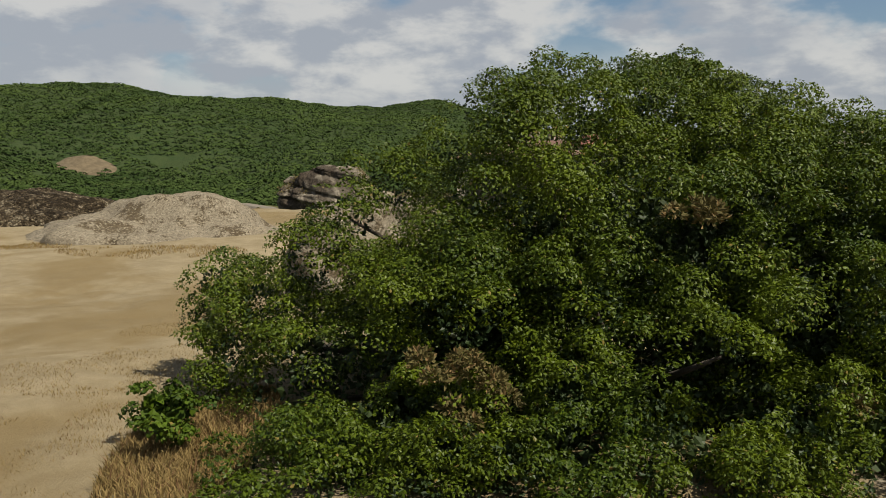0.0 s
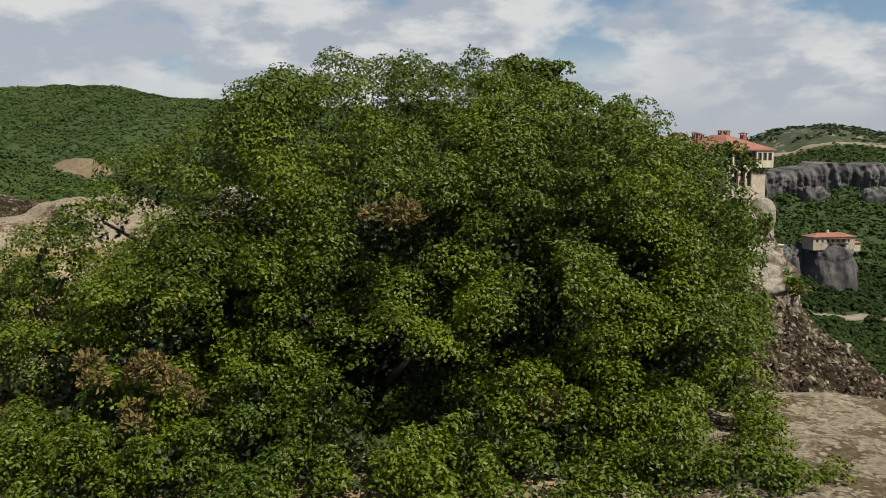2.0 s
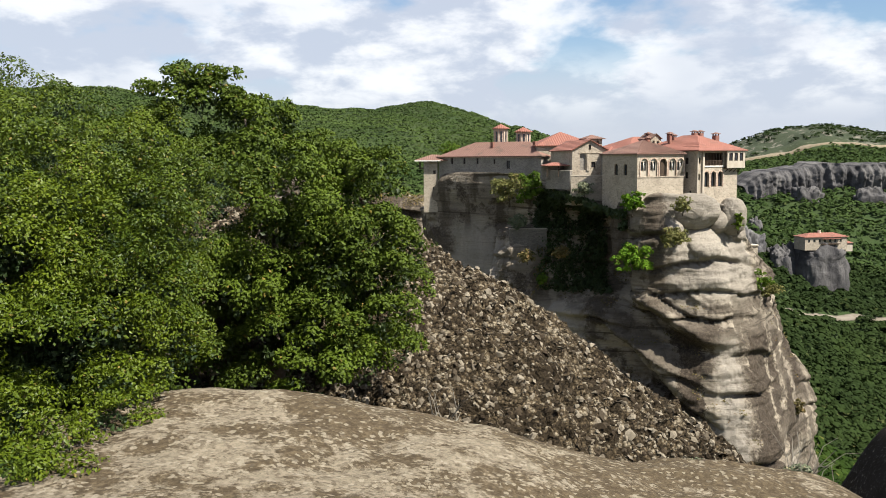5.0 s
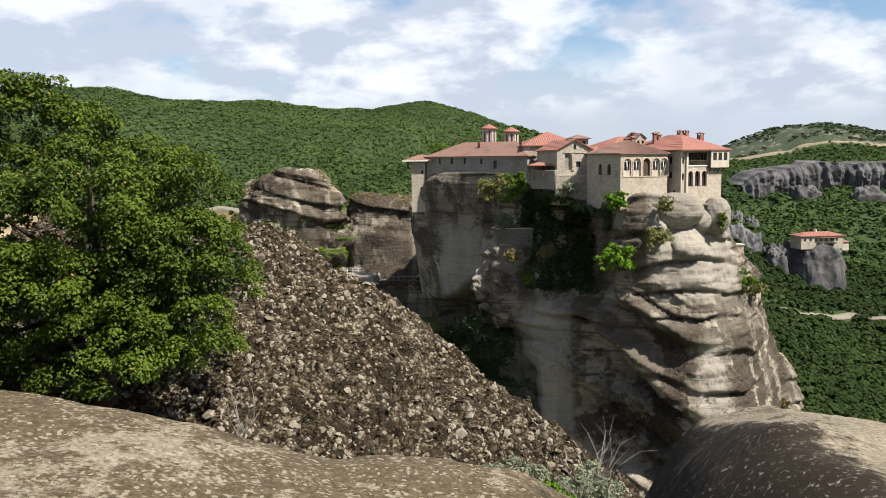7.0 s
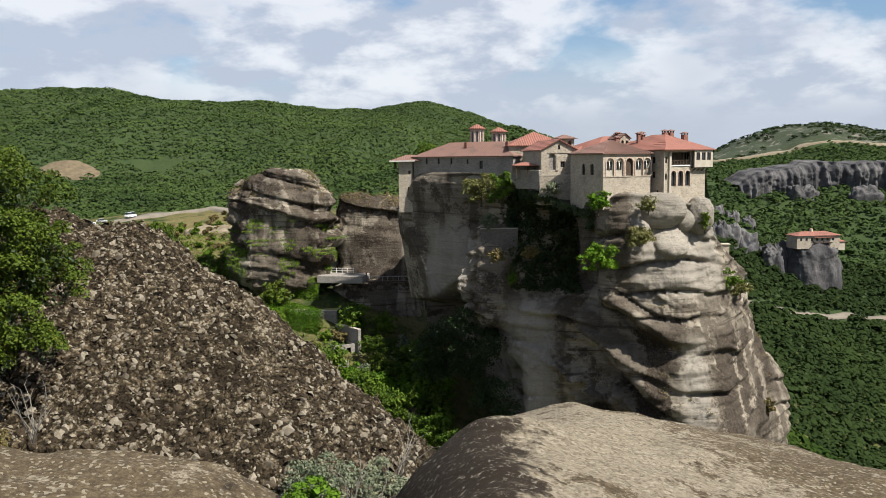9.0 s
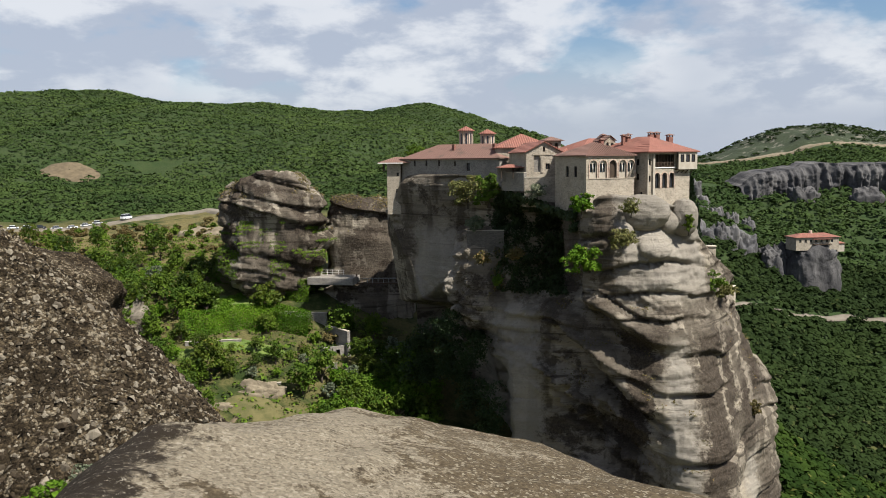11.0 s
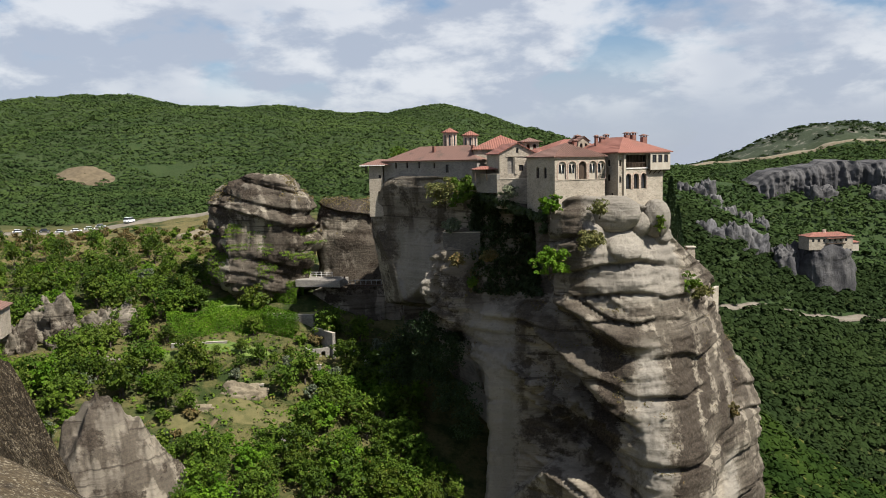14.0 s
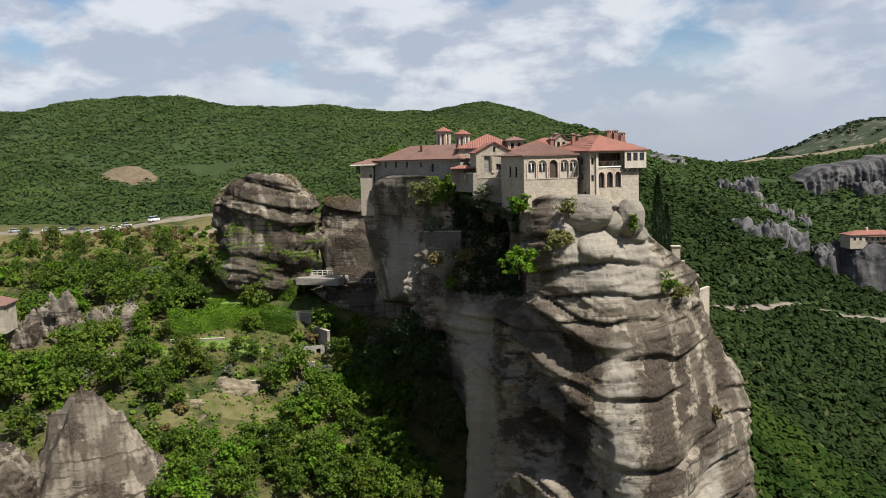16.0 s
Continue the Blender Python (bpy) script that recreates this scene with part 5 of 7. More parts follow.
bays = [1.30, 3.12, 4.98, 6.84, 8.42]
holes = [arch(c - 0.70, 1.05, 1.40, 2.75) for c in bays]
f, l, r_, b = shell(g, 9.1, 9.0, -4.2, 4.5, M_STONE, holes, [arch(3.2, 1.2, 0.9, 1.8), arch(5.6, 1.2, 0.9, 1.8)])
for u in (3.2, 5.6):
    window(l, u, 1.2, 0.9, 1.8, arched=True)
for i, c in enumerate(bays):
    part("brick_arch", arch_ring(c - 0.70, 1.05, 1.40, 2.75, 0.17), M_BRICK, f)
    if i == 2:
        bay = part("bay_door", box(c - 0.72, c + 0.72, 0.26, 0.34, 1.02, 3.82), M_WOOD, f, "dark timber doors in a tall arch")
        continue
    bay = part("bay_wall", panel(rect(c - 0.72, 1.02, 1.44, 2.80), [arch(c - 0.50, 1.95, 0.42, 1.40, 6), arch(c + 0.08, 1.95, 0.42, 1.40, 6)], 0.12), M_PLASTER, f)
    bay.location.y = 0.16
    part("pane", box(c - 0.6, c + 0.6, 0.32, 0.35, 1.9, 3.4), M_GLASS, f)
    part("colonnette", add_tube(bmesh.new(), (c, 0.12, 1.95), (c, 0.12, 3.05), 0.07, 0.06, 8), M_WHITE, f, "white stone colonnette", True)
part("string_course", box(-0.05, 9.12, -0.07, 0.0, 0.86, 1.02, 0.01), M_STONE, f)
part("cornice", box(-0.05, 9.12, -0.12, 0.0, 4.22, 4.40, 0.01), M_BRICK, f)
roof = part("roof", hip_roof(0, 9.1, 0, 9.0, 4.62, 2.15, 0.32), M_TILE_OLD, g, "weathered brown tile roof")
part("cover_tile", tile_rows(0, 9.1, 0, 9.0, 4.62, 2.15, 0.32), M_TILE_OLD, roof)["kind"] = "stuff"

# tower house with the loggia and the jettied room
t = empty("tower_house", pose(48.1, 134.5, 0, 0, 0, 30.3))
tagged(t, "tall stone house with a timber loggia, triple arches and jettied room", "monastery building")
tri = [2.16, 3.72, 5.28]
holes = [rect(1.62, 2.62, 4.30, 2.0)] + [arch(c - 0.55, -0.75, 1.10, 2.45) for c in tri] + [arch(3.65, -3.5, 0.55, 0.55, 6), rect(0.28, 2.9, 0.5, 1.0), rect(0.28, 0.3, 0.5, 1.0)]
f, l, r_, b = shell(t, 9.3, 12.0, -9, 4.95, M_STONE, holes, [rect(9.5, 2.9, 0.7, 1.0), rect(9.5, 0.6, 0.7, 1.0), rect(10.4, -1.9, 0.55, 0.6)])
for u, v, w, h in ((9.5, 2.9, 0.7, 1.0), (9.5, 0.6, 0.7, 1.0), (10.4, -1.9, 0.55, 0.6)):
    window(l, u, v, w, h)
for v in (2.9, 0.3):
    window(f, 0.28, v, 0.5, 1.0)
for c in tri:
    part("brick_arch", arch_ring(c - 0.55, -0.75, 1.10, 2.45, 0.20), M_BRICK, f)
    window(f, c - 0.55, -0.75, 1.10, 2.5, 0.34, arched=True)
part("loggia_back", box(1.5, 6.0, 1.3, 1.4, 2.5, 4.8), M_WOOD, f)
part("loggia_floor", box(1.5, 6.0, -0.12, 1.3, 2.44, 2.60), M_WHITE, f, "pale stone floor band")
for i in range(7):
    part("timber_post", box(1.66 + i * 0.68, 1.78 + i * 0.68, 0.08, 0.2, 2.62, 4.62), M_WOOD, f)
part("rail", box(1.62, 5.92, 0.05, 0.12, 3.32, 3.42), M_WOOD, f)
for i in range(20):
    part("baluster", box(1.72 + i * 0.213, 1.78 + i * 0.213, 0.06, 0.11, 2.62, 3.32), M_WOOD, f)
part("buttress", box(1.02, 1.46, -0.30, 0.0, -9, 4.7, 0.03), M_PLASTER, f)
part("buttress", box(-0.02, 0.22, -0.16, 0.0, -9, 4.7, 0.03), M_PLASTER, f)
jet = part("jetty", panel(rect(6.05, 2.2, 4.15, 2.85), [rect(6.45 + k * 1.22, 3.35, 0.85, 1.25) for k in range(3)], 0.2), M_PLASTER, t, "plastered jettied room with three windows")
jet.location.y = -0.75
for k in range(3):
    window(jet, 6.45 + k * 1.22, 3.35, 0.85, 1.25, 0.14)
part("side_panel", box(10.0, 10.2, 0.21, 6.0, 2.2, 5.05), M_PLASTER, jet)
part("floor", box(6.05, 10.2, 0.21, 6.0, 2.1, 2.3), M_WOOD, jet)
for k in range(5):
    part("strut", add_tube(bmesh.new(), (9.35, 0.9 + k * 1.1, 0.9), (10.15, 0.9 + k * 1.1, 2.2), 0.08, 0.08, 5), M_WOOD, jet)
for k in range(4):
    part("bracket", add_tube(bmesh.new(), (6.4 + k * 0.95, 0.72, 1.6), (6.4 + k * 0.95, 0.05, 2.15), 0.07, 0.07, 5), M_WOOD, jet)
roof = part("roof", hip_roof(-0.2, 10.2, -0.5, 13.0, 5.1, 2.5, 0.45), M_TILE, t)
part("cornice", box(-0.1, 9.4, -0.16, 0.0, 4.72, 4.9, 0.01), M_BRICK, f)
part("small_gable", hip_roof(-0.3, 3.4, -0.7, 4.5, 5.05, 1.25, 0.1, 0.12), M_TILE, roof)

# red-roofed range behind the gallery
k = empty("rear_range", pose(38.6, 141.2, 0, 0, 0, 24.9))
tagged(k, "long stone range under a bright red tiled roof", "monastery building")
shell(k, 12.5, 10.0, -3, 5.1, M_STONE)
part("roof", hip_roof(0, 12.5, 0, 10.0, 5.25, 2.3, 0.4), M_TILE, k)
d = part("dormer", panel([(5.2, 5.6), (7.4, 5.6), (7.4, 7.1), (6.3, 7.9), (5.2, 7.1)], [arch(5.55, 5.75, 0.55, 1.0, 6), arch(6.5, 5.75, 0.55, 1.0, 6)], 0.4), M_STONE, k, "little stone dormer with two arched lights")
d.location.y = 0.6
part("pane", box(5.4, 7.2, 0.25, 0.3, 5.7, 6.8), M_GLASS, d)
cap = part("dormer_roof", hip_roof(5.2, 7.4, 0.5, 3.6, 7.12, 0.85, 0.14, 0.08, gable=True), M_TILE_OLD, k)

# chapel with its stone gable
c = empty("chapel", pose(29.9, 143.7, 0, 0, 0, 9.0))
tagged(c, "stone chapel with a gabled front and red tiled roof", "monastery building")
w = 6.1
f, l, r_, b = shell(c, w, 12.5, -4, 5.25, M_STONE, [arch(1.35, 1.9, 1.05, 2.9), rect(3.35, 2.35, 0.75, 1.0), arch(2.85, 5.35, 0.42, 0.85, 6)], [], [],
                    [(0, -4), (w, -4), (w, 5.25), (w / 2, 6.95), (0, 5.25)])
part("niche", box(1.3, 2.45, 0.3, 0.4, 1.85, 4.85), M_STONE_GREY, f)
window(f, 3.35, 2.35, 0.75, 1.0)
window(f, 2.85, 5.35, 0.42, 0.85, arched=True)
part("pilaster", box(2.55, 3.0, -0.14, 0.0, 1.8, 4.6, 0.02), M_STONE, f)
part("moulding", box(1.1, 5.4, -0.10, 0.0, 4.72, 4.88, 0.01), M_STONE, f)
part("roof", hip_roof(0, w, 0, 12.5, 5.3, 1.80, 0.30, gable=True), M_TILE, c)
lt = part("lean_to_roof", hip_roof(-4.2, -0.1, 1.4, 4.4, 2.75, 0.5, 0.15, 0.1), M_TILE, c)
part("post", box(-4.0, -3.85, 1.5, 1.65, 0.8, 2.7), M_WOOD, lt)
part("post", box(-2.0, -1.85, 1.5, 1.65, 0.8, 2.7), M_WOOD, lt)
part("back_wall", box(-4.1, -0.1, 4.0, 4.3, 0.3, 2.9), M_STONE_GREY, lt)

# link between chapel and gallery
n = empty("link_house", pose(35.4, 143.0, 0, 0, 0, 20.0))
tagged(n, "low stone link house with an arched window and tiled roof", "monastery building")
f, l, r_, b = shell(n, 5.0, 9.0, -5, 4.5, M_STONE_GREY, [arch(1.2, 1.5, 1.0, 1.9)])
window(f, 1.2, 1.5, 1.0, 1.9, arched=True)
part("roof", hip_roof(0, 5.0, 0, 9.0, 4.6, 1.3, 0.25), M_TILE, n)

# longhouse on the cliff's edge
h = empty("longhouse", pose(7.6, 170.2, 0, 0, 0, -38.0))
tagged(h, "long grey stone house along the cliff with a weathered roof", "monastery building")
wins = [(3.0, 2.95, 0.5, 1.15), (6.0, 2.95, 0.5, 1.15), (9.1, 2.95, 0.5, 1.15), (13.0, 2.95, 0.45, 0.9), (16.0, 2.05, 0.75, 1.5)]
f, l, r_, b = shell(h, 23.5, 9.5, -1.5, 4.3, M_STONE_GREY, [rect(*q) for q in wins])
for q in wins:
    window(f, *q)
part("cornice", box(-0.1, 23.5, -0.14, 0.0, 4.1, 4.28, 0.01), M_BRICK, f)
roof = part("roof", hip_roof(0, 23.5, 0, 9.5, 4.42, 2.75, 0.4, ridge=6.0), M_TILE_OLD, h, "weathered brown-red tile roof")
for u in (11.0, 20.5):
    ch = part("chimney", box(u - 0.3, u + 0.3, 2.4, 3.0, 5.2, 7.1, 0.03), M_CHIMNEY, h)

# hoist tower at the end
o = empty("hoist_tower", pose(4.55, 170.1, 0, 0, 0, -4.0))
tagged(o, "narrow pale tower with a timber balcony on the cliff's end", "monastery building")
f, l, r_, b = shell(o, 2.75, 3.6, -6.6, 3.7, M_STONE, [rect(1.75, -2.4, 0.8, 0.85), rect(1.9, 1.0, 0.5, 0.7)])
window(f, 1.75, -2.4, 0.8, 0.85)
window(f, 1.9, 1.0, 0.5, 0.7)
part("balcony", box(-0.95, -0.01, 0.4, 3.0, 2.0, 2.16), M_WOOD, o)
for y_ in (0.45, 1.2, 2.0, 2.85):
    part("balcony_post", box(-0.93, -0.82, y_, y_ + 0.1, 2.16, 3.5), M_WOOD, o)
part("roof", hip_roof(-1.0, 5.2, -0.2, 4.6, 3.75, 1.1, 0.75, 0.12), M_TILE_OLD, o)
part("eave_board", box(-1.72, 3.4, -0.97, -0.93, 3.52, 3.72), M_WHITE, o, "pale eave boards")

# the church: two drums and the great roof
def drum(x, y, z0, z1, r, label):
    e = empty("church_drum", pose(x, y, z0))
    hgt = z1 - z0
    bm = bmesh.new()
    bmesh.ops.create_cone(bm, cap_ends=True, segments=8, radius1=r, radius2=r, depth=hgt, matrix=Matrix.Translation((0, 0, hgt / 2)) @ pose(0, 0, 0, 0, 0, 22.5))
    part("drum_wall", bm, M_BRICK, e)
    for i in range(8):
        a = radians(45 * i)
        q = part("light", box(-0.17, 0.17, -0.05, 0.05, hgt * 0.32, hgt * 0.86), M_GLASS, e)
        q.matrix_local = pose(r * 0.925 * math.cos(a), r * 0.925 * math.sin(a), 0, 0, 0, 45 * i + 90)
        b2 = a + radians(22.5)
        part("shaft", add_tube(bmesh.new(), (r * math.cos(b2), r * math.sin(b2), 0), (r * math.cos(b2), r * math.sin(b2), hgt), 0.10, 0.10, 6), M_PLASTER, e)
    bm = bmesh.new()
    bmesh.ops.create_cone(bm, cap_ends=True, segments=8, radius1=r + 0.5, radius2=0.05, depth=0.95, matrix=Matrix.Translation((0, 0, hgt + 0.42)) @ pose(0, 0, 0, 0, 0, 22.5))
    bmesh.ops.create_cone(bm, cap_ends=True, segments=8, radius1=r + 0.5, radius2=r + 0.5, depth=0.12, matrix=Matrix.Translation((0, 0, hgt - 0.1)) @ pose(0, 0, 0, 0, 0, 22.5))
    part("drum_roof", bm, M_TILE, e)
    return tagged(e, label, "church drum", "drums of the church")


drum(20.6, 180.0, 5.4, 10.25, 1.5, "eight-sided brick drum with a red tiled cap")
drum(24.9, 176.0, 5.4, 9.45, 1.5, "eight-sided brick drum with a red tiled cap")
q = empty("church_nave", pose(15.5, 177.0, 0, 0, 0, -20.0))
tagged(q, "church nave of stone under an old tiled roof", "monastery building")
shell(q, 13.0, 10.0, -5, 5.0, M_STONE)
part("roof", hip_roof(0, 13.0, 0, 10.0, 5.1, 1.6, 0.3), M_TILE_OLD, q)
q = empty("refectory", pose(25.6, 157.6, 0, 0, 0, 4.0))
tagged(q, "stone refectory under a broad red tiled roof", "monastery building")
shell(q, 11.0, 11.0, -3, 6.2, M_STONE)
part("roof", hip_roof(0, 11.0, 0, 11.0, 6.3, 2.65, 0.4), M_TILE, q)
q = empty("belfry", pose(34.8, 157.5, 0, 0, 0, 12.0))
tagged(q, "small stone belfry with an old tiled cap", "monastery building")
shell(q, 2.9, 2.9, 2.0, 7.45, M_STONE, [arch(0.55, 5.9, 0.6, 1.15, 6), arch(1.75, 5.9, 0.6, 1.15, 6)])
part("roof", hip_roof(0, 2.9, 0, 2.9, 7.5, 0.75, 0.5, 0.1), M_TILE_OLD, q)

for x, y, z0, z1, w in ((52.2, 149.8, 6.6, 8.5, 0.8), (53.4, 150.4, 6.6, 8.5, 0.8), (53.9, 143.6, 6.2, 7.9, 0.85), (49.6, 156.2, 6.2, 8.4, 0.8), (43.2, 146.0, 6.3, 8.1, 0.7), (42.4, 143.2, 6.0, 7.3, 0.6), (46.9, 143.6, 6.2, 7.7, 0.6), (45.9, 142.4, 6.2, 7.9, 0.5)):
    chimney(x, y, z0, z1, w)


def retaining_wall(p, q, z0, z1, thick=0.6, material=M_STONE, label="old rubble retaining wall", cope=True):
    p, q = Vector(p), Vector(q)
    ang = math.degrees(math.atan2(q.y - p.y, q.x - p.x))
    e = empty("retaining_wall", pose(p.x, p.y, z0, 0, 0, ang))
    n = (q - p).length
    part("wall_face", box(0, n, 0, thick, -1.5, z1 - z0, 0.03), material, e)
    if cope:
        part("coping", box(-0.05, n + 0.05, -0.05, thick + 0.05, z1 - z0 + 0.002, z1 - z0 + 0.12, 0.02), M_PLASTER, e)
    return tagged(e, label, "wall")


retaining_wall((29.4, 141.8), (35.3, 141.6), -1.6, 1.0)
retaining_wall((26.0, 148.3), (29.4, 143.0), 0.2, 1.8, material=M_STONE_GREY)
retaining_wall((19.9, 150.2), (26.5, 149.9), -12.6, -8.5, 1.2, M_RUBBLE_SHADE, "old grey rubble wall closing the craggy spur")
retaining_wall((57.8, 142.2), (60.4, 150.0), -16.0, -12.4)
retaining_wall((60.4, 150.0), (65.4, 151.6), -20.0, -14.4)
retaining_wall((65.4, 151.6), (68.6, 156.0), -24.0, -17.4)
retaining_wall((68.6, 156.0), (71.5, 161.0), -27.0, -20.4)
hut = empty("garden_hut", pose(59.2, 150.2, -14.4, 0, 0, 20))
tagged(hut, "small hut with a red tiled roof on the ledge", "hut")
part("wall", box(0, 3.2, 0, 3.0, -2.0, 1.6), M_PLASTER, hut)
part("roof", hip_roof(0, 3.2, 0, 3.0, 1.65, 0.8, 0.35), M_TILE, hut)
post = empty("gate_pier", pose(64.0, 152.6, -15.2))
tagged(post, "square stone gate pier at the head of the steps", "pier")
part("shaft", box(-0.7, 0.7, -0.7, 0.7, -2.0, 3.2, 0.03), M_STONE, post)
part("cap", box(-0.85, 0.85, -0.85, 0.85, 3.205, 3.45, 0.04), M_PLASTER, post)

# ---------------------------------------------------------------- gardens below the rock
def make_tree(name, height, width, material, label, category, seed, lobes=14, cards=760, leaf=0.43, trunk=True):
    """A tapered trunk with limbs and a crown of leafy lobes."""
    r = np.random.default_rng(seed)
    e = empty(name)
    base = 0.15 * height if trunk else 0.1 * height
    crown = shell_lobes(0, 0, base + (height - base) * (0.45 if trunk else 0.30), width * 0.34, width * 0.34, (height - base) * 0.42, lobes, width * 0.15, width * 0.25, r, -0.7)
    co, out = crown_points(billows(crown, 5, r, 0.5), cards, r, 0.3)
    v, f = facing_leaves(co, out + [0, 0, 0.35], leaf * 1.08, 0.45, 0.8, r)
    mesh_of("crown", v, f, material, e, False)
    core = crown[r.integers(0, len(crown), 70), :3] * 0.75 + np.array([0, 0, (base + height) * 0.125]) + r.normal(0, width * 0.05, (70, 3))
    v, f = facing_leaves(core, on_sphere(70, r), leaf * 2.6, 0.8, 0.9, r)
    mesh_of("inner_crown", v, f, material, e, False)
    bm = bmesh.new()
    add_tube(bm, (0, 0, -0.8 if trunk else -0.2), (0.05, 0.03, base + height * (0.1 if trunk else 0.0)), 0.035 * height, 0.022 * height, 7)
    part("trunk", bm, M_BARK, e, shade=True)
    for p in crown[::4]:
        bm = bmesh.new()
        limbs(bm, (0.05, 0.03, base), [tuple(p[:3])], 0.014 * height, r)
        part("limb", bm, M_BARK, e, shade=True)
    return tagged(e, label, category)


def make_cypress(height, width, seed):
    r = np.random.default_rng(seed)
    e = empty("cypress")
    n = 2600
    h = r.uniform(0.03, 1, n)
    a = r.uniform(0, 2 * math.pi, n)
    rad = width * 0.5 * np.sin(np.pi * np.clip(h, 0, 1) ** 0.6) ** 0.8 * (0.8 + 0.25 * value_noise(a * 1.5, h * 14, 0 * a, 2)) * r.uniform(0.75, 1.0, n)
    co = np.stack([rad * np.cos(a), rad * np.sin(a), h * height], -1)
    out = np.stack([np.cos(a) * 0.5, np.sin(a) * 0.5, 0.9 + 0 * a], -1)
    v, f = leaves_at(co, out, 0.5, 0.35, 0.4, r)
    mesh_of("crown", v, f, M_LEAF_CYPRESS, e, False)
    part("trunk", add_tube(bmesh.new(), (0, 0, -0.8), (0, 0, height * 0.5), 0.14, 0.07, 7), M_BARK, e, shade=True)
    return tagged(e, "slender dark cypress beside the stone steps", "tree")


kinds = [
    make_tree("garden_tree", 6.6, 6.6, M_LEAF_GARDEN, "leafy green garden tree with a rounded crown", "tree", 301),
    make_tree("garden_tree", 7.6, 6.0, M_LEAF_GARDEN, "tall green garden tree with a full crown", "tree", 302),
    make_tree("garden_tree", 5.2, 6.0, M_LEAF_BRIGHT, "bright green fruit tree with a spreading crown", "tree", 303),
    make_tree("garden_tree", 7.0, 7.2, M_LEAF_TREE, "broad dark green tree in the garden", "tree", 304, 13, 900),
    make_tree("garden_tree", 5.0, 4.8, M_LEAF_GREY, "grey-green olive tree with a thin crown", "tree", 305, 11, 700, 0.42),
    make_tree("garden_shrub", 2.6, 3.4, M_LEAF_GARDEN, "low green shrub on the slope", "shrub", 306, 8, 380, 0.42, False),
    make_tree("garden_shrub", 2.2, 3.0, M_LEAF_DRY, "low half-dry shrub on the slope", "shrub", 307, 8, 320, 0.38, False),
]
rg = np.random.default_rng(33)
used = set()


def plant(i, x, y, size=1.0, z=None, tall=1.0):
    zz = float(land(x, y)) if z is None else z
    m = pose(x, y, zz - 0.1, 0, 0, rg.uniform(0, 360)) @ Matrix.Diagonal((size, size, size * tall, 1))
    if i not in used:
        used.add(i)
        kinds[i].matrix_world = m
        return kinds[i]
    return copy_plain(kinds[i], m)


def copy_plain(ob, m):
    keep = ob.matrix_basis.copy()
    ob.matrix_basis = Matrix.Identity(4)
    made = copy_thing(ob, m)
    made.matrix_basis = m
    ob.matrix_basis = keep
    return made


def clearing(x, y):
    """Open lawns, paths, walls and the rocks of the garden."""
    spots = ((-31, 186, 9, 4.5), (-14.5, 184.5, 5.5, 4), (-33, 173, 6, 3.0), (-19, 152, 6.0, 7.0), (-11.5, 154, 5, 4.5), (-7, 171, 5, 6.5), (-56, 173, 4, 7), (-62, 160, 7, 7), (-35, 126, 12, 11),
             (-3, 190, 13, 8), (-23, 195, 16, 11), (-51, 163, 6, 2.5), (-77, 180, 6, 6), (-9, 146, 3, 3), (-26, 173.5, 13, 3.6), (-42, 121, 9, 8))
    return any(((x - a) / c) ** 2 + ((y - b) / d) ** 2 < 1 for a, b, c, d in spots)


for gy in np.arange(124, 262, 4.0):
    for gx in np.arange(-118, 22, 4.2):
        x, y = gx + rg.uniform(-2.3, 2.3), gy + rg.uniform(-2.3, 2.3)
        if clearing(x, y) or x < -0.62 * y + 18 or (y < 140 and x < -48):
            continue
        if x > 11 + (y < 165) * 4 or (y > 186 and x > -34) or (y > 176 and x > 3):
            continue
        dens = value_noise(np.array(x / 16), np.array(y / 16), np.array(0.0), 77)
        if y > 204:
            if dens < -0.1 or y > 248 + (x + 110) * 0.3:
                continue
            plant(int(rg.choice([5, 6, 6])), x, y, rg.uniform(0.5, 0.9))
        elif dens < -0.45:
            plant(int(rg.choice([5, 6])), x, y, rg.uniform(0.6, 1.1))
        else:
            plant(int(rg.choice([0, 1, 2, 3, 3, 0, 4, 5], p=[0.2, 0.16, 0.16, 0.18, 0.06, 0.1, 0.06, 0.08])), x, y, rg.uniform(0.58, 1.22) * (0.6 if 160 < y < 173 and -42 < x < -12 else 1.0) * (0.65 if y > 188 else 1.0))
# low growth between the garden trees
for k, (step, mat, lo, hi, label) in enumerate(((1.9, M_LEAF_GARDEN, 0.5, 1.3, "low green undergrowth between the garden trees"), (1.7, M_LEAF_DRY, 0.3, 0.7, "straw-coloured dry grass tufts between the garden trees"))):
    x, y, r = scatter(-118, 16, 122, 236, step, lambda x, y: (x > -0.62 * y + 14) & ~((y > 186) & (x > -36)) & (fbm(x / 7, y / 7, 0 * x, 3, 161 + k) > (-0.45, 0.25)[k]), 162 + k)
    tuft_wood("undergrowth", x, y, land(x, y) - 0.15, r.uniform(lo, hi, len(x)), r.uniform(lo * 1.6, hi * 1.7, len(x)), mat, label, 11, 164 + k, 0.75)
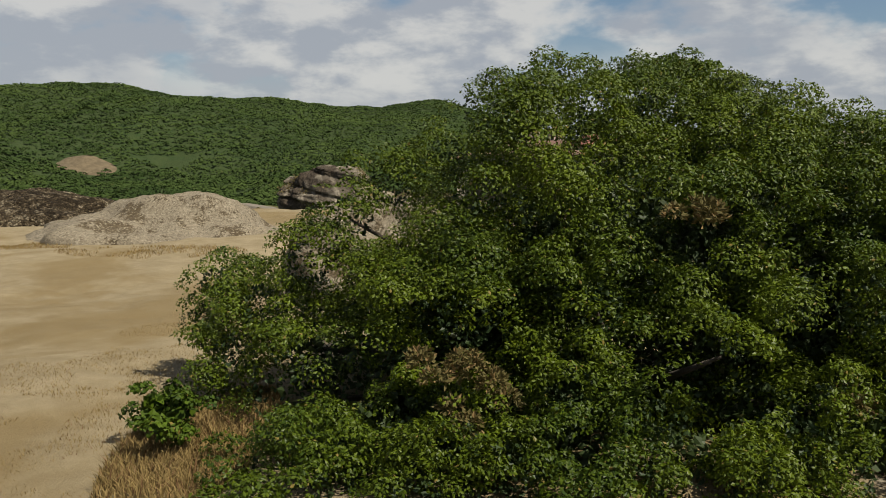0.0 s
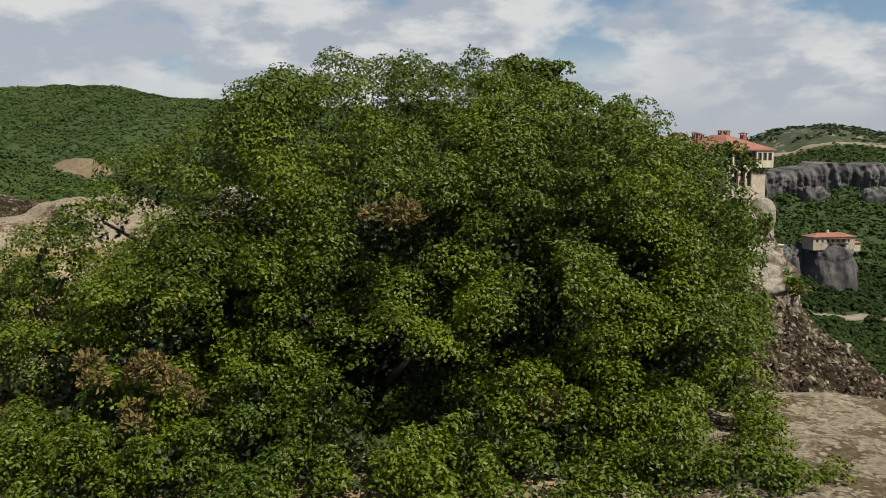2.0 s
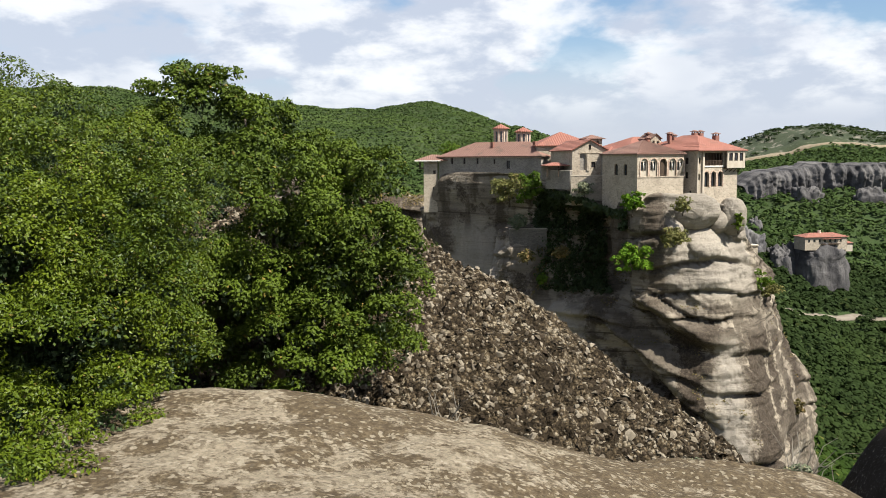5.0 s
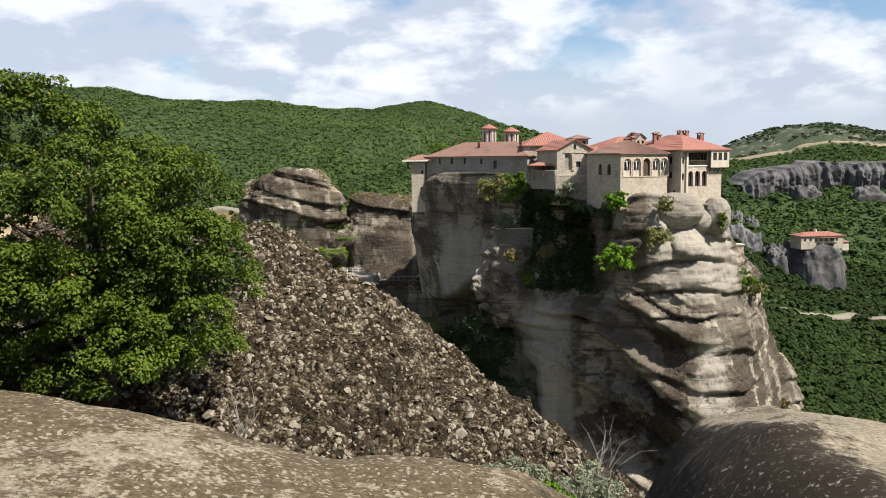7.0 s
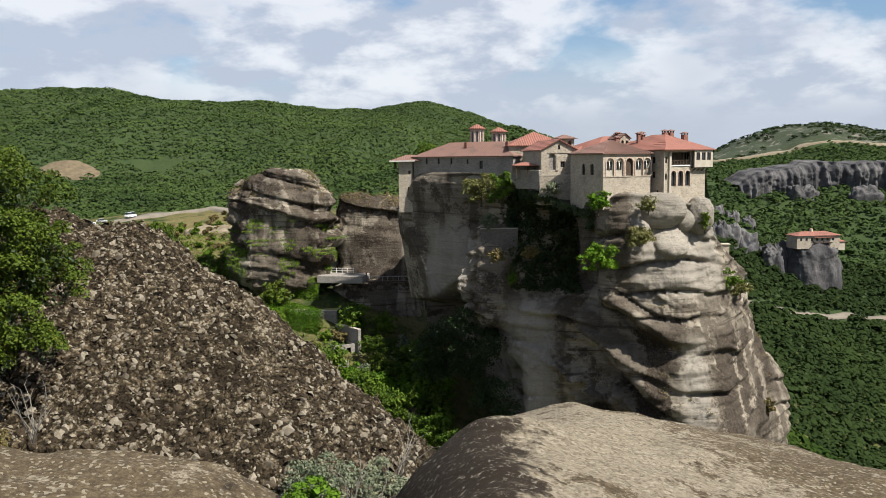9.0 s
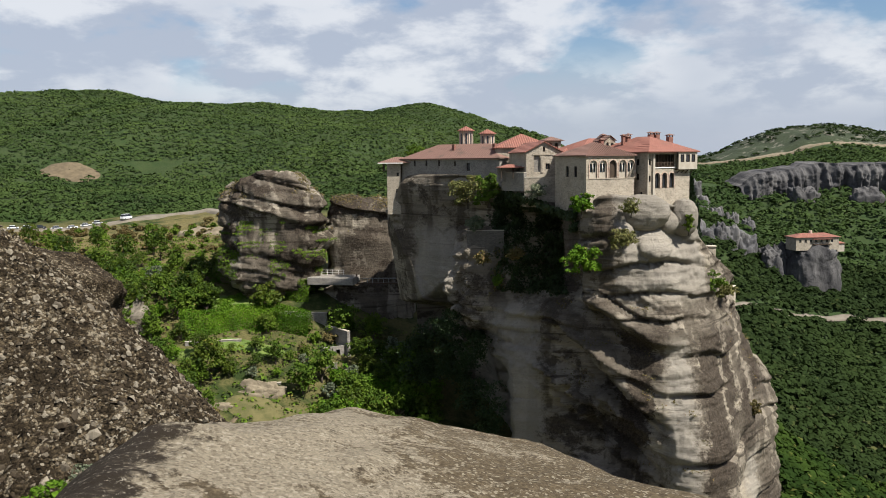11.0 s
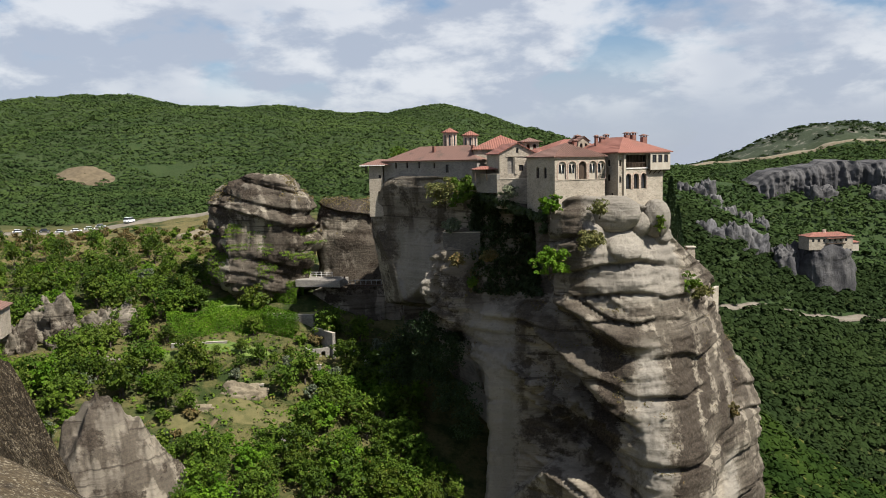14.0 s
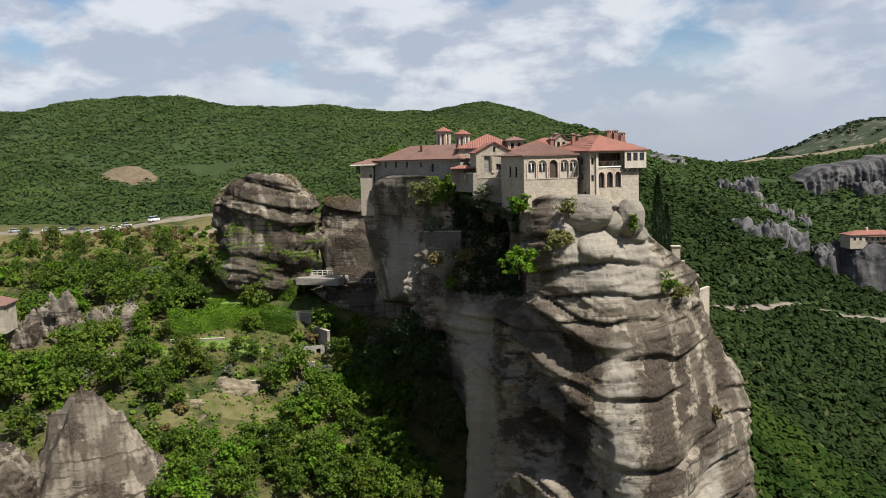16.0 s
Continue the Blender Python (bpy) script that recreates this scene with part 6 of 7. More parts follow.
# the steep foot of the gardens beside the great rock
for x, y, i, s in ((12.5, 158, 3, 1.2), (11.5, 152, 1, 1.15), (8, 147, 3, 1.2), (14.5, 150, 3, 1.0), (16, 145, 1, 1.0), (3, 141, 0, 1.2), (-4, 138, 3, 1.2), (10, 140, 0, 1.1), (-11, 139, 2, 1.2), (-18, 137, 0, 1.2), (17, 139, 3, 1.1),
                   (-3, 165, 4, 1.25), (2.5, 168, 4, 1.2), (0, 161, 2, 1.3), (5.5, 163, 2, 1.1), (-24, 138, 3, 1.0), (20, 145, 3, 1.0), (-27, 131, 0, 0.9)):
    plant(i, x, y, s * 0.72)
    plant((0, 3, 1)[int(x) % 3], x + 2.6 - (y % 3), y - 3.1, s * 0.6)
    plant((5, 2, 0)[int(y) % 3], x - 3.2, y + 1.2, s * 0.62)


for x, y, i, s in ((-62, 205, 3, 1.35), (-71, 212, 1, 1.45), (-54, 207, 3, 1.3), (-84, 215, 0, 1.3), (-48, 200, 1, 1.2), (-66, 199, 0, 1.2), (-93, 222, 3, 1.2), (-58, 214, 1, 1.35), (-77, 206, 3, 1.2), (-44, 206, 2, 0.9), (-99, 214, 0, 1.1), (-88, 204, 3, 1.2), (-51, 193, 4, 1.3), (-104, 226, 3, 1.0)):
    plant(i, x, y, s * 0.68, None, 1.2 if i in (1, 3) else 1.0)


def hedge(p, q, width, height, label, material=M_LEAF_BRIGHT, seed=1, z=None):
    """A clipped hedge: a leafy block with a slightly uneven top."""
    r = np.random.default_rng(seed)
    p, q = np.array(p, float), np.array(q, float)
    ln = np.linalg.norm(q - p)
    n = int(ln * (2 * height + width) * 52)
    u, s = r.uniform(0, 1, n), r.uniform(0, 2 * height + width, n)
    side = np.where(s < height, -1, np.where(s > height + width, 1, 0))
    off = np.where(side == 0, s - height - width / 2, side * (width / 2 + 0.28 * value_noise(u * ln * 1.1, s * 0.25, 0 * u, seed))) + r.normal(0, 0.06, n)
    up = np.where(side == -1, s, np.where(side == 1, s - height - width, height)) + r.normal(0, 0.06, n) + 0.2 * value_noise(u * ln * 0.7, off, 0 * u, 4)
    t = (q - p) / ln
    nx, ny = -t[1], t[0]
    x, y = p[0] + t[0] * ln * u + nx * off, p[1] + t[1] * ln * u + ny * off
    g = land(x, y) if z is None else np.full(n, z)
    out = np.stack([nx * side, ny * side, np.where(side == 0, 1.0, 0.3)], -1)
    v, f = facing_leaves(np.stack([x, y, g + np.maximum(up, 0.02)], -1), out, 0.30, 0.5, 0.8, r)
    ob = mesh_of("hedge", v, f, material, None, False)
    return tagged(ob, label, "hedge", kind="stuff")


hedge((-39, 172.5), (-21, 180.5), 2.6, 4.2, "tall green trained hedge along a garden terrace", seed=2)
hedge((-21, 180.5), (-13, 178.5), 2.6, 4.0, "tall green trained hedge along a garden terrace", seed=3)
hedge((-38, 197), (-27, 192.5), 3.0, 2.6, "clipped green hedge beside the path", seed=4)
hedge((-27, 192), (-14, 188.5), 4.0, 3.2, "thick green creeper hedge by the terrace", seed=5)
hedge((-40, 181), (-28, 190), 1.2, 0.9, "low clipped hedge round a lawn", seed=6)

retaining_wall((-22.5, 184.5), (-10.0, 181.5), -36.5, -28.6, 0.7, M_STONE_GREY, "high stone terrace wall with a grassy top")
lawn = tagged(mesh_of("lawn", [(-22, 184.9, -28.55), (-10, 182.0, -28.55), (-9, 187.5, -28.4), (-21, 189, -28.4)], [(0, 1, 2, 3)], plain("dry_lawn", (0.16, 0.17, 0.05), (0.27, 0.24, 0.09), 0.8, 0.95, 0.3, 0.05), None, False), "dry yellow-green lawn on the terrace", "lawn", kind="structure")
retaining_wall((-10.2, 181.2), (-4.6, 174.0), -38.5, -31.2, 0.7, M_STONE_GREY)
retaining_wall((-12.2, 168.5), (-6.2, 168.5), -43.0, -36.6, 0.6, M_STONE_GREY)
retaining_wall((-10.5, 147.0), (-6.4, 149.6), -49.0, -44.0, 0.6, M_STONE_GREY, "short pale stone wall in the orchard")
retaining_wall((-24.0, 159.5), (-16.0, 160.5), -41.5, -38.4, 0.6, M_STONE_GREY)
retaining_wall((-37.0, 169.0), (-26.0, 171.0), -34.5, -32.0, 0.5, M_STONE_GREY)
M_DRY_SLOPE = plain("dry_slope", (0.062, 0.062, 0.020), (0.120, 0.104, 0.042), 0.6, 0.95, 0.6, 0.1)
M_LAWN = plain("green_lawn", (0.060, 0.100, 0.018), (0.115, 0.150, 0.032), 0.7, 0.95, 0.5, 0.06)


def ground_patch(cx, cy, rx, ry, material, label, seed):
    """A lawn that follows the ground, with an uneven edge."""
    a, q = np.meshgrid(np.linspace(0, 2 * math.pi, 48, endpoint=False), np.linspace(0.03, 1, 9))
    q = q * (1 + 0.22 * value_noise(np.cos(a) * 1.8, np.sin(a) * 1.8, 0 * a, seed) * q)
    x, y = cx + rx * q * np.cos(a), cy + ry * q * np.sin(a)
    co = np.stack([x, y, land(x, y) + 0.3 - 0.7 * q ** 8], -1)
    return tagged(mesh_of("lawn", co.reshape(-1, 3), grid_faces(9, 48, True), material), label, "lawn", kind="structure")


for i, (x, y, rx, ry) in enumerate(((-31, 186, 9.0, 3.6), (-25, 170.5, 9.0, 2.6), (-34, 166.5, 6.0, 2.2), (-43, 190, 6.0, 3.0), (-8, 150.5, 4.0, 2.4))):
    ground_patch(x, y, rx, ry, M_LAWN, "mown green lawn on a garden terrace", 171 + i)
for i, (x, y, rx, ry) in enumerate(((-19.5, 153.5, 6.5, 4.0), (-12.5, 153.0, 5.0, 3.4), (-27, 147.5, 4.5, 3.0))):
    ground_patch(x, y, rx, ry, M_DRY_SLOPE, "dry yellow grass slope in the orchard", 181 + i)
# ruined storehouse on the terrace
sh = empty("storehouse", pose(-9.4, 172.2, -37.4, 0, 0, 28))
tagged(sh, "roofless pale stone storehouse on the terrace edge", "building")
f, l, r_, b = shell(sh, 4.6, 6.5, -1.5, 3.2, M_STONE_GREY, [rect(0.8, 1.2, 0.9, 1.3), rect(2.8, 1.2, 0.9, 1.3)], [], [rect(1.2, 1.2, 0.9, 1.4), rect(3.6, 1.2, 0.9, 1.4)])
part("slab", box(0.46, 4.1, 0.5, 6.0, 2.4, 2.6), M_PLASTER, sh)

# terrace on the rock with its railing, and the footbridge
tr = empty("viewing_terrace", pose(-9.0, 189.0, -21.6, 0, 0, -10))
tagged(tr, "paved terrace on the rock with a pale parapet", "terrace")
part("paving", box(-5.5, 5.0, -2.6, 3.5, -1.6, 0.0, 0.06), M_STONE_GREY, tr, "pale stone paving")
for i in range(6):
    part("post", box(-5.3 + i * 1.3, -5.18 + i * 1.3, 3.0, 3.12, 0.0, 1.05), M_WHITE, tr)
part("rail", box(-5.4, 1.4, 3.0, 3.1, 1.0, 1.1), M_WHITE, tr)
part("rail", box(-5.4, 1.4, 3.02, 3.08, 0.5, 0.58), M_WHITE, tr)
br = empty("footbridge", pose(-4.2, 189.5, -23.2, 0, 0, 2))
tagged(br, "dark iron footbridge spanning the cleft to the rock", "bridge")
part("deck", box(0, 12.5, -0.6, 0.6, -0.25, 0.0), M_WOOD, br)
for s_ in (-0.6, 0.55):
    part("handrail", box(0, 12.5, s_, s_ + 0.05, 0.95, 1.02), M_METAL, br)
    for i in range(11):
        part("upright", box(0.1 + i * 1.2, 0.16 + i * 1.2, s_, s_ + 0.05, 0.0, 0.95), M_METAL, br)
part("pylon", box(0.0, 0.3, -0.6, 0.6, 0.0, 2.2), M_WOOD, br)

# zigzag path and steps through the orchard
def ribbon(name, pts, width, material, label, lift=0.12, steps=40):
    pts = np.array(pts, float)
    t = np.linspace(0, len(pts) - 1, steps)
    x, y = np.interp(t, np.arange(len(pts)), pts[:, 0]), np.interp(t, np.arange(len(pts)), pts[:, 1])
    for _ in range(3):
        x[1:-1], y[1:-1] = (x[:-2] + 2 * x[1:-1] + x[2:]) / 4, (y[:-2] + 2 * y[1:-1] + y[2:]) / 4
    dx, dy = np.gradient(x), np.gradient(y)
    ln = np.hypot(dx, dy)
    nx, ny = -dy / ln, dx / ln
    zz = land(x, y)
    for _ in range(4):
        zz[1:-1] = (zz[:-2] + 2 * zz[1:-1] + zz[2:]) / 4
    rows = []
    for o, d in ((-0.56, -0.8), (-0.5, lift), (-0.17, lift + 0.04), (0.17, lift + 0.04), (0.5, lift), (0.56, -0.8)):
        rows.append(np.stack([x + nx * width * o, y + ny * width * o, np.maximum(zz, land(x + nx * width * o, y + ny * width * o) if abs(o) <= 0.5 else zz - 9) + d], -1))
    co = np.stack(rows, 1)
    return tagged(mesh_of(name, co.reshape(-1, 3), grid_faces(steps, 6), material), label, "road", kind="structure")


ribbon("orchard_path", [(-17, 161), (-19.5, 156), (-22, 150), (-25, 143)], 0.7, M_EARTH, "pale sloping orchard path")
ribbon("mountain_road", [(-175, 238), (-135, 246), (-110, 254), (-90, 263), (-74, 272), (-60, 276), (-48, 262), (-44, 244)], 5.0, M_ROAD, "pale dusty mountain road lined with parked cars", 0.5, 60)
ribbon("village_lane", [(-52, 182), (-54, 175), (-57, 166), (-48, 163), (-40, 164)], 1.8, M_ROAD, "pale lane between garden walls", 0.15)

# parked cars
def make_car(paint, label, van=False):
    e = empty("parked_van" if van else "parked_car")
    ln, wd, hh = (3.9, 1.5, 1.75) if van else (3.2, 1.35, 1.1)
    bm = box(-ln / 2, ln / 2, -wd / 2, wd / 2, 0.3, hh * 0.60, 0.10)
    part("body", bm, paint, e)
    bm = bmesh.new()
    k = 0.10 if van else 0.22
    lo = [(-ln * 0.46 if van else -ln * 0.38, -wd * 0.47), (ln * (0.34 if van else 0.24), -wd * 0.47), (ln * (0.34 if van else 0.24), wd * 0.47), (-ln * 0.46 if van else -ln * 0.38, wd * 0.47)]
    v0 = [bm.verts.new((x, y, hh * 0.60)) for x, y in lo]
    v1 = [bm.verts.new((x * (1 - k), y * 0.86, hh)) for x, y in lo]
    for i in range(4):
        bm.faces.new((v0[i], v0[(i + 1) % 4], v1[(i + 1) % 4], v1[i]))
    part("cabin", bm, M_GLASS, e)
    part("roof", box(lo[0][0] * (1 - k), lo[1][0] * (1 - k), -wd * 0.41, wd * 0.41, hh, hh + 0.05), paint, e)
    for sx in (-0.31, 0.31):
        for sy in (-1, 1):
            wheel = part("wheel", add_tube(bmesh.new(), (ln * sx, sy * (wd / 2 - 0.16), 0.32), (ln * sx, sy * (wd / 2 + 0.02), 0.32), 0.32, 0.32, 12), M_GLASS, e)
            part("rim", add_tube(bmesh.new(), (ln * sx, sy * (wd / 2 + 0.021), 0.32), (ln * sx, sy * (wd / 2 + 0.035), 0.32), 0.19, 0.19, 10), M_METAL, wheel)
    return tagged(e, label, "van" if van else "car", "cars parked along the road")


paints = [plain("white_paint", (0.72, 0.72, 0.72), (0.8, 0.8, 0.8), 1, 0.3, 0.02, 0.002, 0.5), plain("silver_paint", (0.42, 0.43, 0.45), (0.5, 0.51, 0.53), 1, 0.3, 0.02, 0.002, 0.5), plain("black_paint", (0.02, 0.02, 0.025), (0.04, 0.04, 0.05), 1, 0.25, 0.02, 0.002, 0.5)]
cars = [make_car(paints[0], "white car parked beside the mountain road"), make_car(paints[1], "silver car parked beside the mountain road"), make_car(paints[2], "black car parked beside the mountain road")]
placed = set()
line = [(-128, 247.4), (-122, 249.2), (-118.5, 250.4), (-113, 252.4), (-109.5, 253.6), (-106, 254.8), (-102, 256.8), (-98, 258.6), (-94.5, 260.2), (-91.5, 261.6)]
for i, (x, y) in enumerate(line):
    k = (0, 1, 2, 0, 1, 2, 1, 0, 0, 1)[i]
    m = pose(x, y, float(land(x, y)) + 0.56, 0, 0, 24 + rg.uniform(-3, 3))
    if k not in placed:
        placed.add(k)
        cars[k].matrix_world = m
    else:
        copy_plain(cars[k], m)
van = make_car(paints[0], "white van parked beside the mountain road", True)
van.matrix_world = pose(-84, 265.5, float(land(-84, 265.5)) + 0.6, 0, 0, 70)
for x, y, a in ((0.5, 179, 30), (2.5, 176, 60)):
    copy_plain(cars[0], pose(x, y, float(land(x, y)) + 0.05, 0, 0, a))

# houses and rocks at the garden's far side
def cottage(x, y, z, ang, w, d, hgt, label):
    e = empty("cottage", pose(x, y, z, 0, 0, ang))
    f, l, r_, b = shell(e, w, d, -2.5, hgt, M_STONE, [rect(1.2, 0.9, 0.8, 1.1), rect(w - 2.2, 0.9, 0.8, 1.1)], [], [rect(1.5, 0.9, 0.8, 1.1)])
    window(f, 1.2, 0.9, 0.8, 1.1)
    window(f, w - 2.2, 0.9, 0.8, 1.1)
    window(r_, 1.5, 0.9, 0.8, 1.1)
    part("roof", hip_roof(0, w, 0, d, hgt + 0.05, 1.9, 0.5), M_TILE_OLD, e)
    return tagged(e, label, "cottage")


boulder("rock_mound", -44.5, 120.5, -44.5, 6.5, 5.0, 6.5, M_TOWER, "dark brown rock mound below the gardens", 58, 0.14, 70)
cottage(-72.0, 152.0, -25.0, 15, 8.5, 7.0, 3.2, "small stone cottage with an old red tiled roof")
for x, y, z, rx, ry, rz, sd in ((-20.5, 158.6, -41.0, 5.0, 1.7, 3.0, 61), (-28.0, 152.5, -42.0, 4.2, 1.6, 2.4, 62), (5.2, 158.5, -45.0, 3.2, 1.5, 2.0, 63)):
    boulder("earth_bank", x, y, z, rx, ry, rz, M_EARTH_PALE, "pale eroded bank of earth and rock in the orchard", sd, 0.22, 40, 1.2, "", 0.8, 0.7, 0.10)
boulder("earth_bank", -51.0, 238.0, -19.0, 8.0, 5.0, 4.6, M_EARTH_PALE, "pale cut bank of bare earth below the road", 64, 0.18, 40, 0.0, "", 0.8, 0.8)
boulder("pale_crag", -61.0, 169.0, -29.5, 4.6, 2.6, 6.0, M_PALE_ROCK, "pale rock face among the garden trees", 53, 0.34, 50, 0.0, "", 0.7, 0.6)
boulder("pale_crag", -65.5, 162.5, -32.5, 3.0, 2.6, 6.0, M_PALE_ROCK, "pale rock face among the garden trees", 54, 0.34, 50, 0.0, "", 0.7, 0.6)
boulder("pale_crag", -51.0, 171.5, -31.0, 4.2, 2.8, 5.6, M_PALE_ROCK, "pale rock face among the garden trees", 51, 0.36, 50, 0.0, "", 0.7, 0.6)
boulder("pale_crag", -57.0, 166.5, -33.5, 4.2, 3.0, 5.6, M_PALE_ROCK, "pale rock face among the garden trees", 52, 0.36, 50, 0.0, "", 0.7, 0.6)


def pointed_rock(cx, cy, top, seed):
    """A leaning slab of rock: a crest that drops to the left and right, an upright pale end and a long ribbed face."""
    x, y = np.meshgrid(np.linspace(-12, 20, 150), np.linspace(-16, 13, 120))
    left, right = np.maximum(-x, 0), np.maximum(x, 0)
    crest = top - 0.95 * left - 4.0 * smooth(4.5, 6.0, left) - 8 * smooth(6.5, 8.5, left) - 0.34 * right - 0.045 * right ** 2
    front, back = np.maximum(-y - 0.35 * left, 0), np.maximum(y, 0)
    z = crest - (0.55 * front + 0.045 * front ** 2 + 2.6 * smooth(0.4, 1.6, front) * smooth(0.5, -2.5, x)) - (1.2 * back + 0.15 * back ** 2)
    ribs = fbm(x * 0.85 + 0.55 * y, y * 0.06, 0 * x, 4, seed)
    z = z + 0.75 * ribs + 0.3 * fbm(x * 0.35, y * 0.35, 0 * x, 3, seed + 3) + 0.16 * np.abs(fbm(x * 2.4 + y, y * 0.3, 0 * x, 3, seed + 6))
    co = np.stack([cx + x, cy + y, np.maximum(z, top - 34)], -1)
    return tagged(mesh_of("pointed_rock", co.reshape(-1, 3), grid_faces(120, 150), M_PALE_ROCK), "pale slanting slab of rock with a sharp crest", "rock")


pointed_rock(-35.6, 131.0, -31.6, 57)

# ---------------------------------------------------------------- far right: convent rock, crags and cliffs
def crag(x, y, top, foot, rx, ry, seed, label, boxy=0.75, name="crag", mat=None, bed=0.0, rough=0.13, res=70):
    return boulder(name, x, y, (top + foot) / 2, rx, ry, (top - foot) / 2, mat or M_FAR, label, seed, rough, res, bed, "crags of the valley", boxy, 0.42, 0.07)


crag(186.0, 397.0, -36.5, -82, 12.5, 11.0, 401, "tall dark rock pillar carrying a small convent", 0.6, "rock_pillar", None, 9.0, 0.09, 70)
crag(168.5, 398.0, -39.5, -80, 7.0, 8.0, 402, "rounded dark rock shoulder beside the convent", 0.8, "rock_pillar", None, 8.0, 0.12, 60)
cv = empty("convent", pose(175.5, 388.0, -37.0, 0, 0, 8))
tagged(cv, "small stone convent with red tiled roofs on its rock", "convent")
f, l, r_, b = shell(cv, 21.0, 9.0, -2, 4.0, M_STONE, [rect(1.5 + i * 2.6, 1.6, 1.1, 1.3) for i in range(7)])
for i in range(7):
    window(f, 1.5 + i * 2.6, 1.6, 1.1, 1.3)
part("roof", hip_roof(0, 21.0, 0, 9.0, 4.1, 1.6, 0.6), M_TILE, cv)
part("balcony", box(8.0, 17.0, -1.0, -0.01, 0.6, 1.0), M_WOOD, cv)
part("balcony_roof", box(8.0, 17.2, -1.2, -0.01, 3.1, 3.3), M_TILE, cv)
part("dome", add_tube(bmesh.new(), (9.5, 4.5, 5.2), (9.5, 4.5, 6.9), 0.9, 0.7, 8), M_BRICK, cv)
part("annex", box(21.0, 24.5, 1.0, 6.0, -3.0, 0.9), M_PLASTER, cv)
part("annex_roof", hip_roof(21.0, 24.5, 1.0, 6.0, 0.95, 0.9, 0.4), M_TILE, cv)

def cliff_wall():
    """The long buttressed cliff across the valley."""
    n, rows = 420, 70
    x, h = np.meshgrid(np.linspace(196, 470, n), np.linspace(0, 1, rows))
    top = np.interp(x, [196, 206, 220, 260, 330, 470], [-14, -6, -2.5, -1, 1, 3]) + fbm(x * 0.06, 0 * x, 0 * x, 3, 701) * 2.0
    foot = np.interp(x, [196, 230, 300, 470], [-30, -40, -48, -60])
    z = foot + (top - foot) * h
    y = 520 - 0.02 * (x - 200) + 9 * fbm(x * 0.035, z * 0.012, 0 * x, 3, 705) + 5.5 * np.abs(fbm(x * 0.13, z * 0.015, 0 * x, 3, 708)) + 1.6 * np.abs(fbm(x * 0.5, z * 0.06, 0 * x, 3, 709)) + 0.6 * fbm(x * 0.6, z * 0.5, 0 * x, 2, 710)
    y = y + 4 * smooth(0.85, 1.0, h) ** 2 - 4 * (1 - h)
    back = np.stack([x[-1], y[-1] + 30, z[-1] + 1.0], -1)[None]
    co = np.concatenate([np.stack([x, y, z], -1), back], 0)
    ob = mesh_of("cliff", co.reshape(-1, 3), grid_faces(rows + 1, n), M_FAR)
    return tagged(ob, "long dark buttressed cliff across the wooded valley", "cliff", kind="structure")


cliff_wall()
for i, (x, y, top, foot, rx) in enumerate(((228, 508, -16, -36, 8), (262, 502, -17, -40, 9), (300, 497, -15, -46, 10))):
    crag(x, y, top, foot, rx, rx * 0.8, 420 + i, "grey buttress at the foot of the far cliff", 0.85, "crag", None, 0.0, 0.2, 40)
for i, (x, y, top, foot, rx) in enumerate((
        (131, 390, -31, -46, 4.5), (126, 388, -34, -46, 3.6), (141, 394, -34, -48, 3.0), (147, 398, -33, -48, 3.2), (156, 402, -38, -52, 4.0), (152, 408, -36, -50, 3.0),
        (150, 452, -22, -36, 3.2), (145, 462, -18, -34, 3.6), (140, 470, -16, -32, 3.4), (157, 446, -27, -38, 2.6), (163, 440, -30, -40, 2.2), (158, 492, -15, -26, 3.2), (170, 436, -33, -42, 2.2),
        (118, 560, 3.0, -14, 14), (104, 556, 1.5, -16, 9))):
    crag(x, y, top + (4.5 if i < 13 else 0), foot, rx * (1.45 if i < 13 else 1), rx * 1.3, 450 + i, "grey pinnacle standing out of the wooded slope", 0.8, "crag", M_CRAG, 0.0, 0.24, 30)

RIDGE = [(205, 772), (240, 775), (268, 769), (294, 767), (318, 765), (345, 758), (375, 757), (420, 768), (470, 780)]
ribbon("ridge_road", RIDGE, 10.0, M_EARTH_PALE, "pale road along the far ridge", 1.4, 60)
ribbon("valley_road", [(88, 288), (98, 301), (111, 317), (139, 344), (161, 358), (182, 368), (209, 376), (245, 384)], 2.6, M_ROAD, "pale road winding through the wooded valley", 0.3, 60)

# ---------------------------------------------------------------- plants on the great rock
def rock_bush(x, y, z, w, hgt, material, label, seed, cards=900, leaf=0.3, name="cliff_shrub"):
    t = make_tree(name, hgt, w, material, label, "shrub", seed, 10, cards, leaf, False)
    t.matrix_world = pose(x, y, z)
    return t


rock_bush(37.0, 130.4, -14.2, 6.0, 5.8, M_LEAF_BRIGHT, "round bright green tree growing on a ledge", 501, 3200, 0.30)
rock_bush(20.2, 153.6, -4.6, 6.8, 6.6, M_LEAF_OLIVE, "yellowing bush on the brink of the cliff", 502, 2800, 0.32)
rock_bush(23.8, 150.4, -4.2, 5.2, 7.0, M_LEAF_GARDEN, "tall green bush on the brink of the cliff", 503, 2600, 0.32)
rock_bush(21.5, 150.5, -9.0, 3.6, 3.6, M_LEAF_GREY, "grey-green shrub hanging on the cliff", 504)
rock_bush(37.2, 131.0, -5.0, 4.0, 4.6, M_LEAF_BRIGHT, "bright green creeper at the gallery's corner", 505, 1300, 0.3)
rock_bush(44.6, 129.6, -4.8, 3.4, 3.0, M_LEAF_OLIVE, "thin dry shrub on the round boulders", 506, 500, 0.26)
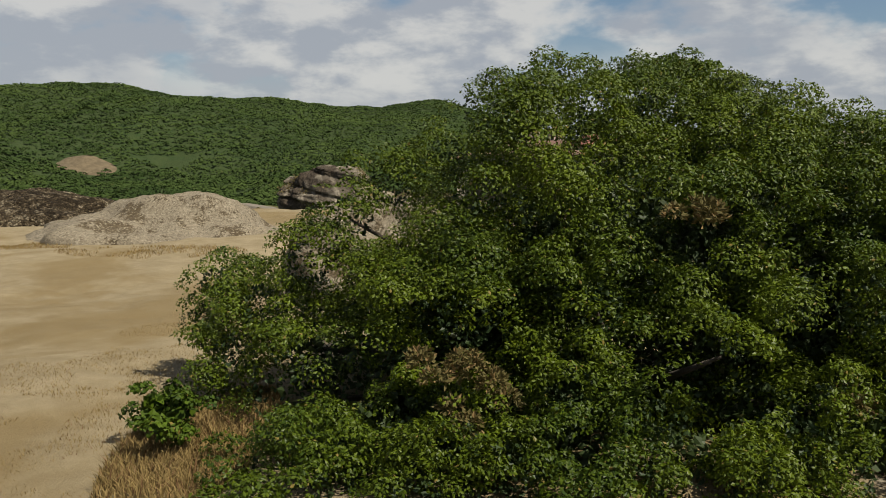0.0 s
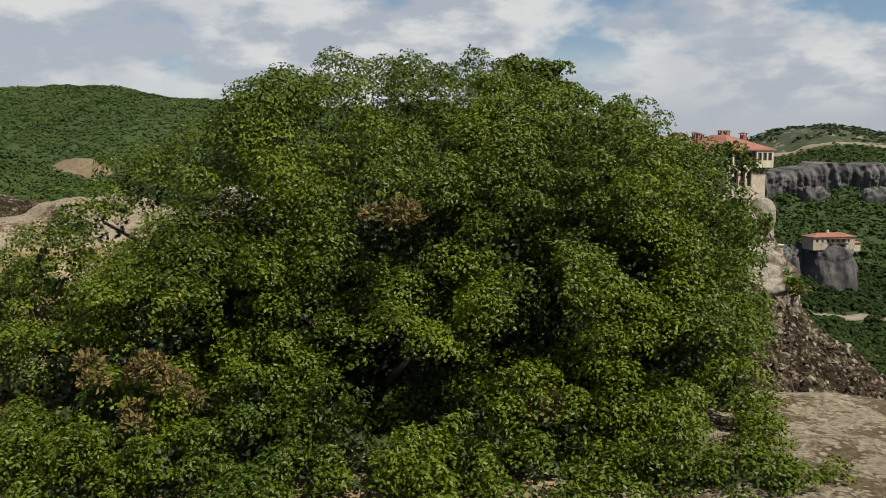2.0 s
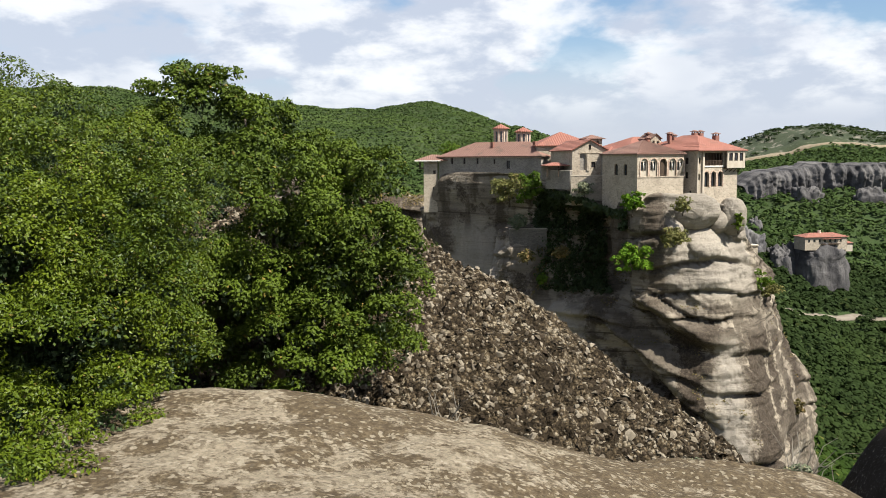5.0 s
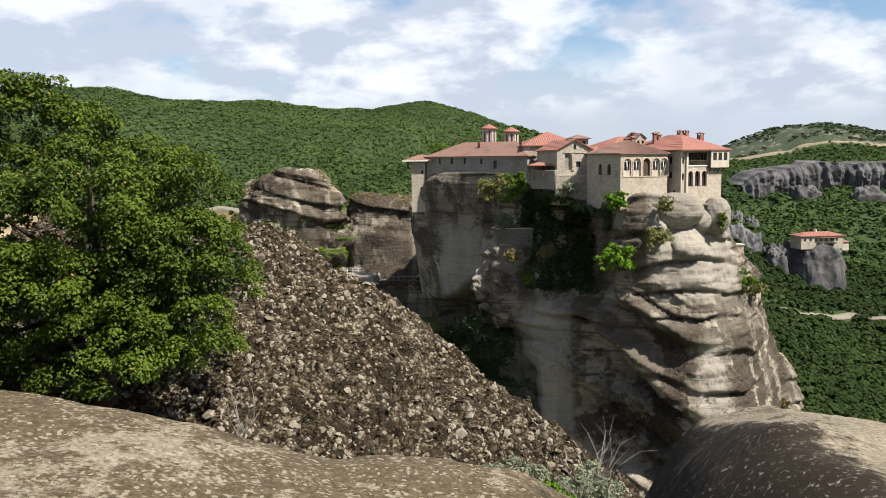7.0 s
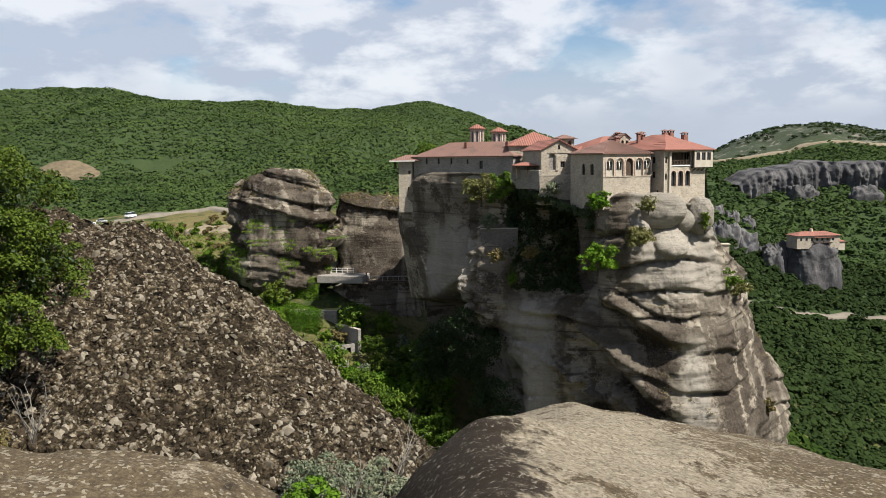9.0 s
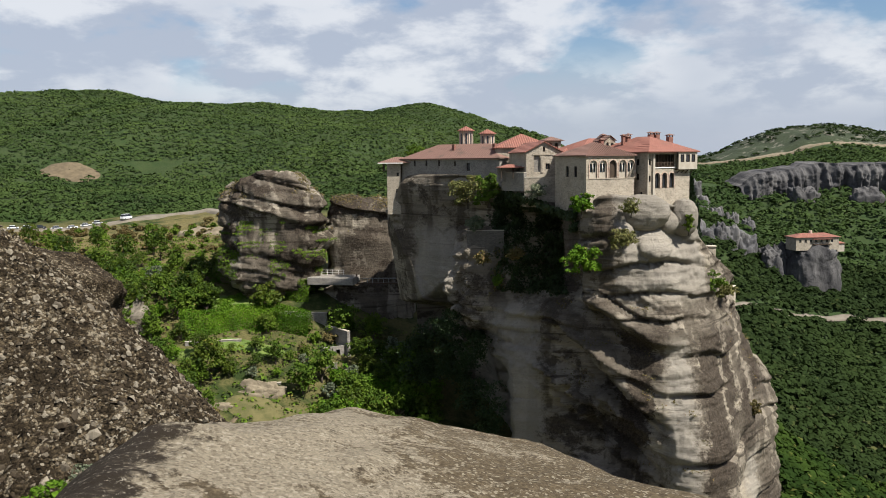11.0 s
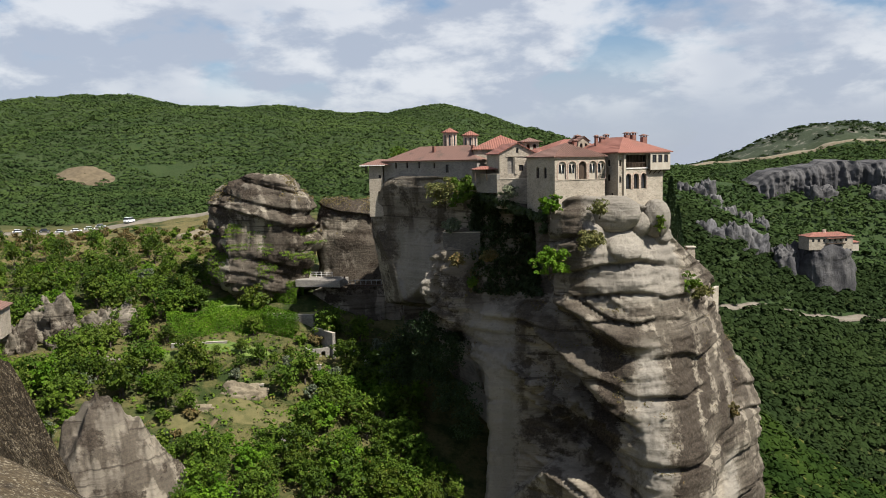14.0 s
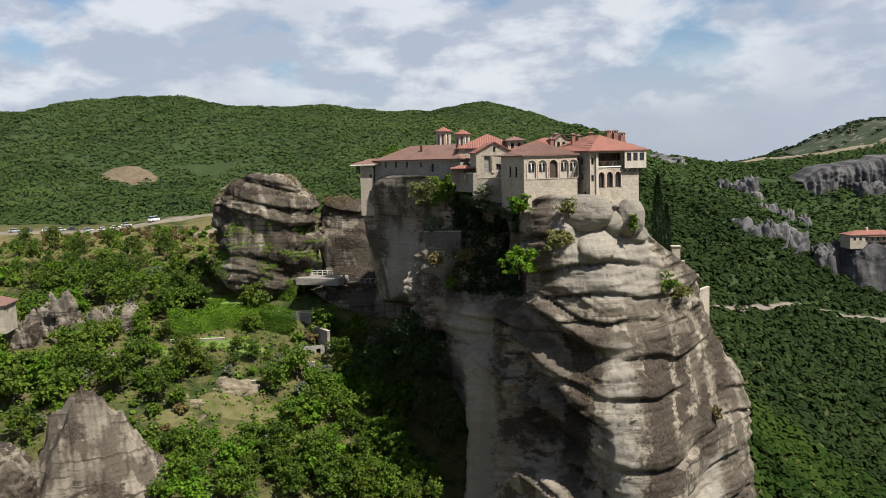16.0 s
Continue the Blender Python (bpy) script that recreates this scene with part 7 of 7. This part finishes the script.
rock_bush(43.0, 128.2, -9.4, 5.8, 2.4, M_LEAF_OLIVE, "mat of dry brown scrub on a ledge", 507, 2200, 0.28)
rock_bush(54.6, 133.8, -8.0, 2.0, 4.0, M_LEAF_GARDEN, "green creeper in a cleft of the rock", 508, 700, 0.28)
rock_bush(60.5, 139.5, -18.0, 4.6, 3.0, M_LEAF_GARDEN, "tuft of grass and scrub on the shoulder", 509, 1100, 0.3)
rock_bush(63.2, 141.5, -19.5, 4.0, 2.6, M_LEAF_OLIVE, "tuft of yellowing scrub on the shoulder", 510, 900, 0.3)
rock_bush(69.0, 142.5, -40.5, 2.4, 3.4, M_LEAF_DRY, "small yellowing shrub in a crack", 511, 600, 0.28)
rock_bush(9.6, 178.5, 1.5, 5.6, 7.2, M_LEAF_GARDEN, "green tree rising behind the longhouse roof", 512, 1700, 0.36, "courtyard_tree")
rock_bush(31.4, 140.2, -2.4, 3.4, 2.6, M_LEAF_GREY, "dry creeper over the retaining wall", 513, 700, 0.28)
rock_bush(28.0, 142.0, -13.0, 3.2, 2.4, M_LEAF_DRY, "dry scrub on a rock ledge", 514, 600, 0.28)
def ledge_growth(rock, count, low, high, up, label, seed, material, leaf=0.34, gaps=0.0):
    """Grass and scrub that grows where a rock's ledges are level enough to hold it."""
    r = np.random.default_rng(seed)
    me = rock.data
    co, no = np.zeros(len(me.vertices) * 3, np.float32), np.zeros(len(me.vertices) * 3, np.float32)
    me.vertices.foreach_get("co", co)
    me.vertices.foreach_get("normal", no)
    co, no = co.reshape(-1, 3).astype(float), no.reshape(-1, 3).astype(float)
    no *= np.sign((no * (co - co.mean(0))).sum(1, keepdims=True) + 1e-9)
    k = np.flatnonzero((no[:, 2] > up) & (co[:, 2] > low) & (co[:, 2] < high) & (no[:, 1] < 0.3) & (fbm(co[:, 0] * 0.25, co[:, 1] * 0.25, co[:, 2] * 0.25, 2, seed) > gaps))
    k = r.choice(k, count)
    p = co[k] + no[k] * r.uniform(0, 0.35, (count, 1)) + r.normal(0, 0.16, (count, 3))
    v, f = facing_leaves(p, no[k] + [0, 0, 0.5], leaf, 0.5, 0.7, r)
    return tagged(mesh_of("ledge_growth", v, f, material, None, False), label, "scrub", kind="stuff")


ledge_growth(tower_a, 9000, -23, -9, 0.08, "green grass and moss along the ledges of the rock tower", 531, M_LEAF_GARDEN, 0.30, -0.15)
ledge_growth(tower_a, 1800, -4, 6, 0.45, "dry scrub on the top of the rock tower", 532, M_LEAF_DRY)
ledge_growth(tower_b, 2600, -12, 2, 0.55, "dry yellow grass on the top of the broad rock tower", 533, M_LEAF_DRY, 0.34, -0.6)
ledge_growth(bpy.data.objects["rock_pillar"], 1500, -45, -15, 0.55, "thin dry scrub on the ledges of the great rock", 534, M_LEAF_DRY, 0.30, 0.45)


def ivy(points, spread, count, label, seed, material=M_LEAF_CYPRESS, leaf=0.34):
    """Creeper that hangs over the rock: leaves in drooping swags about the points."""
    r = np.random.default_rng(seed)
    swags = []
    for px, py, pz, w, h in points:
        n = max(8, int(w * max(h, 2.4) * 0.8))
        swags.append(np.column_stack([px + r.uniform(-0.5, 0.5, n) * w, py + r.uniform(-0.5, 0.5, n) * w * 0.7, pz - r.uniform(0, 1, n) * h, r.uniform(0.5, 1.2, n) * spread]))
    co, out = crown_points(np.vstack(swags), count, r, 0.3)
    v, f = leaves_at(co, out + [0, -0.3, -0.2], leaf, 0.8, 0.75, r)
    return tagged(mesh_of("creeper", v, f, material, None, False), label, "creeper", kind="stuff")


def clinging(x0, x1, z0, z1, count, label, seed, material=M_LEAF_IVY_SHADE, leaf=0.5, gaps=-0.4, lift=0.5):
    """Creeper that clothes the face of the great rock over a stretch of it."""
    r = np.random.default_rng(seed)
    px, py, pz = rock_skin.T
    k = np.flatnonzero((px > x0) & (px < x1) & (pz > z0) & (pz < z1) & (py < 166) & (fbm(px * 0.35, py * 0.35, pz * 0.35, 2, seed) > gaps))
    k = r.choice(k, count)
    out = rock_face[k]
    co = rock_skin[k] + out * r.uniform(0, lift, (count, 1)) * (0.6 + fbm(px[k] * 0.8, py[k] * 0.8, pz[k] * 0.8, 2, seed + 1)[:, None]) + r.normal(0, 0.2, (count, 3))
    v, f = facing_leaves(co, out + [0, 0, 0.3], leaf, 0.6, 0.8, r)
    return tagged(mesh_of("creeper", v, f, material, None, False), label, "creeper", kind="stuff")


# Plants of hollow and cleft; near-black leaf colour also stands for shade there.
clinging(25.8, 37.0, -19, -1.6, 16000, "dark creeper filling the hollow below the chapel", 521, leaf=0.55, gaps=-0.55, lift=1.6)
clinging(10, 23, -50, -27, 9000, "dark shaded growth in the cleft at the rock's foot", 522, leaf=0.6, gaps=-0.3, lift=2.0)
clinging(19.5, 26.5, -20, -11.5, 900, "yellow-green tufts on the craggy spur", 525, M_LEAF_DRY, 0.34, 0.35, 0.3)
ivy([(17.0, 151.0, -23.0, 4.5, 13), (20.5, 147.8, -28.0, 4.5, 12), (23.5, 144.6, -35.0, 4, 9), (13.5, 155.5, -26.0, 5, 11), (10.5, 158.5, -29, 5, 9)], 1.5, 13000, "dark shaded trees crowding the foot of the rock", 524, M_LEAF_IVY_SHADE, 0.42)
rock_bush(22.6, 145.4, -14.0, 3.4, 2.6, M_LEAF_DRY, "dry yellowing shrub on the bedded buttress", 515, 700, 0.28)
rock_bush(25.0, 144.0, -17.5, 2.6, 2.0, M_LEAF_GARDEN, "green shrub in a crack of the buttress", 516, 600, 0.28)
cyp = make_cypress(14.0, 2.5, 61)
cyp.matrix_world = pose(61.6, 157.5, -13.6)
copy_plain(cyp, pose(63.6, 160.5, -15.5) @ Matrix.Diagonal((0.8, 0.8, 0.75, 1)))

# ---------------------------------------------------------------- small growth at the viewpoint
def grass_patch(name, cx, cy, rx, ry, count, length, label, seed, material=M_GRASS, ground_of=viewpoint):
    r = np.random.default_rng(seed)
    a, q = r.uniform(0, 2 * math.pi, count), r.uniform(0, 1, count) ** 0.6
    x, y = cx + rx * q * np.cos(a), cy + ry * q * np.sin(a)
    keep = fbm(x * 1.2, y * 1.2, 0 * x, 2, seed) > -0.45
    x, y = x[keep], y[keep]
    z = ground_of(x, y)
    n = len(x)
    lean = r.normal(0, 0.35, (n, 2))
    ln = length * r.uniform(0.5, 1.3, n)
    w = np.minimum(0.0035 + 0.0035 * r.uniform(0, 1, n), ln * 0.07)
    th = r.uniform(0, math.pi, n)
    b = np.stack([x, y, z - 0.02], -1)
    s = np.stack([np.cos(th) * w, np.sin(th) * w, 0 * w], -1)
    mid = b + np.stack([lean[:, 0] * ln * 0.3, lean[:, 1] * ln * 0.3, ln * 0.6], -1)
    tip = b + np.stack([lean[:, 0] * ln, lean[:, 1] * ln, ln * 0.95], -1)
    v = np.stack([b - s, b + s, mid + s * 0.7, tip, mid - s * 0.7], 1).reshape(-1, 3)
    i = np.arange(n)[:, None] * 5
    tri = np.concatenate([i + [0, 1, 2], i + [0, 2, 4], i + [4, 2, 3]], 0)
    return tagged(mesh_of(name, v, tri, material, None, False), label, "grass", kind="stuff")


grass_patch("dry_grass", -1.85, 6.6, 0.55, 1.7, 12000, 0.12, "tall dry straw-coloured grass beside the bush", 601)
grass_patch("dry_grass", -3.0, 8.0, 1.5, 3.4, 26000, 0.04, "short dry grass on the sandy ground", 602)
grass_patch("dry_grass", -6.5, 19.5, 2.2, 0.9, 4000, 0.08, "yellow dry grass tuft on the sand", 603)
grass_patch("dry_grass", -10.5, 21.0, 1.6, 0.8, 3000, 0.08, "yellow dry grass tuft on the sand", 604)
grass_patch("dry_grass", 6.8, 10.6, 1.6, 1.0, 4000, 0.35, "dry grass and stalks in the rock gully", 605)
grass_patch("dry_grass", 9.6, 11.6, 2.0, 1.0, 3500, 0.30, "dry grass and stalks in the rock gully", 606)


def scrub(x, y, w, hgt, material, label, seed, cards, leaf=0.035, z=None):
    t = make_tree("gully_shrub", hgt, w, material, label, "shrub", seed, 9, cards, leaf, False)
    t.matrix_world = pose(x, y, float(viewpoint(np.array(x), np.array(y))) if z is None else z)
    return t


scrub(12.0, 10.8, 1.1, 0.95, M_LEAF_GREY, "thin grey-green shrub in the gully", 611, 3200, 0.04, -1.15)
scrub(11.3, 9.7, 0.9, 0.8, M_LEAF_BRIGHT, "small bright green shrub in the crack", 612, 2600, 0.045, -0.75)
scrub(11.0, 12.2, 1.2, 0.8, M_LEAF_GREY, "thin grey-green shrub in the gully", 613, 2800, 0.04, -1.4)
scrub(-2.05, 6.4, 0.8, 0.55, M_LEAF_TREE, "low oak seedling in the dry grass", 614, 2600, 0.035)
scrub(6.3, 11.0, 1.0, 0.7, M_LEAF_DRY, "dry brown scrub at the foot of the oak", 615, 1500, 0.05)


def dead_twigs(x, y, z, hgt, seed):
    r = np.random.default_rng(seed)
    e = empty("dead_shrub", pose(x, y, z))
    for i in range(7):
        bm = bmesh.new()
        p = Vector((0, 0, -0.1))
        d = Vector((r.normal(0, 0.4), r.normal(0, 0.4), 1)).normalized()
        rad = 0.014
        for s in range(4):
            q = p + d * hgt * 0.27
            add_tube(bm, p, q, rad, rad * 0.75, 5)
            e2 = (d + Vector((r.normal(0, 0.6), r.normal(0, 0.6), r.normal(0, 0.3)))).normalized()
            add_tube(bm, q, q + e2 * hgt * 0.2, rad * 0.6, rad * 0.25, 4)
            d = (d + Vector((r.normal(0, 0.3), r.normal(0, 0.3), 0.1))).normalized()
            p, rad = q, rad * 0.75
        part("twig", bm, M_TWIG, e)
    return tagged(e, "bare grey twigs of a dead shrub in the gully", "shrub")


dead_twigs(11.9, 10.0, -0.95, 1.1, 621)
dead_twigs(7.2, 10.9, 0.2, 0.8, 622)
dead_twigs(12.2, 11.5, -1.2, 1.3, 623)
